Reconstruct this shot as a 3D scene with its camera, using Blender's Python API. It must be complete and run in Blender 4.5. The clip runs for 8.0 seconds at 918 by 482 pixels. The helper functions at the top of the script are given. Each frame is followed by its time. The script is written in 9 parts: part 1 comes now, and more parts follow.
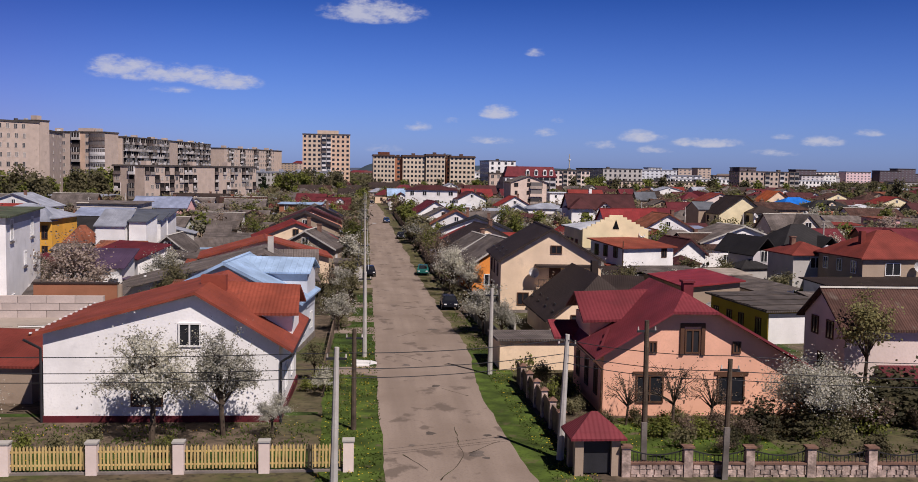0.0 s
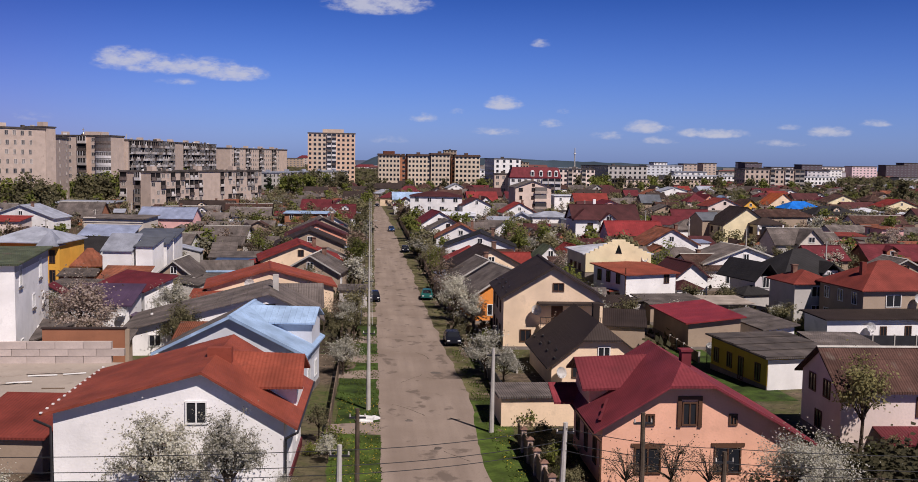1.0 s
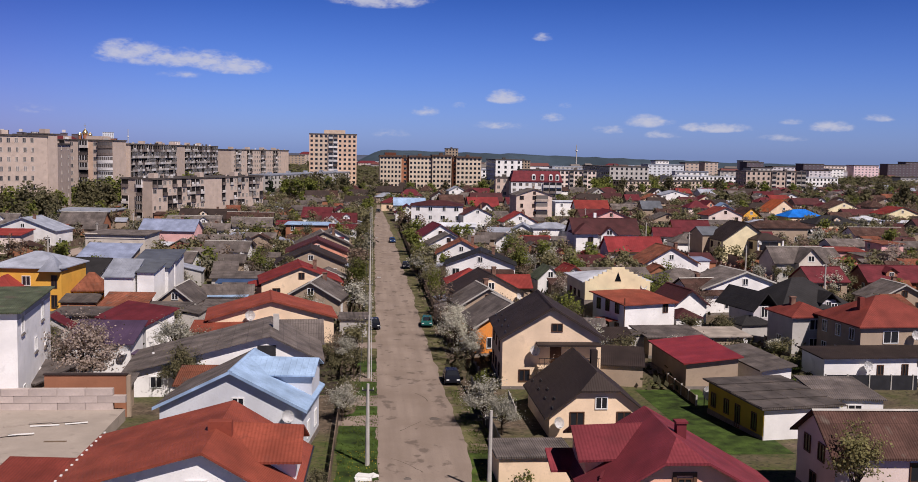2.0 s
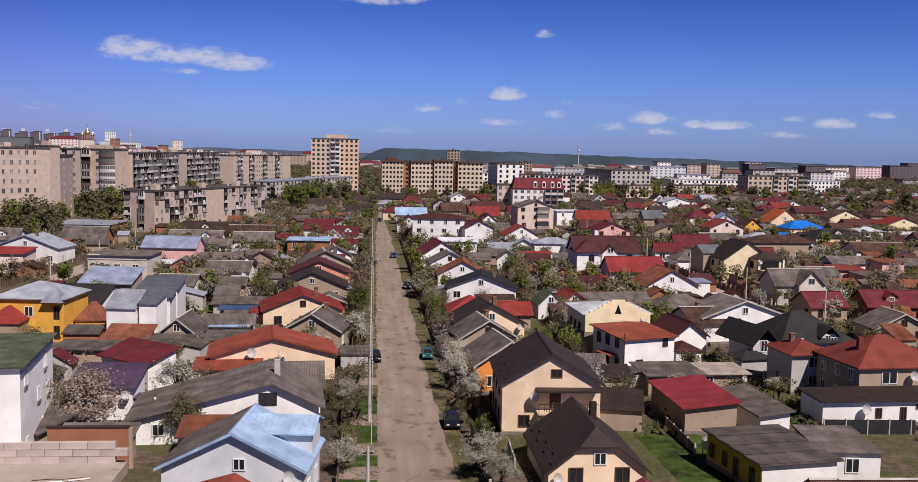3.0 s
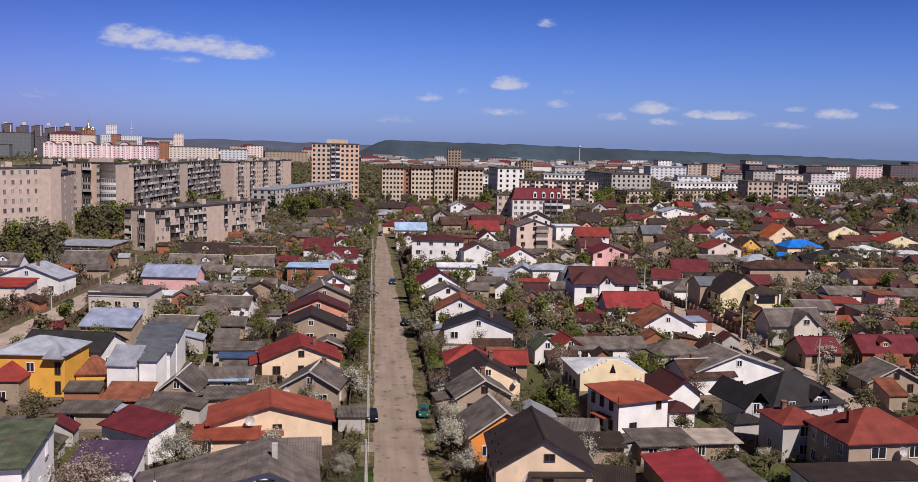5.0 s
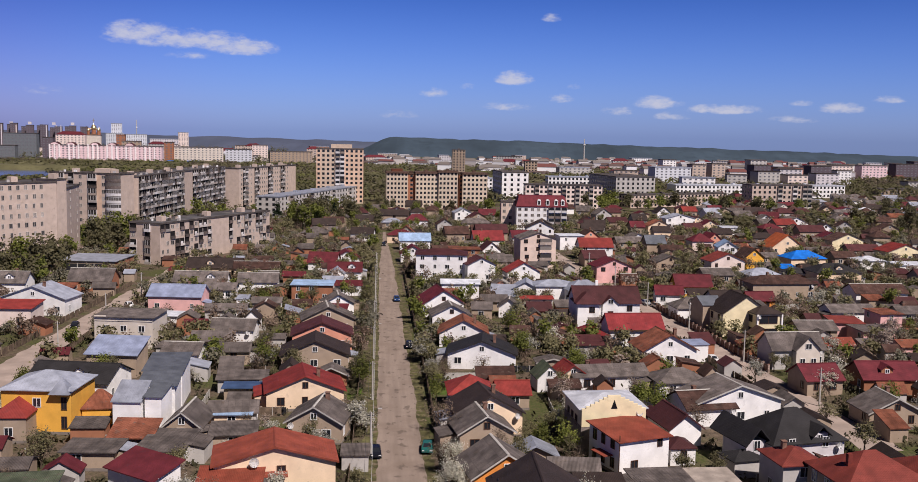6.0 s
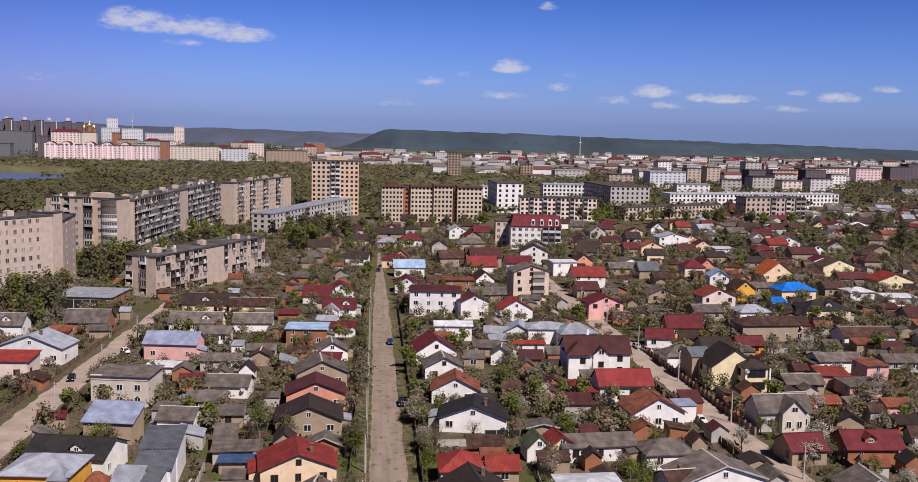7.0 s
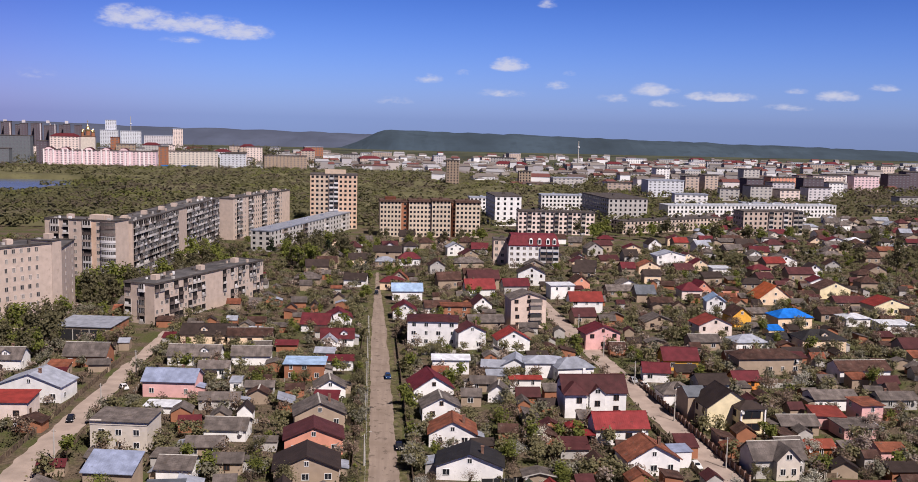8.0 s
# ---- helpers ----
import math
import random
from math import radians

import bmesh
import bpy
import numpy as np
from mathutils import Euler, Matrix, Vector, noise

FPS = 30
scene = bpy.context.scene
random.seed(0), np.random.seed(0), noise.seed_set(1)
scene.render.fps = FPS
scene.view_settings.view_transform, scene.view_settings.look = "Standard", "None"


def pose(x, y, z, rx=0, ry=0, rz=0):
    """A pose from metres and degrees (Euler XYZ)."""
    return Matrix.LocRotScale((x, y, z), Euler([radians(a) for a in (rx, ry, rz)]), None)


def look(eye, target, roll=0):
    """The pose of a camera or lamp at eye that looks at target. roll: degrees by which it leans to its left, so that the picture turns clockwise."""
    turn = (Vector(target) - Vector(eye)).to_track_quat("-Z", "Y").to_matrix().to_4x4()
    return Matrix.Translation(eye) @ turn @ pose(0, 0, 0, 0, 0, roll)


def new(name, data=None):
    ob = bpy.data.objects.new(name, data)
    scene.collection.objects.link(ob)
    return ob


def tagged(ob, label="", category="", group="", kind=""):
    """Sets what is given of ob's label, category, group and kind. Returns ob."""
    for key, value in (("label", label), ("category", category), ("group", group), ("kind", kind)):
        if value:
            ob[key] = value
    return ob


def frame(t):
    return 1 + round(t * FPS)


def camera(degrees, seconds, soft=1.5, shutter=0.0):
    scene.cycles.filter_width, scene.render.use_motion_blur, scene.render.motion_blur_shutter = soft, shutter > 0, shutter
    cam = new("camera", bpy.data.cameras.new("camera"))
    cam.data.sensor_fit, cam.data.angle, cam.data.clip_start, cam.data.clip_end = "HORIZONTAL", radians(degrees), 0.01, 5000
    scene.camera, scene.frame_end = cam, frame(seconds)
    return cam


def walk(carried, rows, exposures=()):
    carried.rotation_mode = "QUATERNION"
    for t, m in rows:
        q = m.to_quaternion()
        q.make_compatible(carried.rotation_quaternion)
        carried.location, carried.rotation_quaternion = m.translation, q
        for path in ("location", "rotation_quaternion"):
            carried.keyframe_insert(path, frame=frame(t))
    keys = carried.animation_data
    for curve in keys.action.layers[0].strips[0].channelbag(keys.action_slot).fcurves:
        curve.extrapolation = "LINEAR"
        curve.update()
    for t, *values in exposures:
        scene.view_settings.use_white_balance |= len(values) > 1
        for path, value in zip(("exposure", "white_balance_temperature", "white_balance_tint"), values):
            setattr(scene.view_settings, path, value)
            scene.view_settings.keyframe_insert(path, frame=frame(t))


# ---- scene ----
cam = camera(50.0, 8.0, 0.85)
PATH = [
    (0, (-2.046, 0.525, 15.341), (-1.856, 2.51, 15.194), 1.0),
    (0.5, (-2.015, 0.199, 17.698), (-1.833, 2.184, 17.542), 0.9),
    (1, (-1.928, -0.09, 20.229), (-1.749, 1.895, 20.064), 0.9),
    (1.5, (-1.850, -0.250, 22.649), (-1.672, 1.735, 22.476), 1.0),
    (3, (-1.720, -0.300, 30.349), (-1.548, 1.684, 30.165), 1.1),
    (3.5, (-1.610, -0.420, 33.130), (-1.440, 1.563, 32.940), 1.1),
    (4, (-1.520, -0.600, 36.362), (-1.345, 1.383, 36.166), 1.2),
    (4.5, (-1.450, -0.750, 38.714), (-1.276, 1.232, 38.512), 1.3),
    (6, (-1.053, -1.123, 47.053), (-0.893, 0.859, 46.838), 1.1),
    (6.5, (-0.957, -1.837, 53.128), (-0.796, 0.144, 52.9), 1.4),
    (7, (-0.600, -2.000, 62.996), (-0.432, -0.022, 62.758), 1.3),
    (7.5, (-0.530, -2.060, 71.279), (-0.351, -0.083, 71.037), 1.4),
    (8, (-0.550, -2.040, 73.644), (-0.379, -0.062, 73.402), 1.4),
]
walk(cam, [(t, look(eye, target, roll)) for t, eye, target, roll in PATH],
     [(0, -0.18, 6250, 14), (4, -0.06, 6250, 14), (6.5, -0.08, 6250, 14), (8, 0.08, 6250, 14)])

# ---- daylight ----
SUN_EL, SUN_AZ = 51.0, 148.0          # degrees; azimuth clockwise from +y
sun_dir = Vector((math.sin(radians(SUN_AZ)) * math.cos(radians(SUN_EL)),
                  math.cos(radians(SUN_AZ)) * math.cos(radians(SUN_EL)), math.sin(radians(SUN_EL))))
sun_lamp = new("sun", bpy.data.lights.new("sun", "SUN"))
sun_lamp.data.energy, sun_lamp.data.angle, sun_lamp.data.color = 5.9, radians(0.6), (1.0, 0.885, 0.79)
sun_lamp.matrix_world = look(sun_dir * 200, (0, 0, 0))


def build_sky():
    """Nishita sky with a few fair-weather clouds at fixed directions (azimuth and elevation in degrees)."""
    world = bpy.data.worlds.new("sky")
    scene.world = world
    world.use_nodes = True
    nt = world.node_tree
    nodes, links = nt.nodes, nt.links
    nodes.clear()
    out = nodes.new("ShaderNodeOutputWorld")
    bg = nodes.new("ShaderNodeBackground")
    sky = nodes.new("ShaderNodeTexSky")
    sky.sky_type, sky.sun_disc = "NISHITA", False
    sky.sun_elevation, sky.sun_rotation = radians(SUN_EL), radians(SUN_AZ)
    sky.air_density, sky.dust_density, sky.ozone_density = 1.0, 0.6, 3.0
    bg.inputs[1].default_value = 0.0588

    def math_node(op, a, b=None, c=None):
        n = nodes.new("ShaderNodeMath")
        n.operation = op
        for i, v in enumerate((a, b, c)):
            if v is None:
                continue
            if isinstance(v, (int, float)):
                n.inputs[i].default_value = v
            else:
                links.new(v, n.inputs[i])
        return n.outputs[0]

    tc = nodes.new("ShaderNodeTexCoord")
    sep = nodes.new("ShaderNodeSeparateXYZ")
    links.new(tc.outputs["Generated"], sep.inputs[0])
    az = math_node("MULTIPLY", math_node("ARCTAN2", sep.outputs[0], sep.outputs[1]), 57.2958)
    el = math_node("MULTIPLY", math_node("ARCSINE", sep.outputs[2]), 57.2958)
    comb = nodes.new("ShaderNodeCombineXYZ")
    links.new(az, comb.inputs[0])
    links.new(math_node("MULTIPLY", el, 2.2), comb.inputs[1])

    def cloud_noise(scale, detail, w):
        n = nodes.new("ShaderNodeTexNoise")
        n.noise_dimensions = "4D"
        n.inputs["Scale"].default_value, n.inputs["Detail"].default_value = scale, detail
        n.inputs["W"].default_value = w
        n.inputs["Roughness"].default_value = 0.6
        links.new(comb.outputs[0], n.inputs["Vector"])
        return n.outputs["Fac"]

    puff = cloud_noise(0.8, 6, 1.3)
    fine = cloud_noise(2.6, 4, 4.1)
    body = None
    for a, e, w, h, s in CLOUDS:
        e, w, h = e - 0.3, w * 0.9, h * 0.88
        dx = math_node("DIVIDE", math_node("SUBTRACT", az, a), w)
        raw = math_node("DIVIDE", math_node("SUBTRACT", el, e), h)
        dy = math_node("MAXIMUM", math_node("MULTIPLY", raw, 0.85), math_node("MULTIPLY", raw, -1.7))
        r = math_node("ADD", math_node("MULTIPLY", dx, dx), math_node("MULTIPLY", dy, dy))
        m = math_node("MULTIPLY", math_node("MAXIMUM", math_node("SUBTRACT", 1.0, r), 0.0), s)
        body = m if body is None else math_node("MAXIMUM", body, m)
    rough = math_node("ADD", math_node("MULTIPLY", math_node("SUBTRACT", puff, 0.5), 2.6), math_node("MULTIPLY", math_node("SUBTRACT", fine, 0.5), 0.8))
    field = math_node("ADD", math_node("MULTIPLY", body, 1.1), math_node("MULTIPLY", rough, math_node("MINIMUM", math_node("MULTIPLY", body, 2.5), 1.0)))
    ramp = nodes.new("ShaderNodeMapRange")
    ramp.interpolation_type = "SMOOTHSTEP"
    links.new(field, ramp.inputs["Value"])
    ramp.inputs["From Min"].default_value, ramp.inputs["From Max"].default_value = 0.14, 1.25
    ramp.inputs["To Max"].default_value = 0.82
    mix = nodes.new("ShaderNodeMix")
    mix.data_type = "RGBA"
    links.new(ramp.outputs[0], mix.inputs["Factor"])
    rise = nodes.new("ShaderNodeMapRange")
    links.new(el, rise.inputs["Value"])
    rise.inputs["From Min"].default_value, rise.inputs["From Max"].default_value = -1.0, 11.0
    air = nodes.new("ShaderNodeMix")
    air.data_type = "RGBA"
    links.new(rise.outputs[0], air.inputs["Factor"])
    air.inputs["A"].default_value, air.inputs["B"].default_value = (0.95, 1.25, 2.66, 1), (0.122, 0.335, 1.06, 1)
    high = nodes.new("ShaderNodeMapRange")
    links.new(el, high.inputs["Value"])
    high.inputs["From Min"].default_value, high.inputs["From Max"].default_value = 11.0, 32.0
    zenith = nodes.new("ShaderNodeMix")
    zenith.data_type = "RGBA"
    links.new(high.outputs[0], zenith.inputs["Factor"])
    links.new(air.outputs["Result"], zenith.inputs["A"])
    zenith.inputs["B"].default_value = (0.09, 0.125, 0.16, 1)
    clear = nodes.new("ShaderNodeMix")
    clear.data_type, clear.blend_type = "RGBA", "MULTIPLY"
    clear.inputs["Factor"].default_value = 1.0
    links.new(sky.outputs[0], clear.inputs["A"])
    # lens vignetting put into the sky colour: darker and more violet towards the west
    west = nodes.new("ShaderNodeMapRange")
    west.interpolation_type = "SMOOTHSTEP"
    links.new(az, west.inputs["Value"])
    west.inputs["From Min"].default_value, west.inputs["From Max"].default_value = -4.0, -32.0
    dull = nodes.new("ShaderNodeMix")
    dull.data_type, dull.blend_type = "RGBA", "MULTIPLY"
    links.new(west.outputs[0], dull.inputs["Factor"])
    links.new(zenith.outputs["Result"], dull.inputs["A"])
    dull.inputs["B"].default_value = (1.0, 0.70, 0.80, 1)
    links.new(dull.outputs["Result"], clear.inputs["B"])
    links.new(clear.outputs["Result"], mix.inputs["A"])
    mix.inputs["B"].default_value = (10.6, 10.6, 11.8, 1)
    links.new(mix.outputs["Result"], bg.inputs[0])
    links.new(bg.outputs[0], out.inputs[0])


# azimuth, elevation, half width, half height, density
CLOUDS = [(-10.8, 5.1, 5.6, 0.85, 0.9), (-13.4, 5.4, 2.4, 0.9, 1.0), (-7.8, 4.8, 2.6, 0.75, 1.0), (-10.6, 4.3, 2.0, 0.35, 0.45),
          (0.3, 8.9, 4.0, 1.1, 1.0), (7.6, 3.45, 1.5, 0.65, 1.0), (3.0, 2.6, 1.1, 0.45, 0.7), (9.7, 6.9, 0.9, 0.4, 0.6),
          (10.3, 2.35, 1.1, 0.45, 0.7), (7.3, 1.9, 2.2, 0.4, 0.6), (15.8, 2.2, 1.9, 0.6, 0.9), (13.6, 1.75, 1.4, 0.45, 0.6),
          (16.6, 1.5, 1.4, 0.4, 0.7), (19.4, 1.9, 2.9, 0.45, 0.9), (23.0, 1.4, 1.8, 0.35, 0.6), (25.6, 2.0, 1.6, 0.5, 0.9),
          (27.8, 2.5, 1.2, 0.35, 0.6), (-18.5, 2.2, 2.0, 0.5, 0.4), (1.0, 1.3, 1.6, 0.45, 0.4), (23.5, 2.3, 0.9, 0.3, 0.5),
          (5.0, 3.0, 0.7, 0.3, 0.5), (11.0, 3.1, 0.6, 0.3, 0.5)]
build_sky()

# ---- materials ----
MATS = {}


def mat(name, color, rough=0.8, metal=0.0, vary=0.12, scale=1.2, grain=9.0, bump=0.25, pattern="", size=1.0, tint=None, tint_at=0.0, rand=0.0):
    """A procedural surface: base colour varied at two scales, with relief. pattern: ribs, corrugated, tiles, courses or ''."""
    m = bpy.data.materials.new(name)
    m.use_nodes = True
    nodes, links = m.node_tree.nodes, m.node_tree.links
    b = nodes["Principled BSDF"]
    b.inputs["Roughness"].default_value, b.inputs["Metallic"].default_value = rough, metal
    b.inputs["Specular IOR Level"].default_value = 0.22
    tc = nodes.new("ShaderNodeTexCoord")
    co = tc.outputs["Object"]

    def noise_tex(s, detail=4.0):
        n = nodes.new("ShaderNodeTexNoise")
        n.inputs["Scale"].default_value, n.inputs["Detail"].default_value = s, detail
        links.new(co, n.inputs["Vector"])
        return n.outputs["Fac"]

    big, small = noise_tex(scale), noise_tex(grain, 3.0)

    def mixed(a, bb, fac, blend="MIX"):
        n = nodes.new("ShaderNodeMix")
        n.data_type, n.blend_type = "RGBA", blend
        for key, v in (("A", a), ("B", bb)):
            if isinstance(v, tuple):
                n.inputs[key].default_value = (*v, 1)
            else:
                links.new(v, n.inputs[key])
        if isinstance(fac, (int, float)):
            n.inputs["Factor"].default_value = fac
        else:
            links.new(fac, n.inputs["Factor"])
        return n.outputs["Result"]

    def mapped(v, lo, hi, a=0.0, c=1.0):
        n = nodes.new("ShaderNodeMapRange")
        links.new(v, n.inputs["Value"])
        for key, x in (("From Min", lo), ("From Max", hi), ("To Min", a), ("To Max", c)):
            n.inputs[key].default_value = x
        return n.outputs[0]

    dark = tuple(max(0.0, c * (1 - 2.2 * vary)) for c in color)
    light = tuple(min(1.0, c * (1 + 1.2 * vary)) for c in color)
    col = mixed(dark, light, mapped(big, 0.3, 0.7))
    col = mixed(col, tuple(c * (1 - 1.5 * vary) for c in color), mapped(small, 0.5, 0.72, 0, 0.7))
    if pattern == "corrugated":
        sheet, at = nodes.new("ShaderNodeTexBrick"), nodes.new("ShaderNodeUVMap")
        links.new(at.outputs[0], sheet.inputs["Vector"])
        for key, x in (("Scale", 1.0), ("Brick Width", 1.1), ("Row Height", 1.55), ("Mortar Size", 0.025), ("Bias", 0.1)):
            sheet.inputs[key].default_value = x
        sheet.offset = 0.0
        for key, x in (("Color1", 0.72), ("Color2", 1.12), ("Mortar", 0.5)):
            sheet.inputs[key].default_value = (x, x, x, 1)
        col = mixed(col, sheet.outputs["Color"], 0.75, "MULTIPLY")
    if tint is not None:
        col = mixed(col, tint, mapped(noise_tex(scale * 1.7, 6.0), 0.62 - tint_at, 0.75 - tint_at, 0, 0.85))
    if rand:
        info = nodes.new("ShaderNodeObjectInfo")
        n = nodes.new("ShaderNodeHueSaturation")
        links.new(mapped(info.outputs["Random"], 0, 1, 1 - rand, 1 + rand), n.inputs["Value"])
        links.new(col, n.inputs["Color"])
        col = n.outputs["Color"]
    links.new(col, b.inputs["Base Color"])
    height = small
    if pattern:
        w = nodes.new("ShaderNodeTexWave")
        uv = nodes.new("ShaderNodeUVMap")
        w.wave_type = "BANDS"
        w.bands_direction = {"ribs": "X", "corrugated": "X", "tiles": "X", "courses": "Y"}[pattern]
        w.wave_profile = "SAW" if pattern == "courses" else "SIN"
        w.inputs["Scale"].default_value = 0.314 / size
        links.new(uv.outputs[0], w.inputs["Vector"])
        v = w.outputs["Fac"]
        if pattern == "ribs":
            v = mapped(v, 0.9, 1.0)
        if pattern == "tiles":
            w2 = nodes.new("ShaderNodeTexWave")
            w2.bands_direction, w2.wave_profile = "Y", "SAW"
            w2.inputs["Scale"].default_value = 0.314 / (size * 1.6)
            links.new(uv.outputs[0], w2.inputs["Vector"])
            a = nodes.new("ShaderNodeMath")
            a.operation = "ADD"
            links.new(v, a.inputs[0])
            links.new(w2.outputs["Fac"], a.inputs[1])
            v = a.outputs[0]
        bp0 = nodes.new("ShaderNodeBump")
        bp0.inputs["Strength"].default_value, bp0.inputs["Distance"].default_value = 0.8, 0.05 if pattern == "corrugated" else 0.022
        links.new(v, bp0.inputs["Height"])
    bp = nodes.new("ShaderNodeBump")
    bp.inputs["Strength"].default_value, bp.inputs["Distance"].default_value = bump, 0.03
    links.new(height, bp.inputs["Height"])
    if pattern:
        links.new(bp0.outputs[0], bp.inputs["Normal"])
    links.new(bp.outputs[0], b.inputs["Normal"])
    MATS[name] = m
    return m


ROOF = {
    "red": ((0.235, 0.036, 0.03), "red metal-tile", "tiles"), "red2": ((0.19, 0.04, 0.03), "red metal-tile", "tiles"),
    "red3": ((0.22, 0.03, 0.032), "cherry red sheet-metal", "ribs"), "orange": ((0.235, 0.056, 0.034), "orange-red metal-tile", "tiles"),
    "terra": ((0.40, 0.10, 0.035), "bright orange metal-tile", "tiles"), "maroon": ((0.115, 0.019, 0.026), "maroon metal-tile", "tiles"), "plum": ((0.075, 0.024, 0.026), "dark plum metal-tile", "tiles"),
    "brown": ((0.085, 0.045, 0.036), "brown corrugated", "corrugated"), "dark": ((0.040, 0.028, 0.025), "dark brown metal-tile", "tiles"),
    "black": ((0.030, 0.028, 0.030), "black metal-tile", "tiles"), "slate": ((0.150, 0.127, 0.118), "weathered corrugated slate", "corrugated"),
    "blue": ((0.30, 0.42, 0.60), "pale blue sheet-metal", "ribs"), "bluedark": ((0.06, 0.10, 0.2), "dark blue sheet-metal", "ribs"),
    "steel": ((0.30, 0.32, 0.38), "grey-blue sheet-metal", "ribs"), "darksteel": ((0.11, 0.12, 0.14), "dark grey sheet-metal", "ribs"),
    "lilac": ((0.27, 0.31, 0.44), "lilac-grey sheet-metal", "ribs"), "ltsteel": ((0.55, 0.57, 0.62), "pale galvanised metal", "ribs"),
    "purple": ((0.085, 0.055, 0.10), "purple-grey sheet-metal", "ribs"), "moss": ((0.10, 0.12, 0.075), "mossy green-grey corrugated", "corrugated"),
    "rust": ((0.24, 0.085, 0.05), "rust-red corrugated", "corrugated"), "concrete": ((0.36, 0.31, 0.27), "bare concrete slab", ""),
    "chocolate": ((0.10, 0.06, 0.045), "brown edged flat", ""), "maroonlit": ((0.19, 0.032, 0.042), "maroon metal-tile", "tiles"),
    "skyblue": ((0.01, 0.16, 0.62), "bright blue metal-tile", "tiles"),
}
WALL = {
    "white": ((0.82, 0.81, 0.80), "white plastered"), "bluewhite": ((0.60, 0.62, 0.66), "pale blue-white plastered"),
    "cream": ((0.80, 0.62, 0.44), "cream plastered"), "butter": ((0.78, 0.68, 0.44), "butter-yellow plastered"),
    "greyw": ((0.46, 0.44, 0.42), "grey rendered"), "tan": ((0.36, 0.28, 0.21), "tan rendered"), "salmon": ((0.66, 0.30, 0.21), "salmon-pink plastered"),
    "pink": ((0.72, 0.42, 0.40), "pink plastered"), "pinkw": ((0.74, 0.62, 0.56), "pinkish white plastered"),
    "amber": ((0.78, 0.42, 0.07), "amber-yellow plastered"), "yellow": ((0.50, 0.36, 0.05), "ochre-yellow plastered"),
    "orange": ((0.72, 0.27, 0.06), "orange plastered"), "peach": ((0.86, 0.475, 0.33), "peach-orange plastered"),
    "lavender": ((0.58, 0.55, 0.57), "pale lavender-grey rendered"), "brick": ((0.34, 0.15, 0.085), "red brick"),
    "rust": ((0.34, 0.12, 0.05), "rusty orange boarded"), "concrete": ((0.36, 0.31, 0.27), "bare concrete"),
    "tower": ((0.58, 0.46, 0.36), "orange-beige brick"), "stone": ((0.62, 0.56, 0.49), "grey-beige rendered"), "sand": ((0.66, 0.53, 0.45), "sand-beige plastered"), "brickpanel": ((0.60, 0.43, 0.32), "orange brick"), "hostel": ((0.61, 0.51, 0.40), "beige panel"),
    "panel": ((0.52, 0.42, 0.355), "grey-beige panel"), "teal": ((0.15, 0.165, 0.18), "dark slate-grey"), "dusk": ((0.115, 0.092, 0.11), "dark purple-grey"), "rose": ((0.72, 0.54, 0.56), "rose-pink plastered"),
}
for key, (c, words, pat) in ROOF.items():
    mat("roof_" + key, c, 0.5 if pat == "ribs" else 0.72 if pat == "tiles" else 0.88, 0.0, 0.16 if pat != "corrugated" else 0.24, 0.5, 5.0, 0.2, pat,
        {"tiles": 0.22, "ribs": 0.5, "corrugated": 0.18, "": 1.0}[pat],
        tint=(0.112, 0.087, 0.072) if pat in ("corrugated", "") else tuple(x * 0.66 + 0.008 for x in c), tint_at=0.02, rand=0.18)
for key, (c, words) in WALL.items():
    mat("wall_" + key, c, 0.9, 0, 0.07, 0.45, 7.0, 0.3, tint=tuple(x * 0.74 for x in c), tint_at=0.01, rand=0.06)
mat("frame_white", (0.75, 0.75, 0.74), 0.5, 0, 0.04)
mat("balcony", (0.50, 0.46, 0.43), 0.8, 0, 0.12, 0.6, 6.0, 0.3, rand=0.4)
mat("soil", (0.05, 0.038, 0.026), 0.97, 0, 0.3, 0.8, 9.0, 0.7, tint=(0.05, 0.07, 0.018), tint_at=0.08)
mat("frame_grey", (0.52, 0.48, 0.44), 0.7, 0, 0.1, rand=0.3)
mat("far_glazing", (0.16, 0.16, 0.18), 0.5, 0, 0.2)
mat("frame_brown", (0.10, 0.05, 0.03), 0.6, 0, 0.1)
mat("plinth", (0.22, 0.19, 0.17), 0.9, 0, 0.15)
mat("chimney_brick", (0.20, 0.115, 0.085), 0.9, 0, 0.2, 2.0, 20.0, 0.5)
mat("bark", (0.10, 0.075, 0.055), 0.95, 0, 0.25, 2.0, 14.0, 0.8)
mat("concrete_pole", (0.45, 0.43, 0.40), 0.9, 0, 0.12, 0.8, 10)
mat("dish_white", (0.72, 0.72, 0.72), 0.4, 0, 0.04)
mat("dark_metal", (0.04, 0.04, 0.045), 0.5, 0.3, 0.1)
mat("wood_fence", (0.17, 0.125, 0.09), 0.9, 0, 0.25, 1.0, 12.0, 0.5, rand=0.25)
mat("yellow_picket", (0.56, 0.41, 0.17), 0.7, 0, 0.1, 1.0, 12.0, 0.3, rand=0.15)
mat("stone_wall", (0.47, 0.36, 0.31), 0.9, 0, 0.3, 2.5, 9.0, 0.9, rand=0.2)
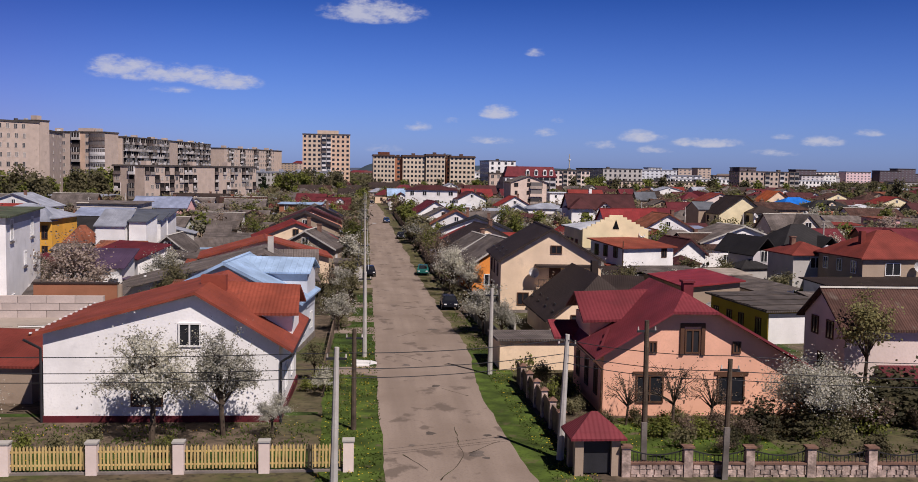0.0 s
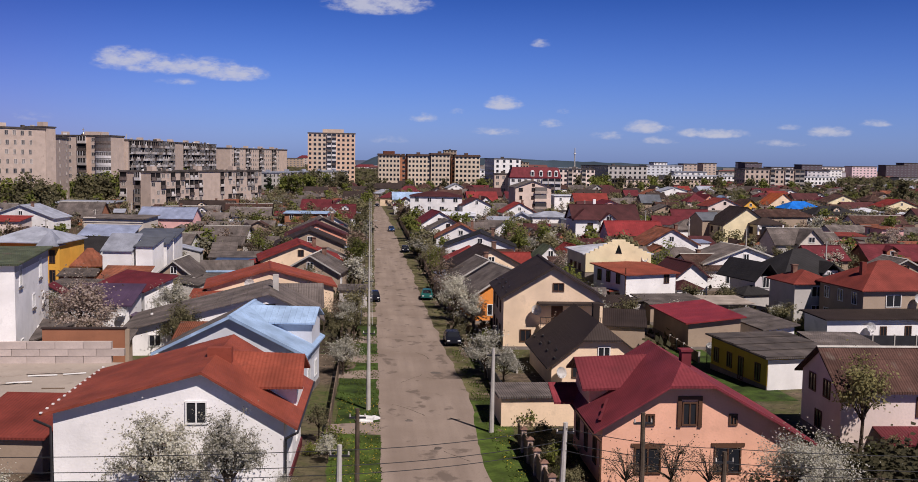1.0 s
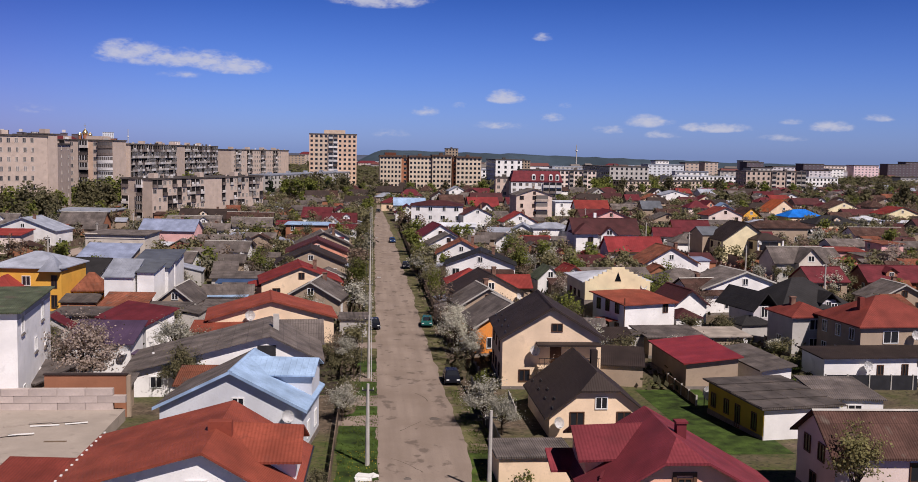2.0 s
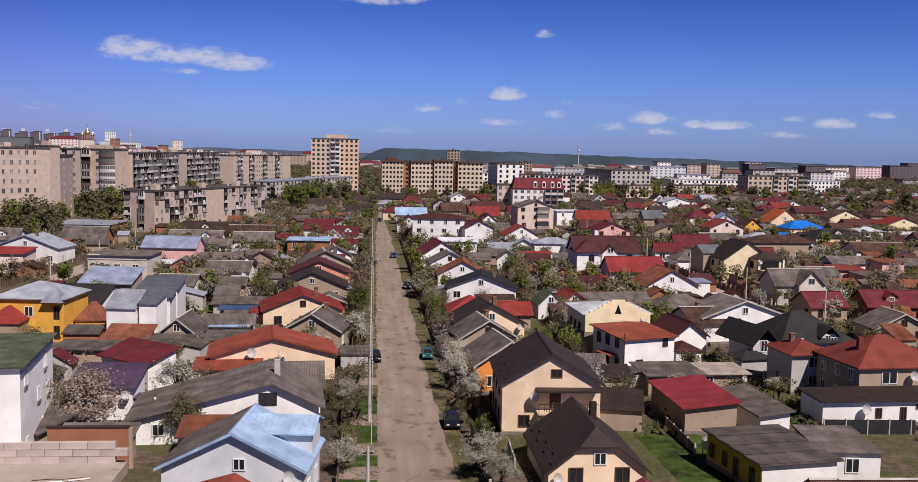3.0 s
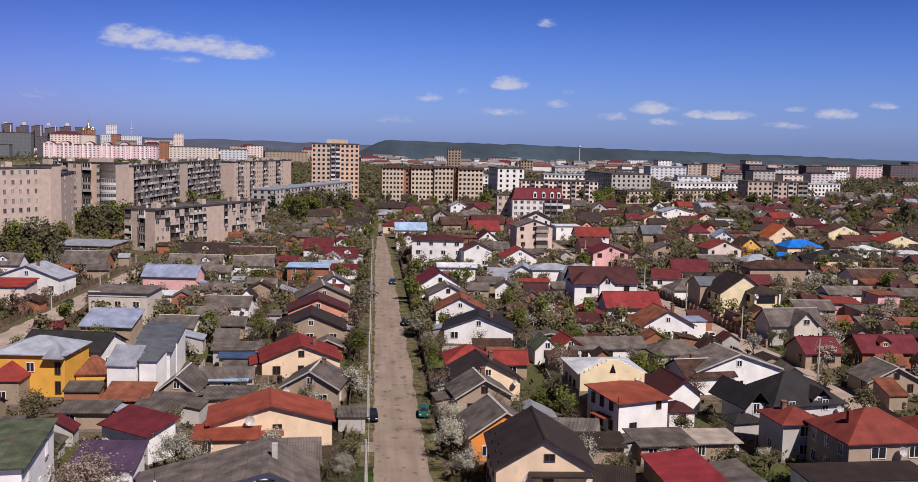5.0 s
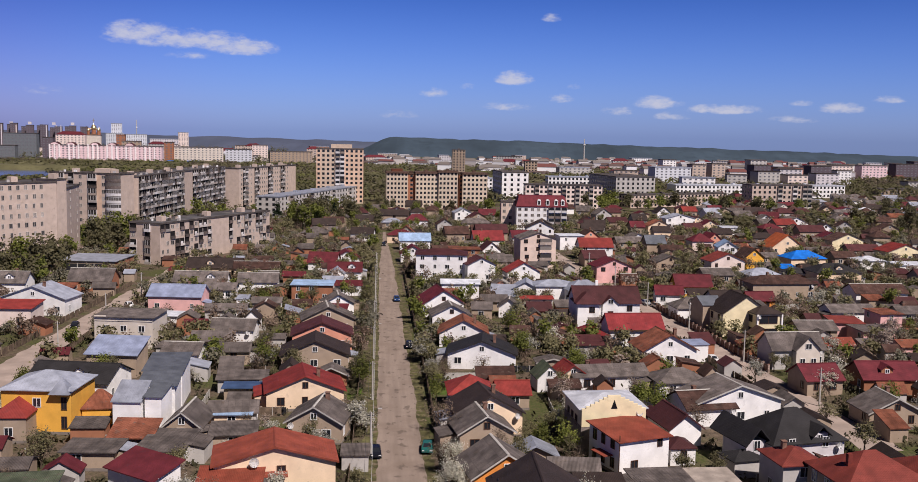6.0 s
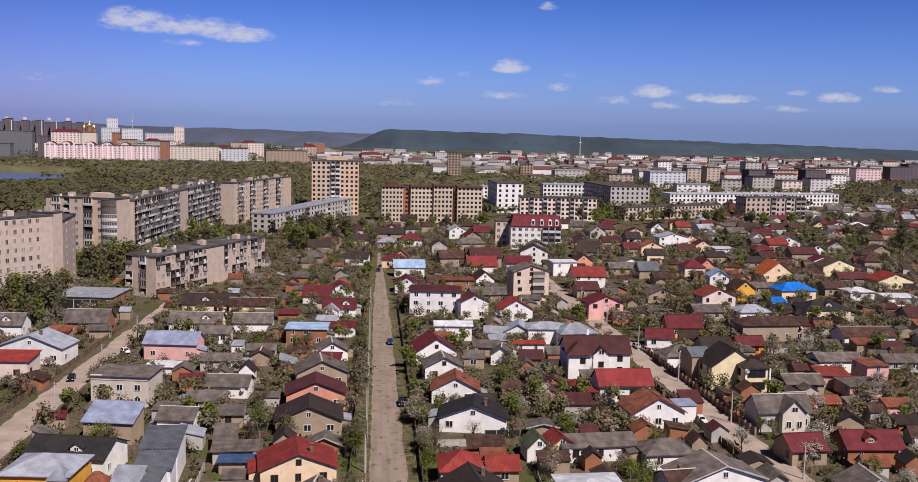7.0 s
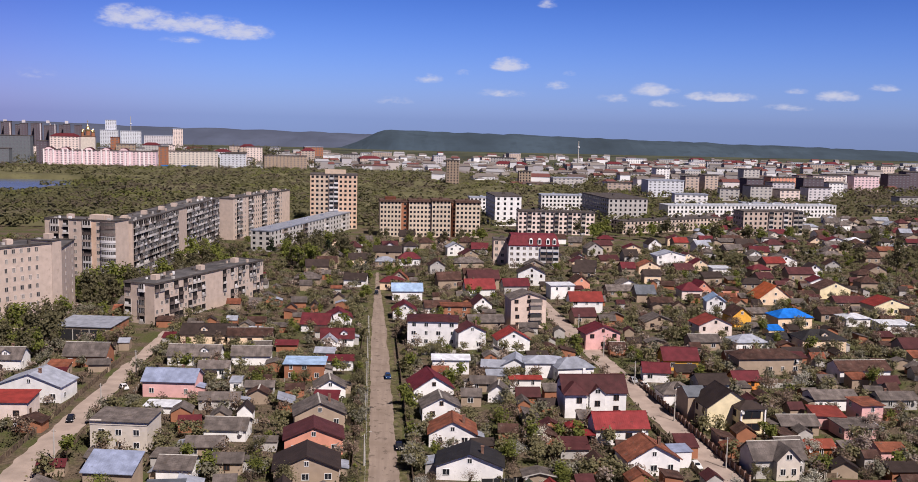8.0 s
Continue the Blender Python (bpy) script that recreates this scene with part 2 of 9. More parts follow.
mat("tarmac_patch", (0.12, 0.10, 0.088), 0.92, 0, 0.25, 1.2, 20.0, 0.5)


def glass_mat():
    m = bpy.data.materials.new("window_glass")
    m.use_nodes = True
    b = m.node_tree.nodes["Principled BSDF"]
    b.inputs["Base Color"].default_value = (0.018, 0.02, 0.026, 1)
    b.inputs["Roughness"].default_value = 0.08
    n = m.node_tree.nodes.new("ShaderNodeTexNoise")
    n.inputs["Scale"].default_value = 1.5
    bp = m.node_tree.nodes.new("ShaderNodeBump")
    bp.inputs["Strength"].default_value, bp.inputs["Distance"].default_value = 0.08, 0.05
    m.node_tree.links.new(n.outputs["Fac"], bp.inputs["Height"])
    m.node_tree.links.new(bp.outputs[0], b.inputs["Normal"])
    MATS["glass"] = m


glass_mat()


def curtained_glass():
    """Panes of the apartment blocks: some dark, some with pale curtains close behind the glass."""
    m = bpy.data.materials.new("curtained_glass")
    m.use_nodes = True
    nodes, links = m.node_tree.nodes, m.node_tree.links
    b, info, ramp = nodes["Principled BSDF"], nodes.new("ShaderNodeObjectInfo"), nodes.new("ShaderNodeValToRGB")
    for k, (at, c) in enumerate(((0.0, (0.03, 0.03, 0.035)), (0.4, (0.07, 0.065, 0.065)), (0.7, (0.15, 0.135, 0.125)), (1.0, (0.30, 0.27, 0.25)))):
        e = ramp.color_ramp.elements[k] if k < 2 else ramp.color_ramp.elements.new(at)
        e.position, e.color = at, (*c, 1)
    links.new(info.outputs["Random"], ramp.inputs[0])
    links.new(ramp.outputs[0], b.inputs["Base Color"])
    b.inputs["Roughness"].default_value = 0.2
    MATS["curtained"] = m


curtained_glass()


def foliage(name, c1, c2, soft=0.0):
    """Leaves or blossom: two tones, by island, with a little light through them; soft: how far the clumps shade like one rounded mass."""
    m = bpy.data.materials.new(name)
    m.use_nodes = True
    nodes, links = m.node_tree.nodes, m.node_tree.links
    b = nodes["Principled BSDF"]
    b.inputs["Roughness"].default_value = 0.8
    geo, info = nodes.new("ShaderNodeNewGeometry"), nodes.new("ShaderNodeObjectInfo")
    mx = nodes.new("ShaderNodeMix")
    mx.data_type = "RGBA"
    mx.inputs["A"].default_value, mx.inputs["B"].default_value = (*c1, 1), (*c2, 1)
    links.new(geo.outputs["Random Per Island"], mx.inputs["Factor"])
    hs = nodes.new("ShaderNodeHueSaturation")
    mr = nodes.new("ShaderNodeMapRange")
    mr.inputs["To Min"].default_value, mr.inputs["To Max"].default_value = 0.7, 1.25
    links.new(info.outputs["Random"], mr.inputs["Value"])
    links.new(mr.outputs[0], hs.inputs["Value"])
    links.new(mx.outputs["Result"], hs.inputs["Color"])
    links.new(hs.outputs["Color"], b.inputs["Base Color"])
    thin, both = nodes.new("ShaderNodeBsdfTranslucent"), nodes.new("ShaderNodeMixShader")
    links.new(hs.outputs["Color"], thin.inputs["Color"])
    both.inputs[0].default_value = 0.6 if soft else 0.48
    links.new(b.outputs[0], both.inputs[1])
    links.new(thin.outputs[0], both.inputs[2])
    links.new(both.outputs[0], nodes["Material Output"].inputs[0])
    if soft:
        bend = nodes.new("ShaderNodeMix")
        bend.data_type = "VECTOR"
        bend.inputs["Factor"].default_value = soft
        links.new(geo.outputs["Normal"], bend.inputs["A"])
        bend.inputs["B"].default_value = (0.0, -0.15, 1.0)
        unit = nodes.new("ShaderNodeVectorMath")
        unit.operation = "NORMALIZE"
        links.new(bend.outputs["Result"], unit.inputs[0])
        links.new(unit.outputs[0], b.inputs["Normal"])
        links.new(unit.outputs[0], thin.inputs["Normal"])
    MATS[name] = m


foliage("blossom", (0.70, 0.68, 0.61), (0.36, 0.35, 0.26))
foliage("blossom_far", (0.36, 0.345, 0.265), (0.24, 0.225, 0.14), 0.55)
foliage("wood_dark", (0.16, 0.15, 0.075), (0.12, 0.115, 0.055), 0.6)
foliage("scrub", (0.13, 0.115, 0.06), (0.05, 0.05, 0.024), 0.55)
foliage("wood_brown", (0.17, 0.14, 0.10), (0.125, 0.105, 0.072), 0.55)
foliage("wood_green", (0.185, 0.19, 0.065), (0.14, 0.15, 0.05), 0.55)
foliage("blossom_pink", (0.54, 0.45, 0.40), (0.24, 0.18, 0.13))
foliage("leaf_green", (0.26, 0.28, 0.06), (0.14, 0.165, 0.035), 0.3)
foliage("wood_leaf", (0.175, 0.165, 0.082), (0.135, 0.13, 0.062), 0.55)
foliage("leaf_olive", (0.28, 0.255, 0.135), (0.15, 0.14, 0.07), 0.35)
foliage("leaf_yellow", (0.27, 0.245, 0.10), (0.14, 0.135, 0.055))
foliage("leaf_dark", (0.03, 0.05, 0.02), (0.014, 0.025, 0.012))
foliage("twig_brown", (0.27, 0.20, 0.145), (0.13, 0.095, 0.07))

# ---- helpers of this scene ----
def smooth01(v):
    v = min(1.0, max(0.0, v))
    return v * v * (3 - 2 * v)


def ground_z(y):
    """The ground falls gently from the near crossing to the flat beyond, and again far off."""
    if y > 1300:
        return -0.016 * (y - 1300)
    return 1.45 * min(1.0, max(0.0, (130 - y) / 76))


def mesh_of(bm, material, name="mesh"):
    me = bpy.data.meshes.new(name)
    bm.normal_update()
    bm.to_mesh(me)
    bm.free()
    me.materials.append(MATS[material])
    return me


def part(name, bm, material, parent, label=""):
    ob = new(name, bm if isinstance(bm, bpy.types.Mesh) else mesh_of(bm, material, name))
    ob.parent = parent
    return tagged(ob, label)


def empty(name, m):
    ob = new(name)
    ob.matrix_basis = m
    ob.empty_display_size = 0.2
    return ob


def box(bm, x0, x1, y0, y1, z0, z1):
    v = [bm.verts.new((x, y, z)) for z in (z0, z1) for y in (y0, y1) for x in (x0, x1)]
    for f in ((0, 2, 3, 1), (4, 5, 7, 6), (0, 1, 5, 4), (1, 3, 7, 5), (3, 2, 6, 7), (2, 0, 4, 6)):
        bm.faces.new([v[i] for i in f])
    return v


def boxed(x0, x1, y0, y1, z0, z1):
    bm = bmesh.new()
    box(bm, x0, x1, y0, y1, z0, z1)
    return bm


def slab(bm, pts, thick, uv):
    """A plane polygon thickened downwards; uv along its lower edge (u) and up the slope (v), in metres."""
    top = [bm.verts.new(p) for p in pts]
    low = [bm.verts.new((p[0], p[1], p[2] - thick)) for p in pts]
    faces = [bm.faces.new(top), bm.faces.new(low[::-1])]
    n = len(pts)
    for i in range(n):
        faces.append(bm.faces.new((top[i], low[i], low[(i + 1) % n], top[(i + 1) % n])))
    o, u = Vector(pts[0]), (Vector(pts[1]) - Vector(pts[0])).normalized()
    nrm = (Vector(pts[1]) - o).cross(Vector(pts[2]) - o).normalized()
    v = nrm.cross(u)
    for f in faces:
        for loop in f.loops:
            d = loop.vert.co - o
            loop[uv].uv = (d.dot(u), d.dot(v))


def roof_mesh(kind, w, d, h, rise, over=0.45, thick=0.14):
    """Roof over a footprint w by d, centred, eaves at h. G gable to -y, X ridge along x, P hip, K half-hip gable, S/M one slope, F/T flat."""
    bm = bmesh.new()
    uv = bm.loops.layers.uv.new("uv")
    a, b = w / 2 + over, d / 2 + over
    if kind in "G":
        s = rise / (w / 2)
        e, r = h - s * over, h + rise
        slab(bm, [(-a, b, e), (-a, -b, e), (0, -b, r), (0, b, r)], thick, uv)
        slab(bm, [(a, -b, e), (a, b, e), (0, b, r), (0, -b, r)], thick, uv)
    elif kind == "K":
        s = rise / (w / 2)
        e, r = h - s * over, h + rise
        c, k = 0.36 * a, 1.5
        hz = r - (r - e) * 0.36
        slab(bm, [(-a, b, e), (-a, -b, e), (-c, -b, hz), (0, -b + k, r), (0, b, r)], thick, uv)
        slab(bm, [(a, -b, e), (a, b, e), (0, b, r), (0, -b + k, r), (c, -b, hz)], thick, uv)
        slab(bm, [(-c, -b, hz), (c, -b, hz), (0, -b + k, r)], thick, uv)
    elif kind == "X":
        s = rise / (d / 2)
        e, r = h - s * over, h + rise
        slab(bm, [(-a, -b, e), (a, -b, e), (a, 0, r), (-a, 0, r)], thick, uv)
        slab(bm, [(a, b, e), (-a, b, e), (-a, 0, r), (a, 0, r)], thick, uv)
    elif kind == "P":
        m = min(a, b)
        s = rise / m
        e, r = h, h + rise
        rx, ry = max(0.15, a - m), max(0.0, b - m)
        if a >= b:
            slab(bm, [(-a, -b, e), (a, -b, e), (rx, 0, r), (-rx, 0, r)], thick, uv)
            slab(bm, [(a, b, e), (-a, b, e), (-rx, 0, r), (rx, 0, r)], thick, uv)
            slab(bm, [(a, -b, e), (a, b, e), (rx, 0, r)], thick, uv)
            slab(bm, [(-a, b, e), (-a, -b, e), (-rx, 0, r)], thick, uv)
        else:
            ry = max(0.15, ry)
            slab(bm, [(-a, -b, e), (a, -b, e), (0, -ry, r)], thick, uv)
            slab(bm, [(a, b, e), (-a, b, e), (0, ry, r)], thick, uv)
            slab(bm, [(a, -b, e), (a, b, e), (0, ry, r), (0, -ry, r)], thick, uv)
            slab(bm, [(-a, b, e), (-a, -b, e), (0, -ry, r), (0, ry, r)], thick, uv)
    else:
        e, r = h, h + rise
        slab(bm, [(-a, -b, e), (a, -b, e), (a, b, r), (-a, b, r)], thick, uv)
    return bm


def wall_mesh(kind, w, d, h, rise):
    """Outer walls with the gable or slope that the roof needs."""
    bm = bmesh.new()
    a, b = w / 2, d / 2
    base = [(-a, -b), (a, -b), (a, b), (-a, b)]
    z = 0.02
    if kind in "GK":
        s = rise / a
        k = 0.34 * a if kind == "K" else 0.0
        def prof(y):
            pts = [(-a, y, -0.4), (a, y, -0.4), (a, y, h - z)]
            pts += [(k, y, h + rise - s * k - z), (-k, y, h + rise - s * k - z)] if k else [(0, y, h + rise - z)]
            return pts + [(-a, y, h - z)]
        f0 = [bm.verts.new(p) for p in prof(-b)]
        f1 = [bm.verts.new(p) for p in prof(b)]
        bm.faces.new(f0)
        bm.faces.new(f1[::-1])
        n = len(f0)
        for i in range(n):
            bm.faces.new((f0[(i + 1) % n], f0[i], f1[i], f1[(i + 1) % n]))
    elif kind == "X":
        f0 = [bm.verts.new(p) for p in ((-a, -b, -0.4), (-a, b, -0.4), (-a, b, h - z), (-a, 0, h + rise - z), (-a, -b, h - z))]
        f1 = [bm.verts.new((a, v.co.y, v.co.z)) for v in f0]
        bm.faces.new(f0[::-1])
        bm.faces.new(f1)
        n = len(f0)
        for i in range(n):
            bm.faces.new((f0[i], f0[(i + 1) % n], f1[(i + 1) % n], f1[i]))
    else:
        r = rise if kind in "SMFT" else 0.0
        lo = [bm.verts.new((x, y, -0.4)) for x, y in base]
        slope = r / (d + 0.9) if r else 0
        hi = [bm.verts.new((x, y, h - 0.14 + slope * (y + b + 0.45) - z + (0.12 if kind == "P" else 0))) for x, y in base]
        bm.faces.new(hi)
        bm.faces.new(lo[::-1])
        for i in range(4):
            bm.faces.new((lo[i], lo[(i + 1) % 4], hi[(i + 1) % 4], hi[i]))
    bmesh.ops.recalc_face_normals(bm, faces=bm.faces)
    return bm


WINDOW_MESHES = {}


def frame_bm(w, h, f=0.09, t=0.07, mullion=0.04, glazed=False):
    """One connected frame with a mullion, facing -y; glazed: panes as faces of the second material."""
    bm = bmesh.new()
    xs = [-w / 2, -w / 2 + f, -mullion, mullion, w / 2 - f, w / 2]
    zs = [-h / 2, -h / 2 + f, h / 2 - f, h / 2]
    v = [[bm.verts.new((x, 0, z)) for x in xs] for z in zs]
    solid, holes = [], []
    for j in range(3):
        for i in range(5):
            quad = (v[j][i], v[j][i + 1], v[j + 1][i + 1], v[j + 1][i])
            if j == 1 and i in (1, 3):
                holes.append(quad)
            else:
                solid.append(bm.faces.new(quad))
    if glazed:
        for quad in holes:
            bm.faces.new(quad).material_index = 1
    moved = bmesh.ops.extrude_face_region(bm, geom=solid)
    for e in moved["geom"]:
        if isinstance(e, bmesh.types.BMVert):
            e.co.y -= t
    bmesh.ops.translate(bm, verts=bm.verts, vec=(0, -0.012, 0))
    bmesh.ops.recalc_face_normals(bm, faces=bm.faces)
    return bm


def window_meshes(w, h, frame_mat, glazed):
    key = (round(w, 1), round(h, 1), frame_mat, glazed)
    if key not in WINDOW_MESHES:
        w, h = key[:2]
        me = mesh_of(frame_bm(w, h, glazed=glazed), frame_mat, "window")
        me.materials.append(MATS["curtained" if frame_mat == "frame_grey" else "glass"])
        pane = None
        if not glazed:
            pane = mesh_of(boxed(-w / 2 + 0.09, w / 2 - 0.09, -0.03, -0.006, -h / 2 + 0.09, h / 2 - 0.09), "glass", "pane")
        WINDOW_MESHES[key] = (me, pane)
    return WINDOW_MESHES[key]


def add_window(parent, x, y, z, turn, w=1.2, h=1.4, frame_mat="frame_white", split=False):
    """split: the pane is a piece of its own."""
    a, b = window_meshes(w, h, frame_mat, not split)
    ob = part("window", a, frame_mat, parent)
    ob.matrix_basis = pose(x, y, z, 0, 0, turn)
    if split:
        part("pane", b, "glass", ob)
    return ob


rng = random.Random(5)
HOUSES = []
# ---- ground, roads ----
def strip(name, pts_left, pts_right, lift, material, label, category):
    bm = bmesh.new()
    rows = [[bm.verts.new((p[0], p[1], ground_z(p[1]) + lift)) for p in side] for side in (pts_left, pts_right)]
    for i in range(len(pts_left) - 1):
        bm.faces.new((rows[0][i], rows[1][i], rows[1][i + 1], rows[0][i + 1]))
    ob = new(name, mesh_of(bm, material, name))
    return tagged(ob, label, category, kind="structure")


def ground_material():
    m = mat("ground_mixed", (0.16, 0.13, 0.095), 0.97, 0, 0.25, 0.05, 0.7, 0.6)
    nodes, links = m.node_tree.nodes, m.node_tree.links
    b = nodes["Principled BSDF"]
    tc = nodes.new("ShaderNodeTexCoord")
    def n(s, d=5):
        t = nodes.new("ShaderNodeTexNoise")
        t.inputs["Scale"].default_value, t.inputs["Detail"].default_value = s, d
        links.new(tc.outputs["Object"], t.inputs["Vector"])
        return t.outputs["Fac"]
    def mr(v, lo, hi):
        t = nodes.new("ShaderNodeMapRange")
        links.new(v, t.inputs["Value"])
        t.inputs["From Min"].default_value, t.inputs["From Max"].default_value = lo, hi
        return t.outputs[0]
    def mx(a, bb, f):
        t = nodes.new("ShaderNodeMix")
        t.data_type = "RGBA"
        for k, v in (("A", a), ("B", bb)):
            if isinstance(v, tuple):
                t.inputs[k].default_value = (*v, 1)
            else:
                links.new(v, t.inputs[k])
        links.new(f, t.inputs["Factor"])
        return t.outputs["Result"]
    soil = mx((0.15, 0.112, 0.08), (0.07, 0.053, 0.037), mr(n(0.9), 0.35, 0.65))
    grass = mx((0.05, 0.068, 0.016), (0.095, 0.088, 0.036), mr(n(1.6), 0.35, 0.65))
    col = mx(soil, grass, mr(n(0.09, 8), 0.44, 0.58))
    col = mx(col, (0.035, 0.03, 0.02), mr(n(3.0, 5), 0.52, 0.7))
    links.new(col, b.inputs["Base Color"])


ground_material()
mat("lawn", (0.045, 0.075, 0.013), 0.97, 0, 0.35, 0.7, 7.0, 0.8, tint=(0.05, 0.038, 0.026), tint_at=-0.06)


def road_material():
    """Worn unpaved street: long pale wheel tracks, broad stains, and darker damp patches."""
    m = bpy.data.materials.new("road_dirt")
    m.use_nodes = True
    nodes, links = m.node_tree.nodes, m.node_tree.links
    b, tc = nodes["Principled BSDF"], nodes.new("ShaderNodeTexCoord")
    b.inputs["Roughness"].default_value, b.inputs["Specular IOR Level"].default_value = 0.95, 0.2

    def tex(scale, detail, stretch=(1, 1, 1), rough=0.55):
        mp, t = nodes.new("ShaderNodeMapping"), nodes.new("ShaderNodeTexNoise")
        mp.inputs["Scale"].default_value = stretch
        t.inputs["Scale"].default_value, t.inputs["Detail"].default_value, t.inputs["Roughness"].default_value = scale, detail, rough
        links.new(tc.outputs["Object"], mp.inputs["Vector"])
        links.new(mp.outputs[0], t.inputs["Vector"])
        return t.outputs["Fac"]

    def layer(under, over, v, lo, hi, most=1.0):
        r, x = nodes.new("ShaderNodeMapRange"), nodes.new("ShaderNodeMix")
        links.new(v, r.inputs["Value"])
        for key, val in (("From Min", lo), ("From Max", hi), ("To Max", most)):
            r.inputs[key].default_value = val
        x.data_type = "RGBA"
        for key, val in (("A", under), ("B", over)):
            if isinstance(val, tuple):
                x.inputs[key].default_value = (*val, 1)
            else:
                links.new(val, x.inputs[key])
        links.new(r.outputs[0], x.inputs["Factor"])
        return x.outputs["Result"]

    col = layer((0.225, 0.178, 0.148), (0.285, 0.228, 0.19), tex(0.5, 3, (1.6, 0.09, 1)), 0.35, 0.65)
    col = layer(col, (0.20, 0.155, 0.125), tex(0.16, 5), 0.45, 0.68, 0.8)
    col = layer(col, (0.115, 0.09, 0.075), tex(0.62, 6, (1, 0.7, 1)), 0.575, 0.64, 0.75)
    fine = tex(9.0, 5)
    col = layer(col, (0.15, 0.118, 0.098), fine, 0.52, 0.75, 0.45)
    links.new(col, b.inputs["Base Color"])
    bp = nodes.new("ShaderNodeBump")
    bp.inputs["Strength"].default_value, bp.inputs["Distance"].default_value = 0.4, 0.03
    links.new(fine, bp.inputs["Height"])
    links.new(bp.outputs[0], b.inputs["Normal"])
    MATS["road_dirt"] = m


road_material()
mat("weeds", (0.105, 0.098, 0.042), 0.97, 0, 0.35, 0.5, 5.0, 0.8, tint=(0.17, 0.13, 0.095), tint_at=0.09)
mat("road_light", (0.36, 0.29, 0.25), 0.95, 0, 0.12, 0.22, 6.0, 0.4, tint=(0.24, 0.18, 0.14), tint_at=-0.03)
mat("grass", (0.068, 0.105, 0.016), 0.95, 0, 0.32, 0.6, 5.0, 0.8, tint=(0.12, 0.09, 0.06), tint_at=0.03)


def build_ground():
    bm = bmesh.new()
    ys = [-400, -60, 20, 54, 67.5, 80, 92.5, 105, 117.5, 130, 200, 320, 500, 800, 1300, 2200, 4200]
    xs = [-3600, -1200, -400, -150, -60, 0, 60, 150, 400, 1200, 3600]
    grid = [[bm.verts.new((gx, gy, ground_z(gy))) for gx in xs] for gy in ys]
    for j in range(len(ys) - 1):
        for i in range(len(xs) - 1):
            bm.faces.new((grid[j][i], grid[j][i + 1], grid[j + 1][i + 1], grid[j + 1][i]))
    tagged(new("ground", mesh_of(bm, "ground_mixed", "ground")), "brown garden soil and patchy spring grass between the houses", "ground", kind="structure")


build_ground()


def edge(y, seed, amount=0.45):
    """How far a worn edge wanders at a place along the street."""
    amount *= 0.45 + 0.55 * smooth01((y - 50) / 60)
    return amount * (noise.noise((y * 0.055, seed, 0.0)) + 0.8 * noise.noise((y * 0.21, seed, 4.0)) + 0.45 * noise.noise((y * 0.8, seed, 8.0)))


def street_ys(y0, y1, step=1.1):
    n = max(2, round((y1 - y0) / step))
    return [y0 + (y1 - y0) * i / n for i in range(n + 1)]


def road_left(y):
    return -1.15 - 0.001 * max(0, y - 250) + edge(y, 1.0) + 1.6 * smooth01((y - 330) / 130)


def road_right(y):
    return 6.0 - 0.008 * max(0, y - 90) + edge(y, 5.0) + 2.5 * (1 - smooth01((y - 30) / 12)) - 1.3 * smooth01((y - 330) / 130) - 0.8 * (1 - smooth01(abs(y - 57) / 20))


ys = street_ys(30, 470)
strip("road", [(road_left(v), v) for v in ys], [(road_right(v), v) for v in ys], 0.03, "road_dirt", "worn pale brown unpaved street with patches and cracks", "road")
for y0, y1, side, material, words in ((30, 68, -1, "grass", "green grass verge with bare patches along the street"), (30, 78, 1, "grass", "green grass verge with bare patches along the street"), (67, 118, -1, "lawn", "dark grass verge with bare patches along the street"),
                                      (77, 118, 1, "weeds", "dry weedy verge along the street"), (116, 460, -1, "weeds", "dry weedy verge along the street"), (116, 460, 1, "weeds", "dry weedy verge along the street")):
    ys = street_ys(y0, y1)
    if side < 0:
        strip("verge", [(road_left(v) - 3.2 + (1.0 if v > 90 else 0) + edge(v, 9.0, 0.6), v) for v in ys], [(road_left(v) + 0.2, v) for v in ys], 0.015, material, words, "verge")
    else:
        strip("verge", [(road_right(v) - 0.2, v) for v in ys], [(road_right(v) + 2.5 - (0.9 if v > 90 else 0) + edge(v, 13.0, 0.5), v) for v in ys], 0.015, material, words, "verge")
# side streets, further off on both sides
ys2 = street_ys(150, 335, 2.0)
strip("road", [(-76 + 0.03 * (v - 200) + edge(v, 21.0, 0.9), v) for v in ys2], [(-68.5 + edge(v, 25.0, 0.8), v) for v in ys2], 0.03, "road_light", "dusty unpaved side street between the gardens", "road")
ys3 = street_ys(140, 400, 2.0)
strip("road", [(69.5 - 0.035 * (v - 250) + edge(v, 31.0, 0.7), v) for v in ys3], [(76 - 0.035 * (v - 250) + edge(v, 35.0, 0.7), v) for v in ys3], 0.03, "road_light", "dusty unpaved side street between the gardens", "road")
strip("road", [(-40, 34), (40, 34)], [(-40, 25), (40, 25)], 0.025, "road_dirt", "cross street at the near end of the block", "road")

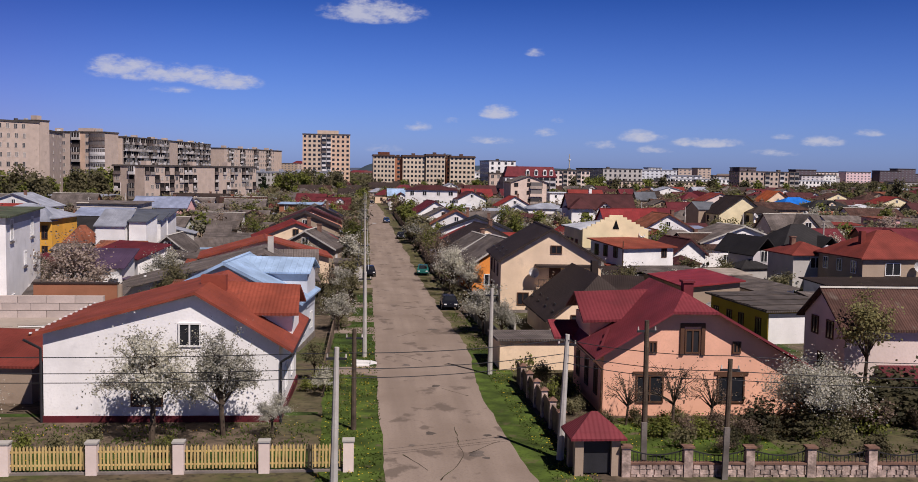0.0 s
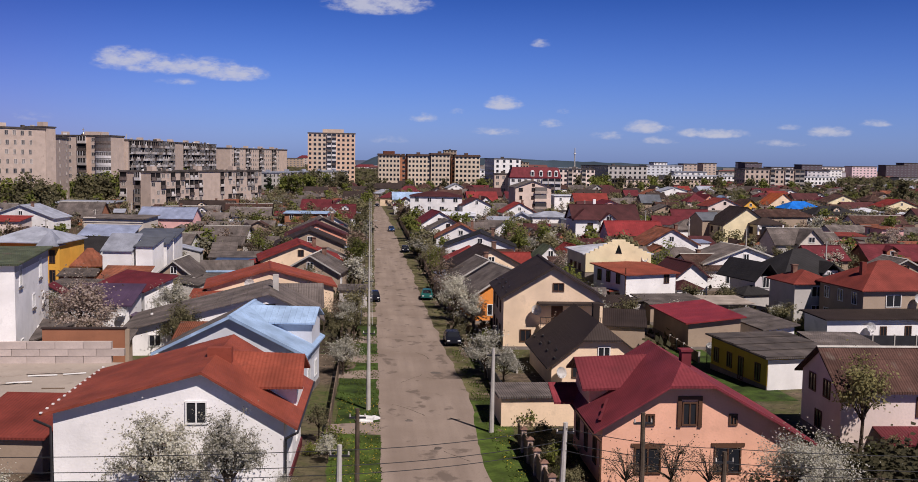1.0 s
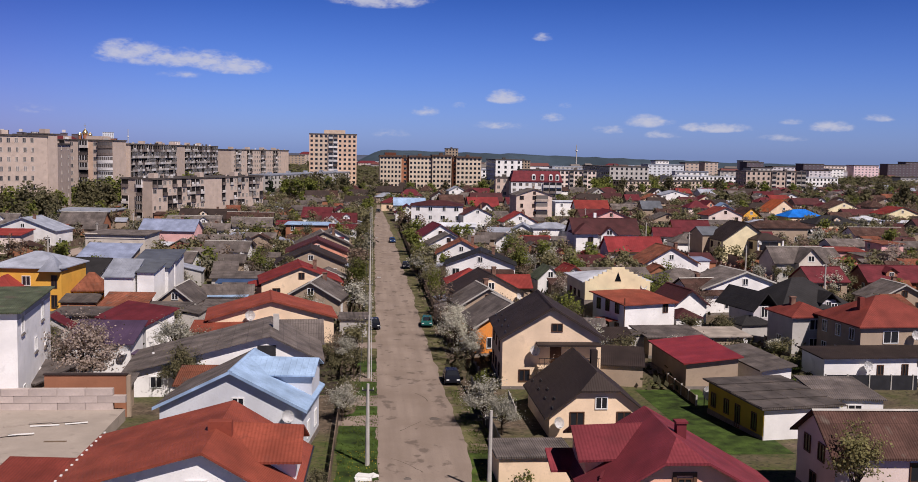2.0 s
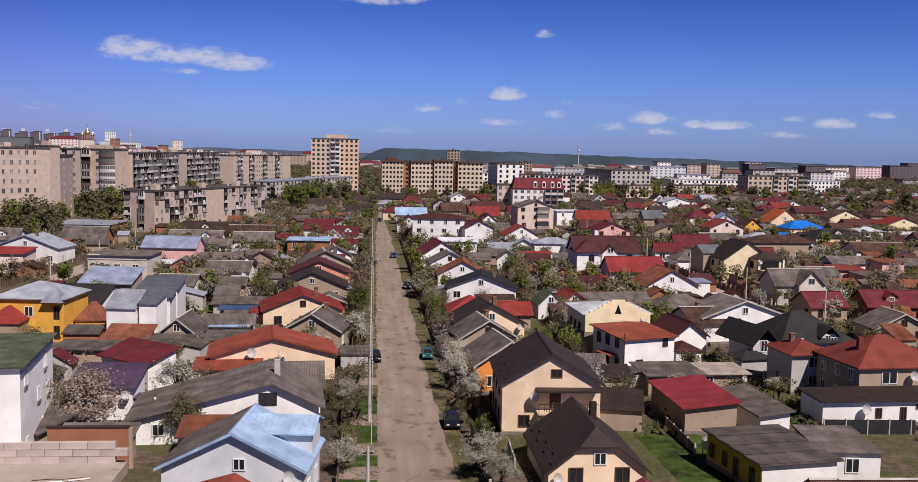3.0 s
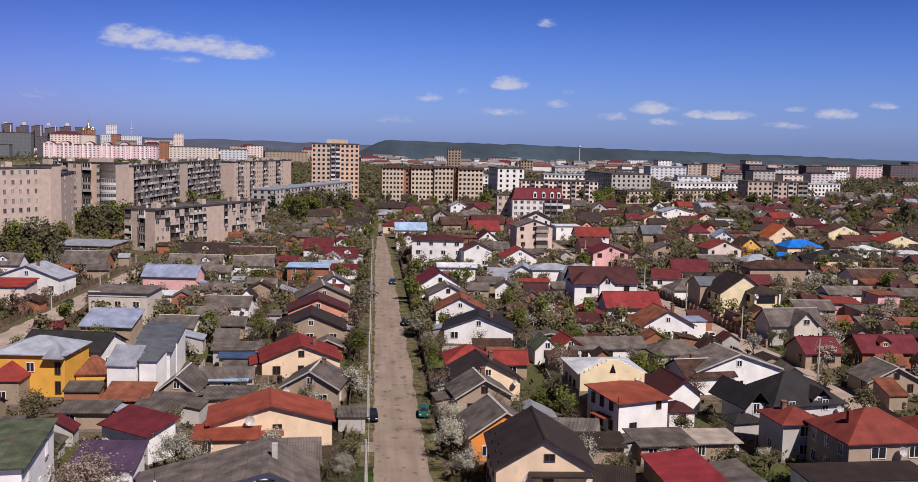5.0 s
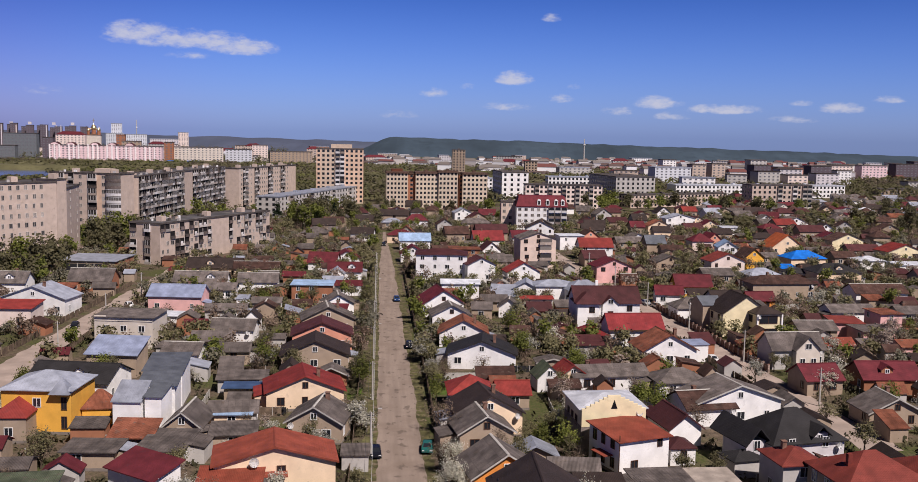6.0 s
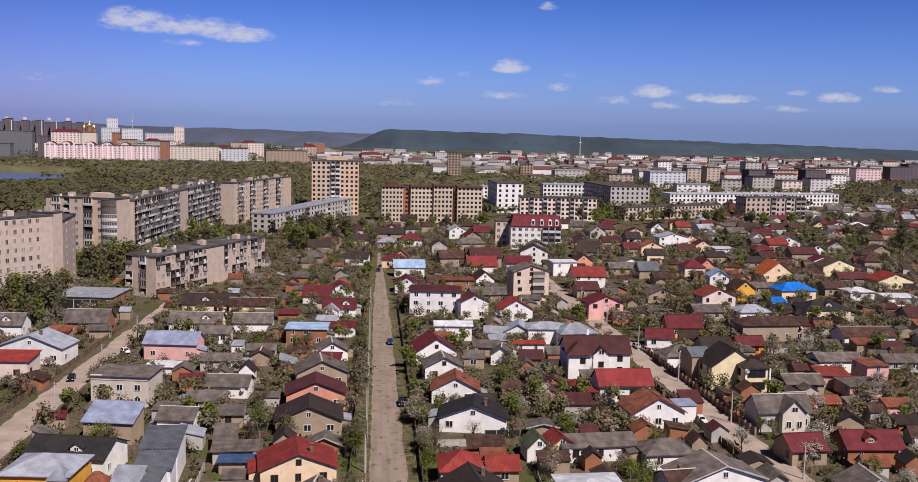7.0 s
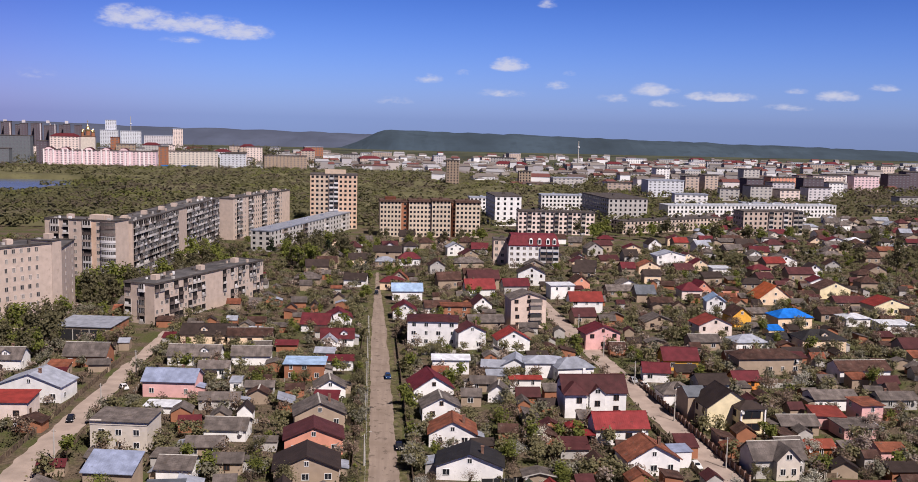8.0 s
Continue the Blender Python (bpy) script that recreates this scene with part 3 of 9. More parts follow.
strip("garden", [(-26, 45), (-26, 56)], [(-4.6, 45), (-4.6, 56)], 0.012, "lawn", "dark garden grass with weeds in front of the white house", "garden")
strip("garden", [(10, 44.2), (10, 54)], [(19, 44), (19, 54)], 0.012, "grass", "small green lawn in front of the peach house", "garden")
strip("garden", [(19, 44), (19, 64)], [(44, 42), (44, 64)], 0.012, "soil", "shaded garden soil under the blossoming tree", "garden")
strip("garden", [(-12, 98), (-12, 160)], [(-4.8, 98), (-4.8, 160)], 0.012, "soil", "dark front garden soil beside the street", "garden")
strip("garden", [(26, 76), (26, 100)], [(33, 76), (33, 100)], 0.012, "lawn", "green yard beside the yellow house", "garden")


for x0, x1, y0, y1 in ((-28.5, -23, 163.5, 169), (8.6, 12.4, 173, 182), (-6.6, -3.9, 170, 178), (37, 43, 230, 239), (44, 53, 104, 116), (-22, -15, 176, 186)):
    strip("garden", [(x0, y0), (x0, y1)], [(x1, y0 + 0.5), (x1, y1 - 0.4)], 0.012, "grass", "small green lawn in a back garden", "garden")


def cracks():
    """Thin dark cracks that wander across the near street."""
    r = random.Random(12)
    bm = bmesh.new()
    for x, y, a, n in ((1.42, 43.3, 1.2, 18), (3.1, 47.4, 1.0, 6), (-0.12, 47.3, -1.2, 6), (2.4, 36.5, 1.7, 12), (4.4, 60, 2.0, 6), (2.2, 72, 1.9, 9), (0.8, 84, 0.7, 8), (3.8, 95, 1.4, 8)):
        w, prev = 0.05, None
        for i in range(n):
            row = [bm.verts.new((x - math.sin(a) * s * w, y + math.cos(a) * s * w, ground_z(y) + 0.036)) for s in (-1, 1)]
            if prev:
                bm.faces.new((prev[0], row[0], row[1], prev[1]))
            prev, w = row, r.uniform(0.01, 0.03)
            a += r.uniform(-0.22, 0.22)
            x, y = x + math.cos(a) * 0.55, y + math.sin(a) * 0.55
    tagged(new("cracks", mesh_of(bm, "soil", "cracks")), "thin dark cracks in the worn street", "road", kind="stuff")
    bm = bmesh.new()
    for x, y, size in ((3.5, 47.3, 0.42), (3.9, 46.6, 0.2), (1.46, 51.1, 0.28), (4.4, 50.6, 0.22), (0.4, 48.9, 0.16), (2.6, 63.0, 0.3), (1.0, 70.5, 0.34), (4.1, 88.0, 0.5)):
        bm.faces.new([bm.verts.new((x + math.cos(k * 0.6283) * size * r.uniform(0.6, 1.3), y + math.sin(k * 0.6283) * size * r.uniform(0.7, 1.5), ground_z(y) + 0.035)) for k in range(10)])
    tagged(new("road_patches", mesh_of(bm, "tarmac_patch", "road_patches")), "small dark worn patches in the street", "road", kind="stuff")


cracks()


def dandelions():
    """Yellow flowers and grass tufts on the near verges and lawns."""
    r = random.Random(8)
    spots = [(r.uniform(-4.4, -1.3), r.uniform(36, 78)) for i in range(420)] + [(r.uniform(6.6, 8.6), r.uniform(38, 75)) for i in range(200)] + [(r.uniform(-24, -5), r.uniform(46, 53)) for i in range(160)] + [(r.uniform(10, 19), r.uniform(45, 53)) for i in range(120)]
    bm = bmesh.new()
    for x, y in spots:
        z, l = ground_z(y) + r.uniform(0.08, 0.16), r.uniform(0.022, 0.04)
        bm.faces.new([bm.verts.new((x + math.cos(k * 1.2566) * l, y + math.sin(k * 1.2566) * l, z + 0.012 * (k % 2))) for k in range(5)])
    tagged(new("dandelions", mesh_of(bm, "dandelion", "dandelions")), "yellow dandelions in the grass verges", "flowers", kind="stuff")
    bm = bmesh.new()
    for i in range(16000):
        k = r.random()
        if k < 0.38:
            x, y = r.uniform(-4.3, -1.1), r.uniform(36, 110)
        elif k < 0.6:
            x, y = r.uniform(6.4, 8.7), r.uniform(36, 100)
        elif k < 0.8:
            x, y = r.uniform(-26, -4.6), r.uniform(45, 53.4)
        else:
            x, y = r.uniform(10, 40), r.uniform(44.5, 53.8)
        if noise.noise((x * 0.7, y * 0.5, 2.0)) < -0.18:
            continue
        z, h = ground_z(y), r.uniform(0.05, 0.13)
        a, l = r.uniform(0, 3.14), r.uniform(0.015, 0.05)
        dx, dy = math.cos(a) * l, math.sin(a) * l
        bm.faces.new([bm.verts.new(p) for p in ((x - dx, y - dy, z), (x + dx, y + dy, z), (x + dx * 1.5 + r.uniform(-.05, .05), y + dy, z + h), (x - dx * 1.2, y - dy + r.uniform(-.05, .05), z + h * 0.8))])
    tagged(new("grass", mesh_of(bm, "grass_blade", "grass")), "tufts of fresh green grass on the verges", "grass", kind="stuff")


mat("dandelion", (0.75, 0.50, 0.03), 0.8, 0, 0.1)
foliage("grass_blade", (0.11, 0.15, 0.025), (0.06, 0.09, 0.015))
dandelions()
mat("reeds", (0.085, 0.085, 0.038), 1.0, 0, 0.3, 0.05, 0.4, 0.8)
strip("shore", [(-700, 735), (-700, 1100)], [(-190, 735), (-250, 1100)], 0.03, "reeds", "low green reeds and grass on the pond's shore", "shore")
mat("far_land", (0.075, 0.08, 0.045), 1.0, 0, 0.3, 0.006, 0.05, 0.6, tint=(0.045, 0.055, 0.035), tint_at=0.06)
strip("meadow", [(-2400, 1280), (-2400, 2200), (-2400, 3900)], [(2600, 1280), (2600, 2200), (2600, 3900)], 0.25, "far_land", "dark green land with scrub round the far town", "ground")
def dish(parent, x, y, z, turn, r=0.45):
    """A satellite dish on a bracket."""
    bm = bmesh.new()
    rings = [[bm.verts.new((math.cos(a / 14 * 6.2832) * r * k / 3, -0.22 * r * (k / 3) ** 2 * 2, math.sin(a / 14 * 6.2832) * r * k / 3)) for a in range(14)] for k in (1, 2, 3)]
    c = bm.verts.new((0, 0, 0))
    for i in range(14):
        j = (i + 1) % 14
        bm.faces.new((c, rings[0][i], rings[0][j]))
        for k in (0, 1):
            bm.faces.new((rings[k][i], rings[k + 1][i], rings[k + 1][j], rings[k][j]))
    bmesh.ops.solidify(bm, geom=bm.faces[:], thickness=0.02)
    ob = part("satellite_dish", bm, "dish_white", parent, "white satellite dish")
    ob.matrix_basis = pose(x, y, z, -20, 0, turn)
    bm = boxed(-0.025, 0.025, 0.0, 0.5, -0.03, 0.03)
    box(bm, -0.02, 0.02, -0.45, -0.05, -r * 0.8, -r * 0.75)
    part("bracket", bm, "dark_metal", ob)
    return ob




def house(x, y, w, d, turn, h, rise, kind, roof, wall, windows=True, chimney=True, label=""):
    """A dwelling or outbuilding: walls, roof, windows, door and chimney as parts."""
    over = 0.45 if w > 6 else 0.25
    w, d = max(2.0, w - 2 * over), max(2.0, d - 2 * over)
    gz = ground_z(y)
    ob = empty("house" if w > 5.5 and h > 2.7 else "outbuilding", pose(x, y, gz, 0, 0, turn))
    storeys = "two-storey" if h > 4.8 else "single-storey"
    form = {"G": "gabled", "X": "gabled", "P": "hipped", "K": "half-hipped", "S": "lean-to", "M": "low-pitched", "F": "flat", "T": "flat"}[kind]
    tagged(ob, label or f"{storeys} {WALL[wall][1]} house under a {form} {ROOF[roof][1]} roof", "house" if w > 5.5 else "outbuilding")
    part("wall", wall_mesh(kind, w, d, h, rise), "wall_" + wall, ob)
    part("roof", roof_mesh(kind, w, d, h, rise, over), "roof_" + roof, ob)
    ct, st = abs(math.cos(radians(turn))), abs(math.sin(radians(turn)))
    HOUSES.append((x, y, w * ct + d * st, w * st + d * ct))
    if y < 330 and kind in "GX" and rise > 1.5 and w > 5:
        half_len = (d if kind == "G" else w) / 2 + over
        cap = bmesh.new()
        v = [cap.verts.new((sx * 0.2, sy * half_len, h + rise + (0.06 if sx == 0 else -0.04))) for sy in (-1, 1) for sx in (-1, 0, 1)]
        cap.faces.new((v[0], v[1], v[4], v[3]))
        cap.faces.new((v[1], v[2], v[5], v[4]))
        cap.faces.new((v[0], v[2], v[1]))
        cap.faces.new((v[3], v[4], v[5]))
        q = part("ridge_cap", cap, "concrete_pole" if roof in ("slate", "moss", "brown") else "roof_" + roof, ob)
        if kind == "X":
            q.matrix_basis = pose(0, 0, 0, 0, 0, 90)
    if y < 215 and kind == "G" and w > 5:
        s, e = rise / (w / 2), h - rise / (w / 2) * over
        for sx in (-1, 1):
            vb = bmesh.new()
            yy = -d / 2 - over
            pts = [(sx * (w / 2 + over), e), (0, h + rise), (0, h + rise - 0.26), (sx * (w / 2 + over), e - 0.26)]
            f0 = [vb.verts.new((px, yy - 0.03, pz)) for px, pz in pts]
            f1 = [vb.verts.new((px, yy - 0.004, pz)) for px, pz in pts]
            vb.faces.new(f0)
            vb.faces.new(f1[::-1])
            for i in range(4):
                vb.faces.new((f0[i], f1[i], f1[(i + 1) % 4], f0[(i + 1) % 4]))
            bmesh.ops.recalc_face_normals(vb, faces=vb.faces)
            part("verge_board", vb, "concrete_pole" if roof in ("slate", "moss") else "roof_" + roof, ob)
    if h >= 2.7 and y < 170:
        part("plinth", boxed(-w / 2 - 0.05, w / 2 + 0.05, -d / 2 - 0.05, d / 2 + 0.05, -0.4, 0.45), "plinth", ob)
    near = y < 330
    if windows and near and w > 6 and h < 5.5 and rng.random() < 0.55:
        side, aw, ad = rng.choice((-1, 1)), rng.uniform(1.6, 2.6), d * rng.uniform(0.4, 0.7)
        ay, ah = rng.uniform(-0.5, 0.5) * (d - ad), min(h - 0.3, rng.uniform(2.1, 2.7))
        x0, x1 = (w / 2 - 0.1, w / 2 + aw) if side > 0 else (-w / 2 - aw, -w / 2 + 0.1)
        part("annex", boxed(x0, x1, ay - ad / 2, ay + ad / 2, -0.4, ah), "wall_" + rng.choice((wall, "tan", "greyw")), ob)
        ab = bmesh.new()
        auv = ab.loops.layers.uv.new("uv")
        zl, zr = (ah + 0.55, ah) if side > 0 else (ah, ah + 0.55)
        slab(ab, [(x0 - 0.2, ay - ad / 2 - 0.25, zl), (x1 + 0.2, ay - ad / 2 - 0.25, zr), (x1 + 0.2, ay + ad / 2 + 0.25, zr), (x0 - 0.2, ay + ad / 2 + 0.25, zl)], 0.1, auv)
        part("annex_roof", ab, "roof_" + rng.choice((roof, "slate", "steel")), ob)
    if windows and near and kind in "XP" and rise > 2.1 and w > 7 and rng.random() < 0.45:
        dx, dw, e = rng.uniform(-0.22, 0.22) * w, 1.1, rise / (d / 2)
        y0, zt = -d * 0.36, h + rise * 0.62
        db = bmesh.new()
        pts = [(dx - dw, h + 0.1), (dx + dw, h + 0.1), (dx + dw, zt), (dx, zt + 0.75), (dx - dw, zt)]
        f0, f1 = [db.verts.new((px, y0, pz)) for px, pz in pts], [db.verts.new((px, 0, pz)) for px, pz in pts]
        db.faces.new(f0)
        db.faces.new(f1[::-1])
        for i in range(5):
            db.faces.new((f0[i], f1[i], f1[(i + 1) % 5], f0[(i + 1) % 5]))
        bmesh.ops.recalc_face_normals(db, faces=db.faces)
        part("dormer", db, "wall_" + wall, ob)
        rb = bmesh.new()
        ruv = rb.loops.layers.uv.new("uv")
        for s in (-1, 1):
            q = [(dx, y0 - 0.3, zt + 0.82), (dx + s * (dw + 0.3), y0 - 0.3, zt - 0.12), (dx + s * (dw + 0.3), 0, zt - 0.12), (dx, 0, zt + 0.82)]
            slab(rb, q if s < 0 else q[::-1], 0.1, ruv)
        part("dormer_roof", rb, "roof_" + roof, ob)
        add_window(ob, dx, y0, h + rise * 0.42, 0, 0.9, min(1.1, rise * 0.35), "frame_white", y < 125)
    fm = rng.choice(("frame_white", "frame_white", "frame_brown"))
    if windows and h >= 2.6:
        floors = 1 if h < 4.8 else (2 if h < 7.5 else (3 if h < 10 else 4))
        n = max(1, round(w / 4.4))
        for f in range(floors):
            z = 1.75 + f * 2.75
            if z + 0.8 > h - 0.15:
                z = h - 1.05
            for i in range(n):
                if h < 8 and rng.random() < (0.18 if y < 260 else 0.4):
                    continue
                add_window(ob, -w / 2 + (i + 0.5) * w / n + rng.uniform(-0.25, 0.25), -d / 2, z, 0, rng.choice((1.0, 1.3, 1.5)), 1.4, fm, y < 125)
            if near and w > 5.5:
                m = max(1, round(d / 4.5))
                for i in range(m):
                    for side in ((1, 90), (-1, -90)) if i % 2 == f % 2 else ():
                        add_window(ob, side[0] * w / 2, -d / 2 + (i + 0.5) * d / m, z, side[1], 1.2, 1.4, fm, y < 125)
        if kind in "GK" and rise > 2.1:
            add_window(ob, 0, -d / 2, h + rise * 0.32, 0, 1.0, 1.1, fm)
    if chimney and w > 5.5 and kind in "GXPK" and rise > 1.2 and rng.random() < 0.45:
        cx, cy = (rng.uniform(0.08, 0.25) * w, rng.uniform(-0.2, 0.25) * d) if kind in "GK" else (rng.uniform(-0.25, 0.25) * w, rng.uniform(0.0, 0.15) * d)
        c = boxed(cx - 0.3, cx + 0.3, cy - 0.3, cy + 0.3, h, h + rise + 0.5)
        box(c, cx - 0.38, cx + 0.38, cy - 0.38, cy + 0.38, h + rise + 0.5, h + rise + 0.62)
        part("chimney", c, "chimney_brick", ob)
    if y < 300 and w > 6 and rng.random() < 0.28:
        dish(ob, rng.choice((-0.42, 0.4)) * w, -d / 2 - 0.42, h - 0.75, rng.uniform(0, 35), 0.5)
    return ob



# ---- apartment blocks ----
BLOCK_WINDOWS = {}
BLOCKS = []
BAL = random.Random(14)
mat("balcony_dark", (0.15, 0.12, 0.11), 0.8, 0, 0.2, rand=0.4)
mat("balcony_white", (0.62, 0.60, 0.60), 0.7, 0, 0.08, rand=0.2)
mat("balcony_tan", (0.32, 0.265, 0.23), 0.8, 0, 0.15, rand=0.3)


def block(x, y, w, d, turn, h, floors, wall="panel", cols=None, side_cols=None, balconies=(), roof="slate", label="", name="apartment_building", side_balconies=(), bal_mat="balcony"):
    """A slab block: wall, flat roof with parapet, and rows of windows on the faces; balconies stack in the columns named."""
    ob = empty(name, pose(x, y, ground_z(y), 0, 0, turn))
    tagged(ob, label or f"{WALL[wall][1]} apartment building with rows of windows and a flat roof", "apartment building")
    part("wall", boxed(-w / 2, w / 2, -d / 2, d / 2, -0.5, h), "wall_" + wall, ob)
    rb = boxed(-w / 2 - 0.25, w / 2 + 0.25, -d / 2 - 0.25, d / 2 + 0.25, h - 0.1, h + 0.5)
    part("roof", rb, "roof_" + roof, ob)
    n = max(1, round(w / 24))
    for i in range(n):
        px = -w / 2 + (i + 0.5) * w / n
        part("roof_hatch", boxed(px - 1.1, px + 1.1, -0.8, 1.2, h + 0.5, h + 1.7), "roof_" + roof, ob)
    BLOCKS.append((ob.matrix_basis.inverted(), w / 2 + 1.2, d / 2 + 1.2))
    fh = h / floors
    sc = side_cols if side_cols is not None else max(1, round(d / 3.4))
    faces = [(w, d / 2, 0, cols or max(1, round(w / 3.1)), balconies)]
    toward = Matrix.Rotation(-radians(turn), 3, "Z") @ Vector((-x, -y, 0))
    if sc:
        faces.append((d, w / 2, 90 if toward.x > 0 else -90, sc, side_balconies))
    far = y > 600
    for length, off, rz, c, bal in faces:
        m = pose(0, 0, 0, 0, 0, rz)
        for f in range(floors):
            row = bmesh.new()
            for i in range(c):
                px = -length / 2 + (i + 0.5) * length / c
                p = m @ Vector((px, -off, fh * (f + 0.55)))
                if i in bal:
                    bw = length / c * 0.92
                    style = BAL.choice((bal_mat, bal_mat, "balcony_dark", "balcony_white", "balcony_tan"))
                    key = (style, round(bw, 1), round(fh, 1))
                    if key not in BLOCK_WINDOWS:
                        bm = boxed(-bw / 2, bw / 2, -1.1, 0, -fh * 0.5, -fh * 0.08)
                        box(bm, -bw / 2, -bw / 2 + 0.12, -1.1, 0, -fh * 0.08, fh * 0.42)
                        box(bm, bw / 2 - 0.12, bw / 2, -1.1, 0, -fh * 0.08, fh * 0.42)
                        for f0 in bm.faces:
                            f0.material_index = 0
                        box(bm, -bw / 2 + 0.13, bw / 2 - 0.13, -0.95, -0.02, -fh * 0.07, fh * 0.36)
                        for f0 in list(bm.faces)[-6:]:
                            f0.material_index = 1
                        me = mesh_of(bm, style, "balcony")
                        me.materials.append(MATS["glass"])
                        BLOCK_WINDOWS[key] = me
                    q = part("balcony", BLOCK_WINDOWS[key], "balcony", ob)
                    q.matrix_basis = pose(p.x, p.y, p.z, 0, 0, rz)
                elif far:
                    ww, wh = min(1.6, length / c * 0.55) / 2, fh * 0.26
                    box(row, px - ww, px + ww, -0.03, 0.05, -wh, wh)
                    for q in list(row.faces)[-6:]:
                        q.material_index = 0
                    box(row, px - ww * 1.12, px + ww * 1.12, 0.0, 0.06, -wh * 1.12, wh * 1.12)
                    for q in list(row.faces)[-6:]:
                        q.material_index = 1
                else:
                    add_window(ob, p.x, p.y, p.z, rz, min(1.6, length / c * 0.55), fh * 0.52, "frame_grey")
            if far and row.faces:
                me = mesh_of(row, "glass", "glazing")
                me.materials.append(MATS["frame_grey"])
                q = tagged(part("glazing", me, "glass", ob), kind="stuff")
                q.matrix_basis = m @ pose(0, -off, fh * (f + 0.55))
            else:
                row.free()
    return ob


def block_on(x0, y0, x1, y1, d, h, floors, **kw):
    """A block whose main face runs from (x0, y0) to (x1, y1), left to right as one looks at it."""
    turn = math.atan2(y1 - y0, x1 - x0)
    w = math.hypot(x1 - x0, y1 - y0)
    return block((x0 + x1) / 2 - math.sin(turn) * d / 2, (y0 + y1) / 2 + math.cos(turn) * d / 2, w, d, math.degrees(turn), h, floors, **kw)


def recess_meshes(w, fh):
    """One bay of an open balcony row in six states: parapet, floor, near-black sheet for the recess's shade, some
    glazed in.
    """
    key = ("recess", round(w, 1), round(fh, 2))
    if key not in BLOCK_WINDOWS:
        out = []
        for k in range(6):
            bm = boxed(-w / 2, w / 2, -1.15, 0, -fh * 0.5, -fh * 0.5 + 0.16)
            box(bm, -w / 2, w / 2, -1.15, -1.07, -fh * 0.5 + 0.16, -fh * 0.5 + (0.95, 1.1, 1.0, 1.15, 1.0, 0.9)[k])
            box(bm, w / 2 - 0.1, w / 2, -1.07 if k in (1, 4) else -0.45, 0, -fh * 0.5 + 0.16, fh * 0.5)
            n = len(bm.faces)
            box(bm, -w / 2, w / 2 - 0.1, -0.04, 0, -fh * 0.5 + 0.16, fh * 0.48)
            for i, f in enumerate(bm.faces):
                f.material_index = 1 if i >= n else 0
            if k in (1, 2, 4):
                us = [-0.5, -0.44, -0.2, -0.14, 0.12, 0.18, 0.44, 0.46]
                lo = [bm.verts.new((w * u, -1.11, -fh * 0.5 + 0.9)) for u in us]
                hi = [bm.verts.new((w * u, -1.11, fh * 0.46)) for u in us]
                for i in range(7):
                    bm.faces.new((lo[i], lo[i + 1], hi[i + 1], hi[i])).material_index = 1 if i % 2 else 2
            if k == 5:
                n = len(bm.faces)
                box(bm, -w * 0.4, w * 0.1, -0.75, -0.3, -fh * 0.5 + 0.16, -fh * 0.5 + 1.6)
                for f in list(bm.faces)[n:]:
                    f.material_index = 2
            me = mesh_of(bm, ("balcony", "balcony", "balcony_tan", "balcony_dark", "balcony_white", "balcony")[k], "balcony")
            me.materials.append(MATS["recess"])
            me.materials.append(MATS["balcony_white"])
            out.append(me)
        BLOCK_WINDOWS[key] = out
    return BLOCK_WINDOWS[key]


def bow_mesh(w, fh, style):
    """A rounded glazed balcony, one storey high."""
    key = ("bow", round(w, 1), round(fh, 2), style)
    if key not in BLOCK_WINDOWS:
        bm = bmesh.new()
        n = 8
        for z0, z1, inset, index in ((-fh * 0.5, -fh * 0.12, 0.0, 0), (-fh * 0.12, fh * 0.34, 0.1, 1), (fh * 0.34, fh * 0.42, 0.0, 0)):
            us = [-1 + 2 * (i // 2 + (0.16 if i % 2 else 0)) / n for i in range(2 * n)] + [1.0]
            ring = [(u * (w / 2 - inset), -(1.5 - inset) * max(0.0, 1 - u * u) ** 0.5 * 0.9 - 0.15) for u in us]
            lo = [bm.verts.new((a, b, z0)) for a, b in ring]
            hi = [bm.verts.new((a, b, z1)) for a, b in ring]
            for i in range(2 * n):
                bm.faces.new((lo[i], lo[i + 1], hi[i + 1], hi[i])).material_index = index if i % 2 else 0
            bm.faces.new(hi[::-1]).material_index = 0
            bm.faces.new(lo).material_index = 0
        me = mesh_of(bm, style, "balcony")
        me.materials.append(MATS["curtained"])
        BLOCK_WINDOWS[key] = me
    return BLOCK_WINDOWS[key]


mat("dark_stub", (0.17, 0.15, 0.135), 0.9, 0, 0.2, 1.0, 9.0, 0.3)
# the shade behind the balconies is put into this near-black colour
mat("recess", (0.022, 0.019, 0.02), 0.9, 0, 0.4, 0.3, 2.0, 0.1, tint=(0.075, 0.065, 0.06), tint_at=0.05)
mat("bitumen", (0.105, 0.10, 0.105), 0.95, 0, 0.3, 0.12, 1.2, 0.3, tint=(0.19, 0.175, 0.16), tint_at=0.05)


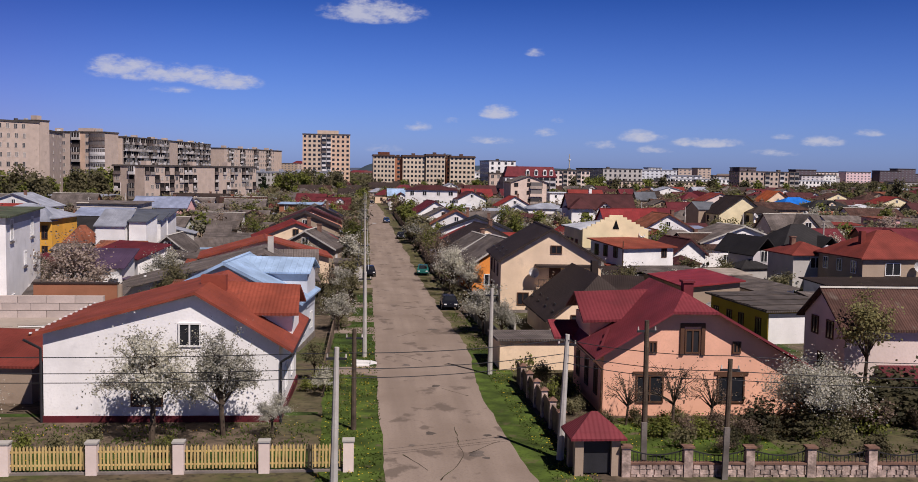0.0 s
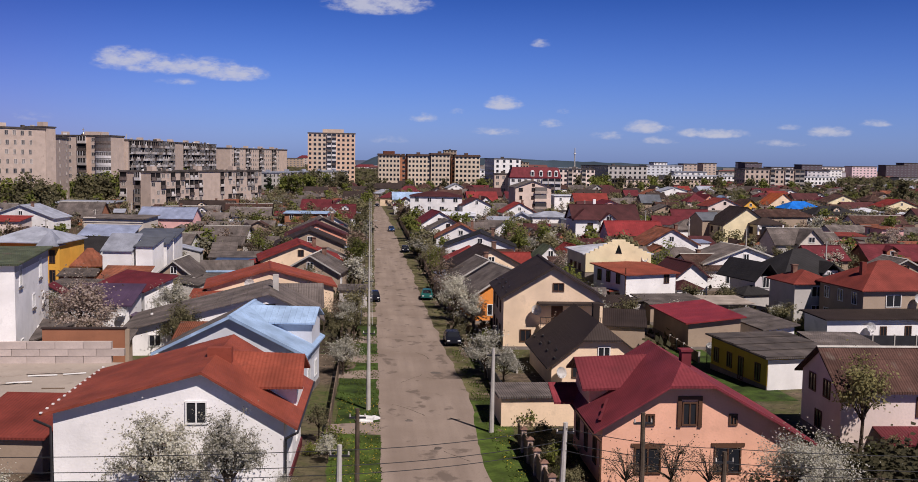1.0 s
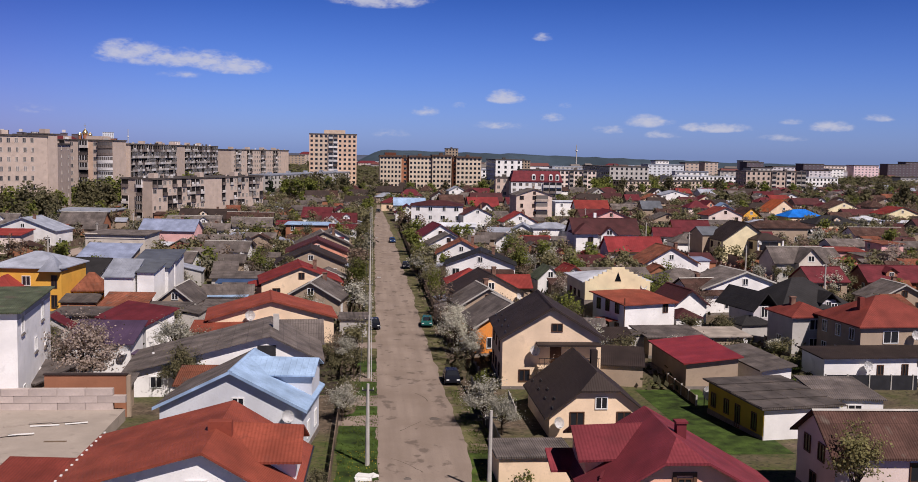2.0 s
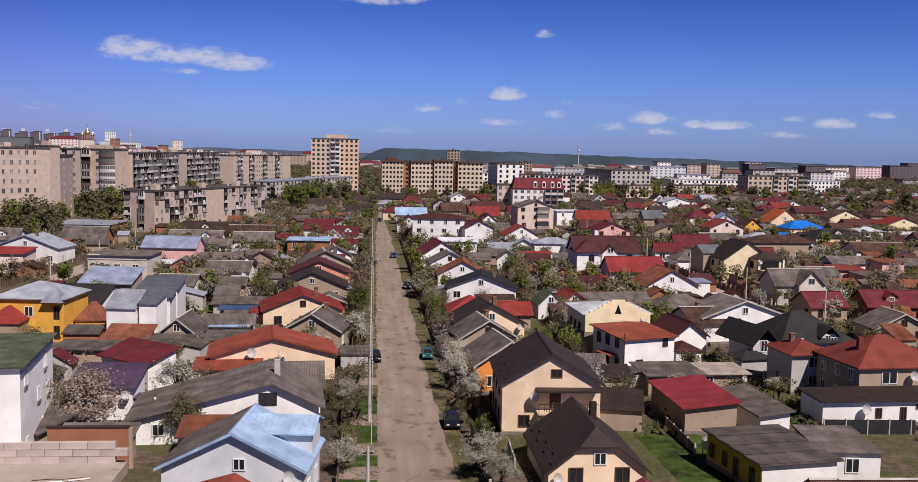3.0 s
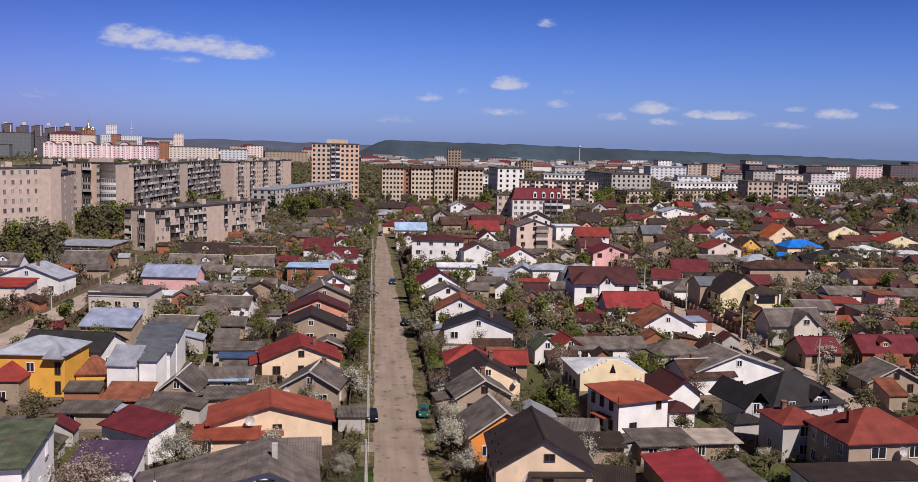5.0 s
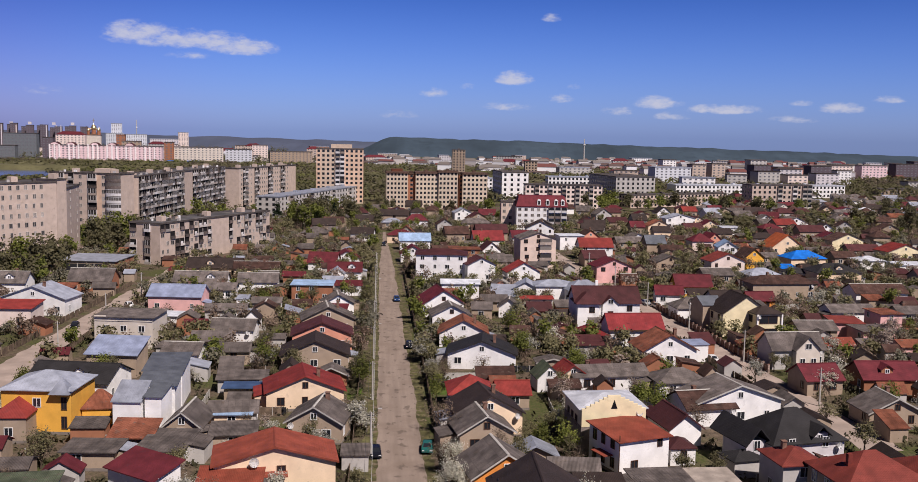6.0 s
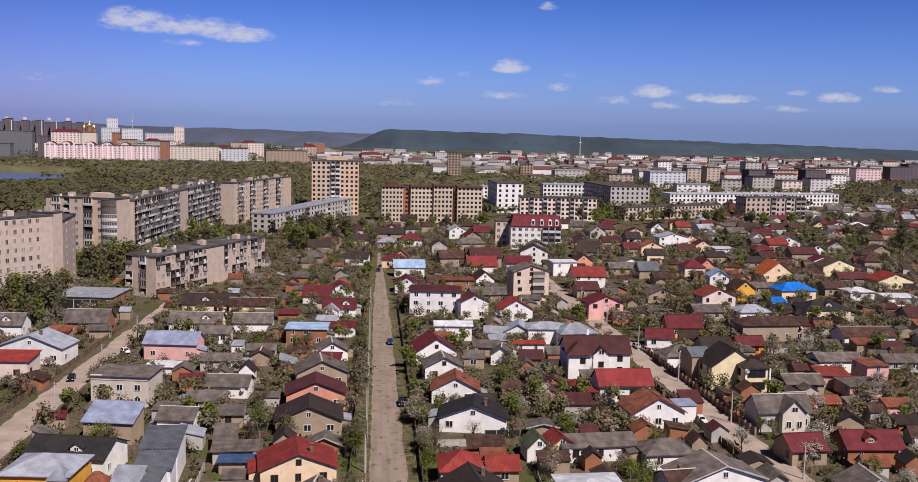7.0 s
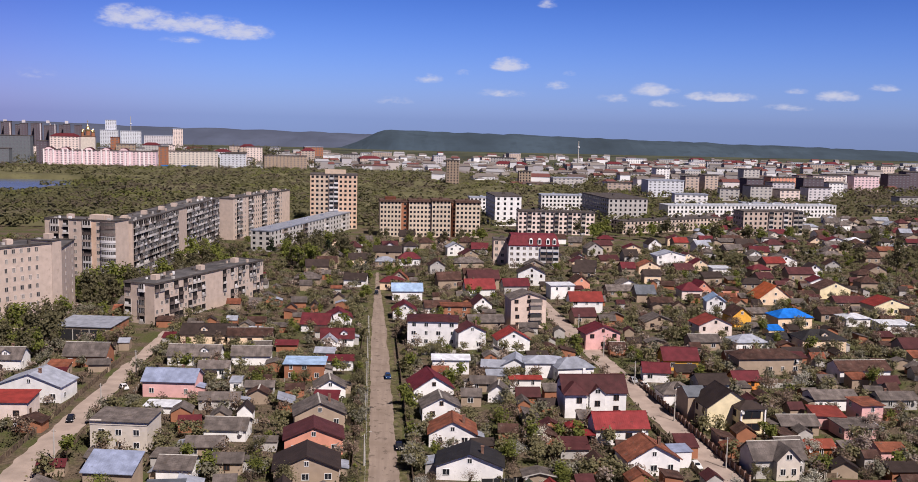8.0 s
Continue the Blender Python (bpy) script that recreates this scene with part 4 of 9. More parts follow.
def dress(ob, plan, y, floors, h, turn, start):
    """Fills a face from left to right: plan holds (kind, width); turn and y place the face, start is its left end."""
    m, fh, x = pose(0, 0, 0, 0, 0, turn), h / floors, start

    def at(me, name, px, z, material, depth=1.0):
        q = part(name, me, material, ob)
        p = m @ Vector((px, y, z))
        q.matrix_basis = pose(p.x, p.y, p.z, 0, 0, turn) @ Matrix.Diagonal((1, depth, 1, 1))

    for kind, w in plan:
        n = max(1, round(w / {"w": 3.2, "n": 2.9, "b": 3.1, "c": 2.7}.get(kind, w)))
        if kind == "o":
            q = part("brick_panel", boxed(x, x + w, y - 0.012, y + 0.02, 0.4, h - 0.4), "wall_brickpanel", ob, "orange brick facing")
            q.matrix_basis = m
        for f in range(floors):
            z = fh * (f + 0.55)
            for i in range(n):
                px, cw = x + (i + 0.5) * w / n, w / n
                if kind in "wn":
                    p = m @ Vector((px + (0.15 if f % 2 else -0.1) * (kind == "n"), y, z))
                    add_window(ob, p.x, p.y, p.z, turn, 1.5 if kind == "w" else BAL.choice((1.0, 1.3)), fh * 0.5, "frame_grey")
                elif kind == "b":
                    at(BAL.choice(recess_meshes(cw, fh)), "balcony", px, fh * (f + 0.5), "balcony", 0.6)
                elif kind == "g":
                    at(bow_mesh(cw, fh, BAL.choice(("balcony_white", "balcony_white", "balcony", "balcony_white", "balcony_dark"))), "balcony", px, fh * (f + 0.5), "balcony")
                elif kind == "c":
                    t = BAL.random()
                    if t < 0.42:
                        p = m @ Vector((px, y, z))
                        add_window(ob, p.x, p.y, p.z, turn, BAL.choice((1.2, 1.5, 1.9)), fh * 0.5, "frame_grey")
                    elif t < 0.9:
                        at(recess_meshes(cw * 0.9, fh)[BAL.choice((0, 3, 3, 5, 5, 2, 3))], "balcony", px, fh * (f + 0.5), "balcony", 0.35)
        x += w


def panel_block(x0, y0, x1, y1, d, h, floors, plan, label, end_plan=(), end_side=1, wall="panel", edge=0.5):
    """A panel slab whose long face runs from (x0, y0) to (x1, y1), left to right as one looks at it; plan and end_plan say what stands in it."""
    turn = math.atan2(y1 - y0, x1 - x0)
    w = math.hypot(x1 - x0, y1 - y0)
    ob = empty("apartment_building", pose((x0 + x1) / 2 - math.sin(turn) * d / 2, (y0 + y1) / 2 + math.cos(turn) * d / 2, 0, 0, 0, math.degrees(turn)))
    tagged(ob, label, "apartment building")
    part("wall", boxed(-w / 2, w / 2, -d / 2, d / 2, -0.5, h), "wall_" + wall, ob)
    rb = boxed(-w / 2 - 0.2, w / 2 + 0.2, -d / 2 - 0.2, d / 2 + 0.2, h - 0.05, h + 0.12)
    part("roof", rb, "bitumen", ob)
    for q in ((-w / 2 - 0.25, w / 2 + 0.25, -d / 2 - 0.25, -d / 2 + 0.1), (-w / 2 - 0.25, w / 2 + 0.25, d / 2 - 0.1, d / 2 + 0.25), (-w / 2 - 0.25, -w / 2 + 0.1, -d / 2 + 0.1, d / 2 - 0.1), (w / 2 - 0.1, w / 2 + 0.25, -d / 2 + 0.1, d / 2 - 0.1)):
        part("parapet", boxed(*q, h - 0.1, h + edge), "roof_slate", ob)
    for i in range(max(1, round(w / 22))):
        px = -w / 2 + (i + 0.5) * w / max(1, round(w / 22)) + BAL.uniform(-3, 3)
        part("roof_hatch", boxed(px - 1.2, px + 1.2, -0.9, 1.5, h, h + 1.9), "wall_" + wall, ob)
    for i in range(round(w / 5)):
        px, py, a = BAL.uniform(-0.48, 0.48) * w, BAL.uniform(-0.4, 0.4) * d, BAL.uniform(0.3, 0.6)
        part("vent", boxed(px - a, px + a, py - a * 0.7, py + a * 0.7, h, h + BAL.uniform(0.7, 1.4)), BAL.choice(("wall_white", "wall_greyw", "wall_panel", "roof_slate")), ob)
    BLOCKS.append((ob.matrix_basis.inverted(), w / 2 + 1.2, d / 2 + 1.2))
    dress(ob, plan, -d / 2, floors, h, 0, -w / 2)
    if end_plan:
        dress(ob, end_plan, -w / 2, floors, h, 90 * end_side, -d / 2)
    return ob


# five-storey slab, the nine-storey slabs behind it, the tower, and the hostel of four bays
panel_block(-77, 345, -46.5, 408, 13, 14.2, 5, [("c", 30), (".", 11), ("c", 29)], "grey-beige five-storey panel building with cluttered balconies",
            [("c", 3.2), (".", 3.4), ("b", 2.4), (".", 4.0)], -1)
panel_block(-137, 313, -112, 346.5, 14, 28.2, 9, [("n", 37.5), (".", 4.3)], "grey-pink nine-storey panel slab among green trees")
panel_block(-112, 346.8, -110.2, 351.5, 9, 29.0, 9, [(".", 5)], "blank beige stair bay at the end of a slab", edge=0.3)
panel_block(-110.4, 351.8, -113.4, 377, 13, 25.6, 9, [(".", 6), ("n", 2.9), (".", 10), ("n", 2.9), (".", 3)], "beige nine-storey panel section joining two slabs")
N = panel_block(-142.5, 434, -110.3, 424.5, 10.5, 27.6, 9, [(".", 3), ("b", 3.9), (".", 1.9), ("b", 2.7), (".", 1.4), ("w", 3.2), (".", 2.2), ("b", 3.9), ("o", 2.2), ("w", 2.0), ("g", 7.2)], "beige nine-storey panel block with white rounded balconies")
part("drainpipe", boxed(1.1, 1.35, -5.5, -5.25, 0, 27.6), "dark_metal", N)
part("lift_house", boxed(2, 9, -1, 4, 27.6, 29.6), "wall_panel", N)
panel_block(-106, 435.5, -90, 573, 14, 26.2, 9, [(".", 1.5), ("b", 61), (".", 15), ("b", 59), (".", 2)], "long nine-storey panel slab striped with open balconies")
panel_block(-84.5, 589, -58, 668, 10, 24.6, 9, [(".", 2), ("w", 3.2), ("b", 6.2), ("w", 6.4), (".", 3), ("b", 6.2), ("w", 12.8), ("b", 6.2), ("w", 12.8), ("b", 6.2), ("w", 6)], "beige nine-storey panel slab with a blank end wall")
T = block(-28.4, 667, 31, 20, 2, 36, 12, wall="tower", cols=10, balconies=(4, 5), side_cols=5, label="tall orange-beige brick tower with white balconies", bal_mat="balcony_white")
for x0, x1 in ((-3.2, 15.5), (-15.5, -12.6)):
    part("brick_panel", boxed(x0, x1, -10.006, -9.98, 1.0, 35.4), "wall_brickpanel", T, "orange brick facing")
part("lift_house", boxed(-6, 8, -3, 4, 36.5, 39.0), "wall_tower", T)
block_on(-57, 539, -16, 661, 12, 11.3, 4, cols=26, wall="greyw", roof="steel", balconies=(3, 9, 16, 22), side_cols=3, label="pale grey four-storey block with a grey roof")
for k, (x, w, dy, up) in enumerate(((9.1, 13.4, 0, 0), (27.8, 14.2, 1.2, 0), (41.2, 12.0, 0, 0.8), (58.2, 15.8, 0.6, 0))):
    q = block(x, 625 + dy, w, 14, 2, 22.7 + up, 8, wall="hostel", roof="chocolate", cols=5 if w < 13 else 6, side_cols=0, label="yellow-beige hostel bay with small windows under a brown cornice")
    part("cornice", boxed(-w / 2 - 0.6, w / 2 + 0.6, -7.6, 7.6, 22.1 + up, 22.5 + up), "roof_chocolate", q)
    if k == 0:
        part("roof_room", boxed(-3.5, 3.5, -4, 3, 23.2, 24.8), "roof_rust", q)
for x, w in ((18.2, 4.6), (49.8, 3.0)):
    block(x, 628, w, 13, 2, 21.6, 8, wall="brick", roof="chocolate", cols=1, side_cols=0, name="stair_tower", label="dark brick stair bay between two hostel bays")
block(66, 506, 9.5, 10, -3, 13, 4, wall="sand", roof="slate", cols=3, side_cols=0, label="narrow sand-beige four-storey building beside the maroon-roofed one")
p = block(80.5, 496, 25.5, 14, -3, 11.5, 4, wall="white", roof="maroonlit", cols=8, balconies=(5, 6, 7), side_cols=0, label="white building with balconies under a steep maroon mansard roof", bal_mat="balcony_white")
mb = bmesh.new()
muv = mb.loops.layers.uv.new("uv")
lo, hi = [(-13.1, -7.4, 11.9), (13.1, -7.4, 11.9), (13.1, 7.4, 11.9), (-13.1, 7.4, 11.9)], [(-11.6, -5.2, 16.9), (11.6, -5.2, 16.9), (11.6, 5.2, 16.9), (-11.6, 5.2, 16.9)]
for i in range(4):
    j = (i + 1) % 4
    slab(mb, [lo[i], lo[j], hi[j], hi[i]], 0.15, muv)
slab(mb, [(x, y, z + 0.02) for x, y, z in hi], 0.15, muv)
part("mansard", mb, "roof_maroonlit", p)
for x in (-1.5, 2.8, 7.1, 10.4):
    db = boxed(x - 0.9, x + 0.9, -7.3, -5.6, 12.4, 14.6)
    bmesh.ops.create_cone(db, cap_ends=True, segments=16, radius1=0.9, radius2=0.9, depth=1.7, matrix=pose(x, -6.45, 14.6, 90, 0, 0))
    dm = part("dormer", db, "wall_white", p)
    part("pane", boxed(x - 0.55, x + 0.55, -7.36, -7.29, 12.8, 14.7), "glass", dm)
block(120, 648, 51, 13, -2, 15, 5, wall="pinkw", cols=17, balconies=(2, 5, 8, 11, 14), label="pale pink five-storey slab with white balconies")
block(93, 712, 19, 40, 3, 21, 6, wall="white", cols=4, side_cols=10, label="white six-storey block with a grey pitched roof")
block(96, 800, 40, 14, 2, 12, 4, wall="white", roof="steel", cols=12, label="white low institute building with a pale metal roof")
block(163, 830, 46, 16, 0, 13, 4, wall="white", roof="steel", cols=14, label="white low institute building with a pale metal roof")
block(190, 772, 32, 60, 8, 17, 5, wall="greyw", cols=8, side_cols=14, label="grey workshop building with a white end wall")
block_on(167, 650, 247, 690, 12, 8.5, 3, cols=26, label="long low beige building behind spring trees")
block_on(235, 772, 389, 800, 16, 10, 3, wall="white", roof="ltsteel", cols=44, side_cols=0, label="long white school building with a pale roof")
block_on(252, 653, 297, 660, 14, 16.5, 5, cols=12, balconies=(5, 8, 10, 11), side_cols=4, label="grey-beige five-storey slab with mixed balconies")
block(85, 1095, 14, 14, 0, 30, 10, wall="tan", cols=4, side_cols=3, label="slender brown tower block above the woods")
block(170, 1120, 14, 12, 0, 18, 6, wall="tan", cols=4, side_cols=2, label="slender brown tower block above the woods")


# ---- hills, far town, water ----
def hill(name, x0, x1, y, peak, depth, seed, label, material="far_wood"):
    """A long wooded ridge: its crest follows peak(u), u from 0 to 1 along it."""
    bm = bmesh.new()
    r = random.Random(seed)
    nx, ny = 90, 8
    rows = []
    for j in range(ny + 1):
        v = j / ny
        rows.append([bm.verts.new((x0 + (x1 - x0) * i / nx, y + depth * (v - 0.5) * 2,
                                   -52 + (peak(i / nx) + 52) * math.sin(math.pi * min(1, v * 1.0)) ** 0.8
                                   + 5 * noise.noise((i * 0.5, v * 5, seed)))) for i in range(nx + 1)])
    for j in range(ny):
        for i in range(nx):
            bm.faces.new((rows[j][i], rows[j][i + 1], rows[j + 1][i + 1], rows[j + 1][i]))
    tagged(new(name, mesh_of(bm, material, name)), label, "hill", kind="structure")


# both ridges carry the distance haze in their blue base colours
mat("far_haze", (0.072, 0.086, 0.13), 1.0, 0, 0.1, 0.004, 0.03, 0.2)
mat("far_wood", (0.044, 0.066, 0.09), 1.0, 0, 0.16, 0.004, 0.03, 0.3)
mat("water", (0.10, 0.12, 0.16), 0.22, 0, 0.1, 0.02, 0.4, 0.1)
hill("backdrop", -160, 2300, 3850, lambda u: 36 * smooth01(u / 0.09) - 40 * (1 - smooth01(u / 0.09)) - 46 * u ** 1.2, 300, 2, "long wooded ridge on the horizon, coloured blue-green for haze")
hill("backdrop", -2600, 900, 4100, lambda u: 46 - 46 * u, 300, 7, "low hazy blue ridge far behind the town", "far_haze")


def pond():
    bm = bmesh.new()
    n = 26
    c = bm.verts.new((-415, 1028, 0.06))
    ring = [bm.verts.new((-415 + math.cos(i / n * 6.2832) * (104 + 8 * math.sin(i * 1.7)), 1028 + math.sin(i / n * 6.2832) * (112 + 6 * math.sin(i * 2.3)), 0.06)) for i in range(n)]
    for i in range(n):
        bm.faces.new((c, ring[i], ring[(i + 1) % n]))
    tagged(new("water", mesh_of(bm, "water", "water")), "blue-grey pond at the edge of the woods", "water", kind="structure")


pond()


def far_block(x, y, w, d, turn, h, wall, roof="slate", floors=0):
    """A distant building: wall, roof, and its bands of windows as one part."""
    ob = empty("town_building", pose(x, y, ground_z(y), 0, 0, turn))
    tagged(ob, f"distant {WALL[wall][1]} town building in the haze", "building", "buildings of the far town")
    part("wall", boxed(-w / 2, w / 2, -d / 2, d / 2, -4, h), "wall_" + wall, ob)
    if roof in ("red2", "maroon", "orange"):
        part("roof", roof_mesh("P", w, d, h, min(d, w) * 0.3, 0.3, 0.3), "roof_" + roof, ob)
    else:
        part("roof", boxed(-w / 2 - 0.4, w / 2 + 0.4, -d / 2 - 0.4, d / 2 + 0.4, h, h + 0.8), "roof_" + roof, ob)
    bm = bmesh.new()
    n, c = floors or max(1, round(h / 3.0)), max(1, round(w / 5))
    for f in range(n):
        for i in range(c):
            px, z = -w / 2 + (i + 0.5) * w / c, (f + 0.55) * h / n
            box(bm, px - w / c * 0.2, px + w / c * 0.2, -d / 2 - 0.15, -d / 2 + 0.05, z - h / n * 0.2, z + h / n * 0.2)
    tagged(part("glazing", bm, "far_glazing", ob), kind="stuff")
    return ob


fr = random.Random(21)
# named far groups: the long pink block by the pond, grey towers, the white works, the pink quarter to the east
PINK = far_block(-361, 1334, 142, 16, 3, 24, "rose", "slate", 8)
mat("rose_white", (0.85, 0.78, 0.78), 0.9, 0, 0.08)
for i in range(24):
    px = -70 + i * 6.0
    if i % 4 != 3:
        part("bay", boxed(px - 0.9, px + 0.9, -8.9, -8.0, 0, 23.5 if i > 13 else 25.5), "rose_white", PINK, "white vertical bay")
for px in (-64, -44, -14, 8, 30):
    bm = bmesh.new()
    bmesh.ops.create_cone(bm, cap_ends=True, segments=20, radius1=6.5, radius2=6.5, depth=10, matrix=pose(px, -2.9, 21.2, 90, 0, 0))
    g = part("arched_gable", bm, "wall_rose", PINK)
    bm = bmesh.new()
    bmesh.ops.create_cone(bm, cap_ends=True, segments=20, radius1=7.1, radius2=7.1, depth=11, matrix=pose(px, -2.2, 21.3, 90, 0, 0))
    part("gable_roof", bm, "roof_plum", g)
part("plinth", boxed(-71, 71, -8.4, -8.0, 0, 3.2), "rose_white", PINK, "pale ground floor")
far_block(-254, 1402, 66, 16, 8, 24, "stone", "slate")
far_block(-200, 1405, 36, 16, 8, 22, "bluewhite", "slate")
far_block(-130, 1430, 60, 16, 12, 20, "tan", "slate")
for i in range(12):
    q = far_block(-722 + 13.6 * i + fr.uniform(-1.5, 1.5), 1940 + 20 * (i % 2), fr.uniform(11.5, 14.5), 14, 14, 61 + fr.uniform(-4, 4) - 0.3 * i, "dusk", "slate", 16)
    part("edge_strip", boxed(3.6, 5.2, -7.4, -7.0, 0, 60), "wall_" + fr.choice(("pinkw", "lavender", "dusk")), q)
    if i % 3 == 1:
        part("roof_room", boxed(-3, 3, -4, 2, 61, 66), "wall_lavender", q)
far_block(-530, 1505, 46, 18, 5, 40, "teal", "slate", 8)
far_block(-545, 1440, 60, 18, 5, 22, "teal", "slate", 5)
far_block(-465, 1425, 14, 14, 5, 34, "dusk", "slate", 10)
far_block(-475, 1560, 42, 16, 5, 40, "pinkw", "maroon", 12)
far_block(-385, 1500, 12, 14, 8, 40, "brick", "rust", 10)
far_block(-366, 1485, 27, 14, 8, 31, "tan", "slate", 8)
far_block(-291, 1385, 12, 12, 5, 30, "brick", "slate", 9)
for x in (-277, -248):
    far_block(x, 1338, 13 if x < -260 else 18, 11, 4, 5.5, "white", "skyblue", 2)
for i in range(14):
    far_block(-560 + 130 * fr.random(), fr.uniform(1240, 1300), fr.uniform(8, 18), 9, fr.uniform(0, 20), fr.uniform(3, 5), fr.choice(("greyw", "brick", "tan", "pinkw")), fr.choice(("slate", "dark", "rust")), 1)
for i in range(26):
    far_block(-820 + 690 * fr.random(), fr.uniform(1580, 2150), fr.uniform(14, 36), fr.uniform(12, 16), fr.uniform(0, 25), fr.choice((9, 12, 15, 18, 24)), fr.choice(("dusk", "lavender", "greyw", "pinkw", "tan", "panel")), fr.choice(("slate", "steel", "slate", "slate")))


def church(x, y):
    """A five-domed church: square body, drums, gilded onion domes with crosses."""
    ob = empty("church", pose(x, y, ground_z(y), 0, 0, 10))
    tagged(ob, "distant pale stone church with five gilded domes", "church")
    part("wall", boxed(-11, 11, -10, 10, 0, 40), "wall_stone", ob)
    part("roof", roof_mesh("P", 22, 20, 40, 3, 0.3, 0.3), "roof_chocolate", ob)
    for dx, dy, r, z in ((0, 0, 4.6, 48), (-7.5, -6, 2.6, 46), (7.5, -6, 2.6, 46), (-7.5, 6, 2.6, 46), (7.5, 6, 2.6, 46)):
        bm = bmesh.new()
        bmesh.ops.create_cone(bm, cap_ends=True, segments=14, radius1=r * 0.8, radius2=r * 0.8, depth=z - 39, matrix=pose(dx, dy, (z + 39) / 2))
        drum = part("drum", bm, "wall_brick", ob)
        bm = bmesh.new()
        rings = []
        for u, v in ((0.75, 0), (1.0, 0.35), (1.02, 0.7), (0.8, 1.2), (0.4, 1.7), (0.1, 2.1), (0.05, 2.6)):
            rings.append([bm.verts.new((dx + r * u * math.cos(k * 0.4488), dy + r * u * math.sin(k * 0.4488), z + r * v)) for k in range(14)])
        for a, b in zip(rings, rings[1:]):
            for k in range(14):
                bm.faces.new((a[k], a[(k + 1) % 14], b[(k + 1) % 14], b[k])).smooth = True
        bm.faces.new(rings[-1])
        part("dome", bm, "gilding", drum, "gilded onion dome")
    bm = boxed(-0.35, 0.35, -0.35, 0.35, 59, 66)
    box(bm, -1.6, 1.6, -0.35, 0.35, 62.6, 63.4)
    part("cross", bm, "gilding", ob)


mat("gilding", (0.95, 0.72, 0.36), 0.25, 0.9, 0.05)
church(-453, 1602)
for i in range(20):
    far_block(-440 + 330 * fr.random(), fr.uniform(1560, 1800), fr.uniform(14, 34), 14, fr.uniform(0, 20), fr.uniform(16, 29), fr.choice(("lavender", "greyw", "pinkw", "tan", "panel", "brick", "dusk")), fr.choice(("slate", "steel", "maroon", "slate")))
# lavender and blue-white walls instead of white put the distance haze into colour
far_block(-586, 2250, 23, 18, 14, 72, "bluewhite", "steel")
far_block(-586, 2235, 38, 18, 14, 50, "bluewhite", "steel")
far_block(-546, 2262, 44, 24, 14, 49, "bluewhite", "steel")
far_block(-492, 2290, 62, 24, 14, 40, "lavender", "steel")
far_block(-455, 2320, 22, 24, 14, 56, "pinkw", "steel")
for i in range(54):
    t = fr.random()
    x = -620 + 2050 * t + fr.uniform(-60, 60)
    y = fr.uniform(1500, 2500)
    far_block(x, y, fr.uniform(14, 52), fr.uniform(12, 18), fr.uniform(-20, 25), fr.choice((6, 8, 9, 9, 12, 14, 17)), fr.choice(("white", "bluewhite", "lavender", "pinkw", "greyw", "greyw", "panel", "lavender")),
              fr.choice(("slate", "slate", "steel", "steel", "maroon", "ltsteel")))
for i in range(22):
    x = fr.uniform(170, 620)
    y = fr.uniform(860, 1350)
    far_block(x, y, fr.uniform(12, 40), fr.uniform(10, 16), fr.uniform(-15, 30), fr.choice((4, 5, 6, 6, 9, 12)), fr.choice(("white", "greyw", "panel", "greyw", "pinkw", "white")), fr.choice(("slate", "steel", "slate", "slate", "dark")))
for i in range(3):
    far_block(500 + 40 * i, 1180 + 10 * i, 38, 15, 10, 14 + 2 * i, ("salmon", "pinkw", "white")[i], "slate")
for x, y, w, h, wall in ((392, 1000, 19, 21, "dusk"), (428, 1012, 26, 17, "lavender"), (478, 1050, 25, 20, "dusk"), (510, 1062, 18, 15, "white"), (548, 1160, 44, 18, "pinkw"), (590, 1150, 34, 19, "rose"), (636, 1160, 30, 21, "dusk"),
                         (668, 1180, 26, 24, "dusk"), (470, 1210, 22, 22, "greyw"), (362, 1230, 18, 20, "white"), (700, 1240, 40, 18, "dusk")):
    far_block(x, y, w, 15, 8, h, wall, "slate")
far_block(495, 870, 96, 16, 8, 5, "tan", "slate")
far_block(383, 960, 24, 16, 8, 16, "greyw", "dark")
far_block(410, 955, 22, 18, 8, 13, "pinkw", "slate")
far_block(455, 985, 26, 16, 8, 14, "lavender", "dark")
far_block(300, 1010, 40, 18, 8, 17, "bluewhite", "steel")
far_block(345, 1060, 16, 14, 8, 19, "panel", "slate")
far_block(372, 1075, 16, 14, 8, 20, "panel", "slate")


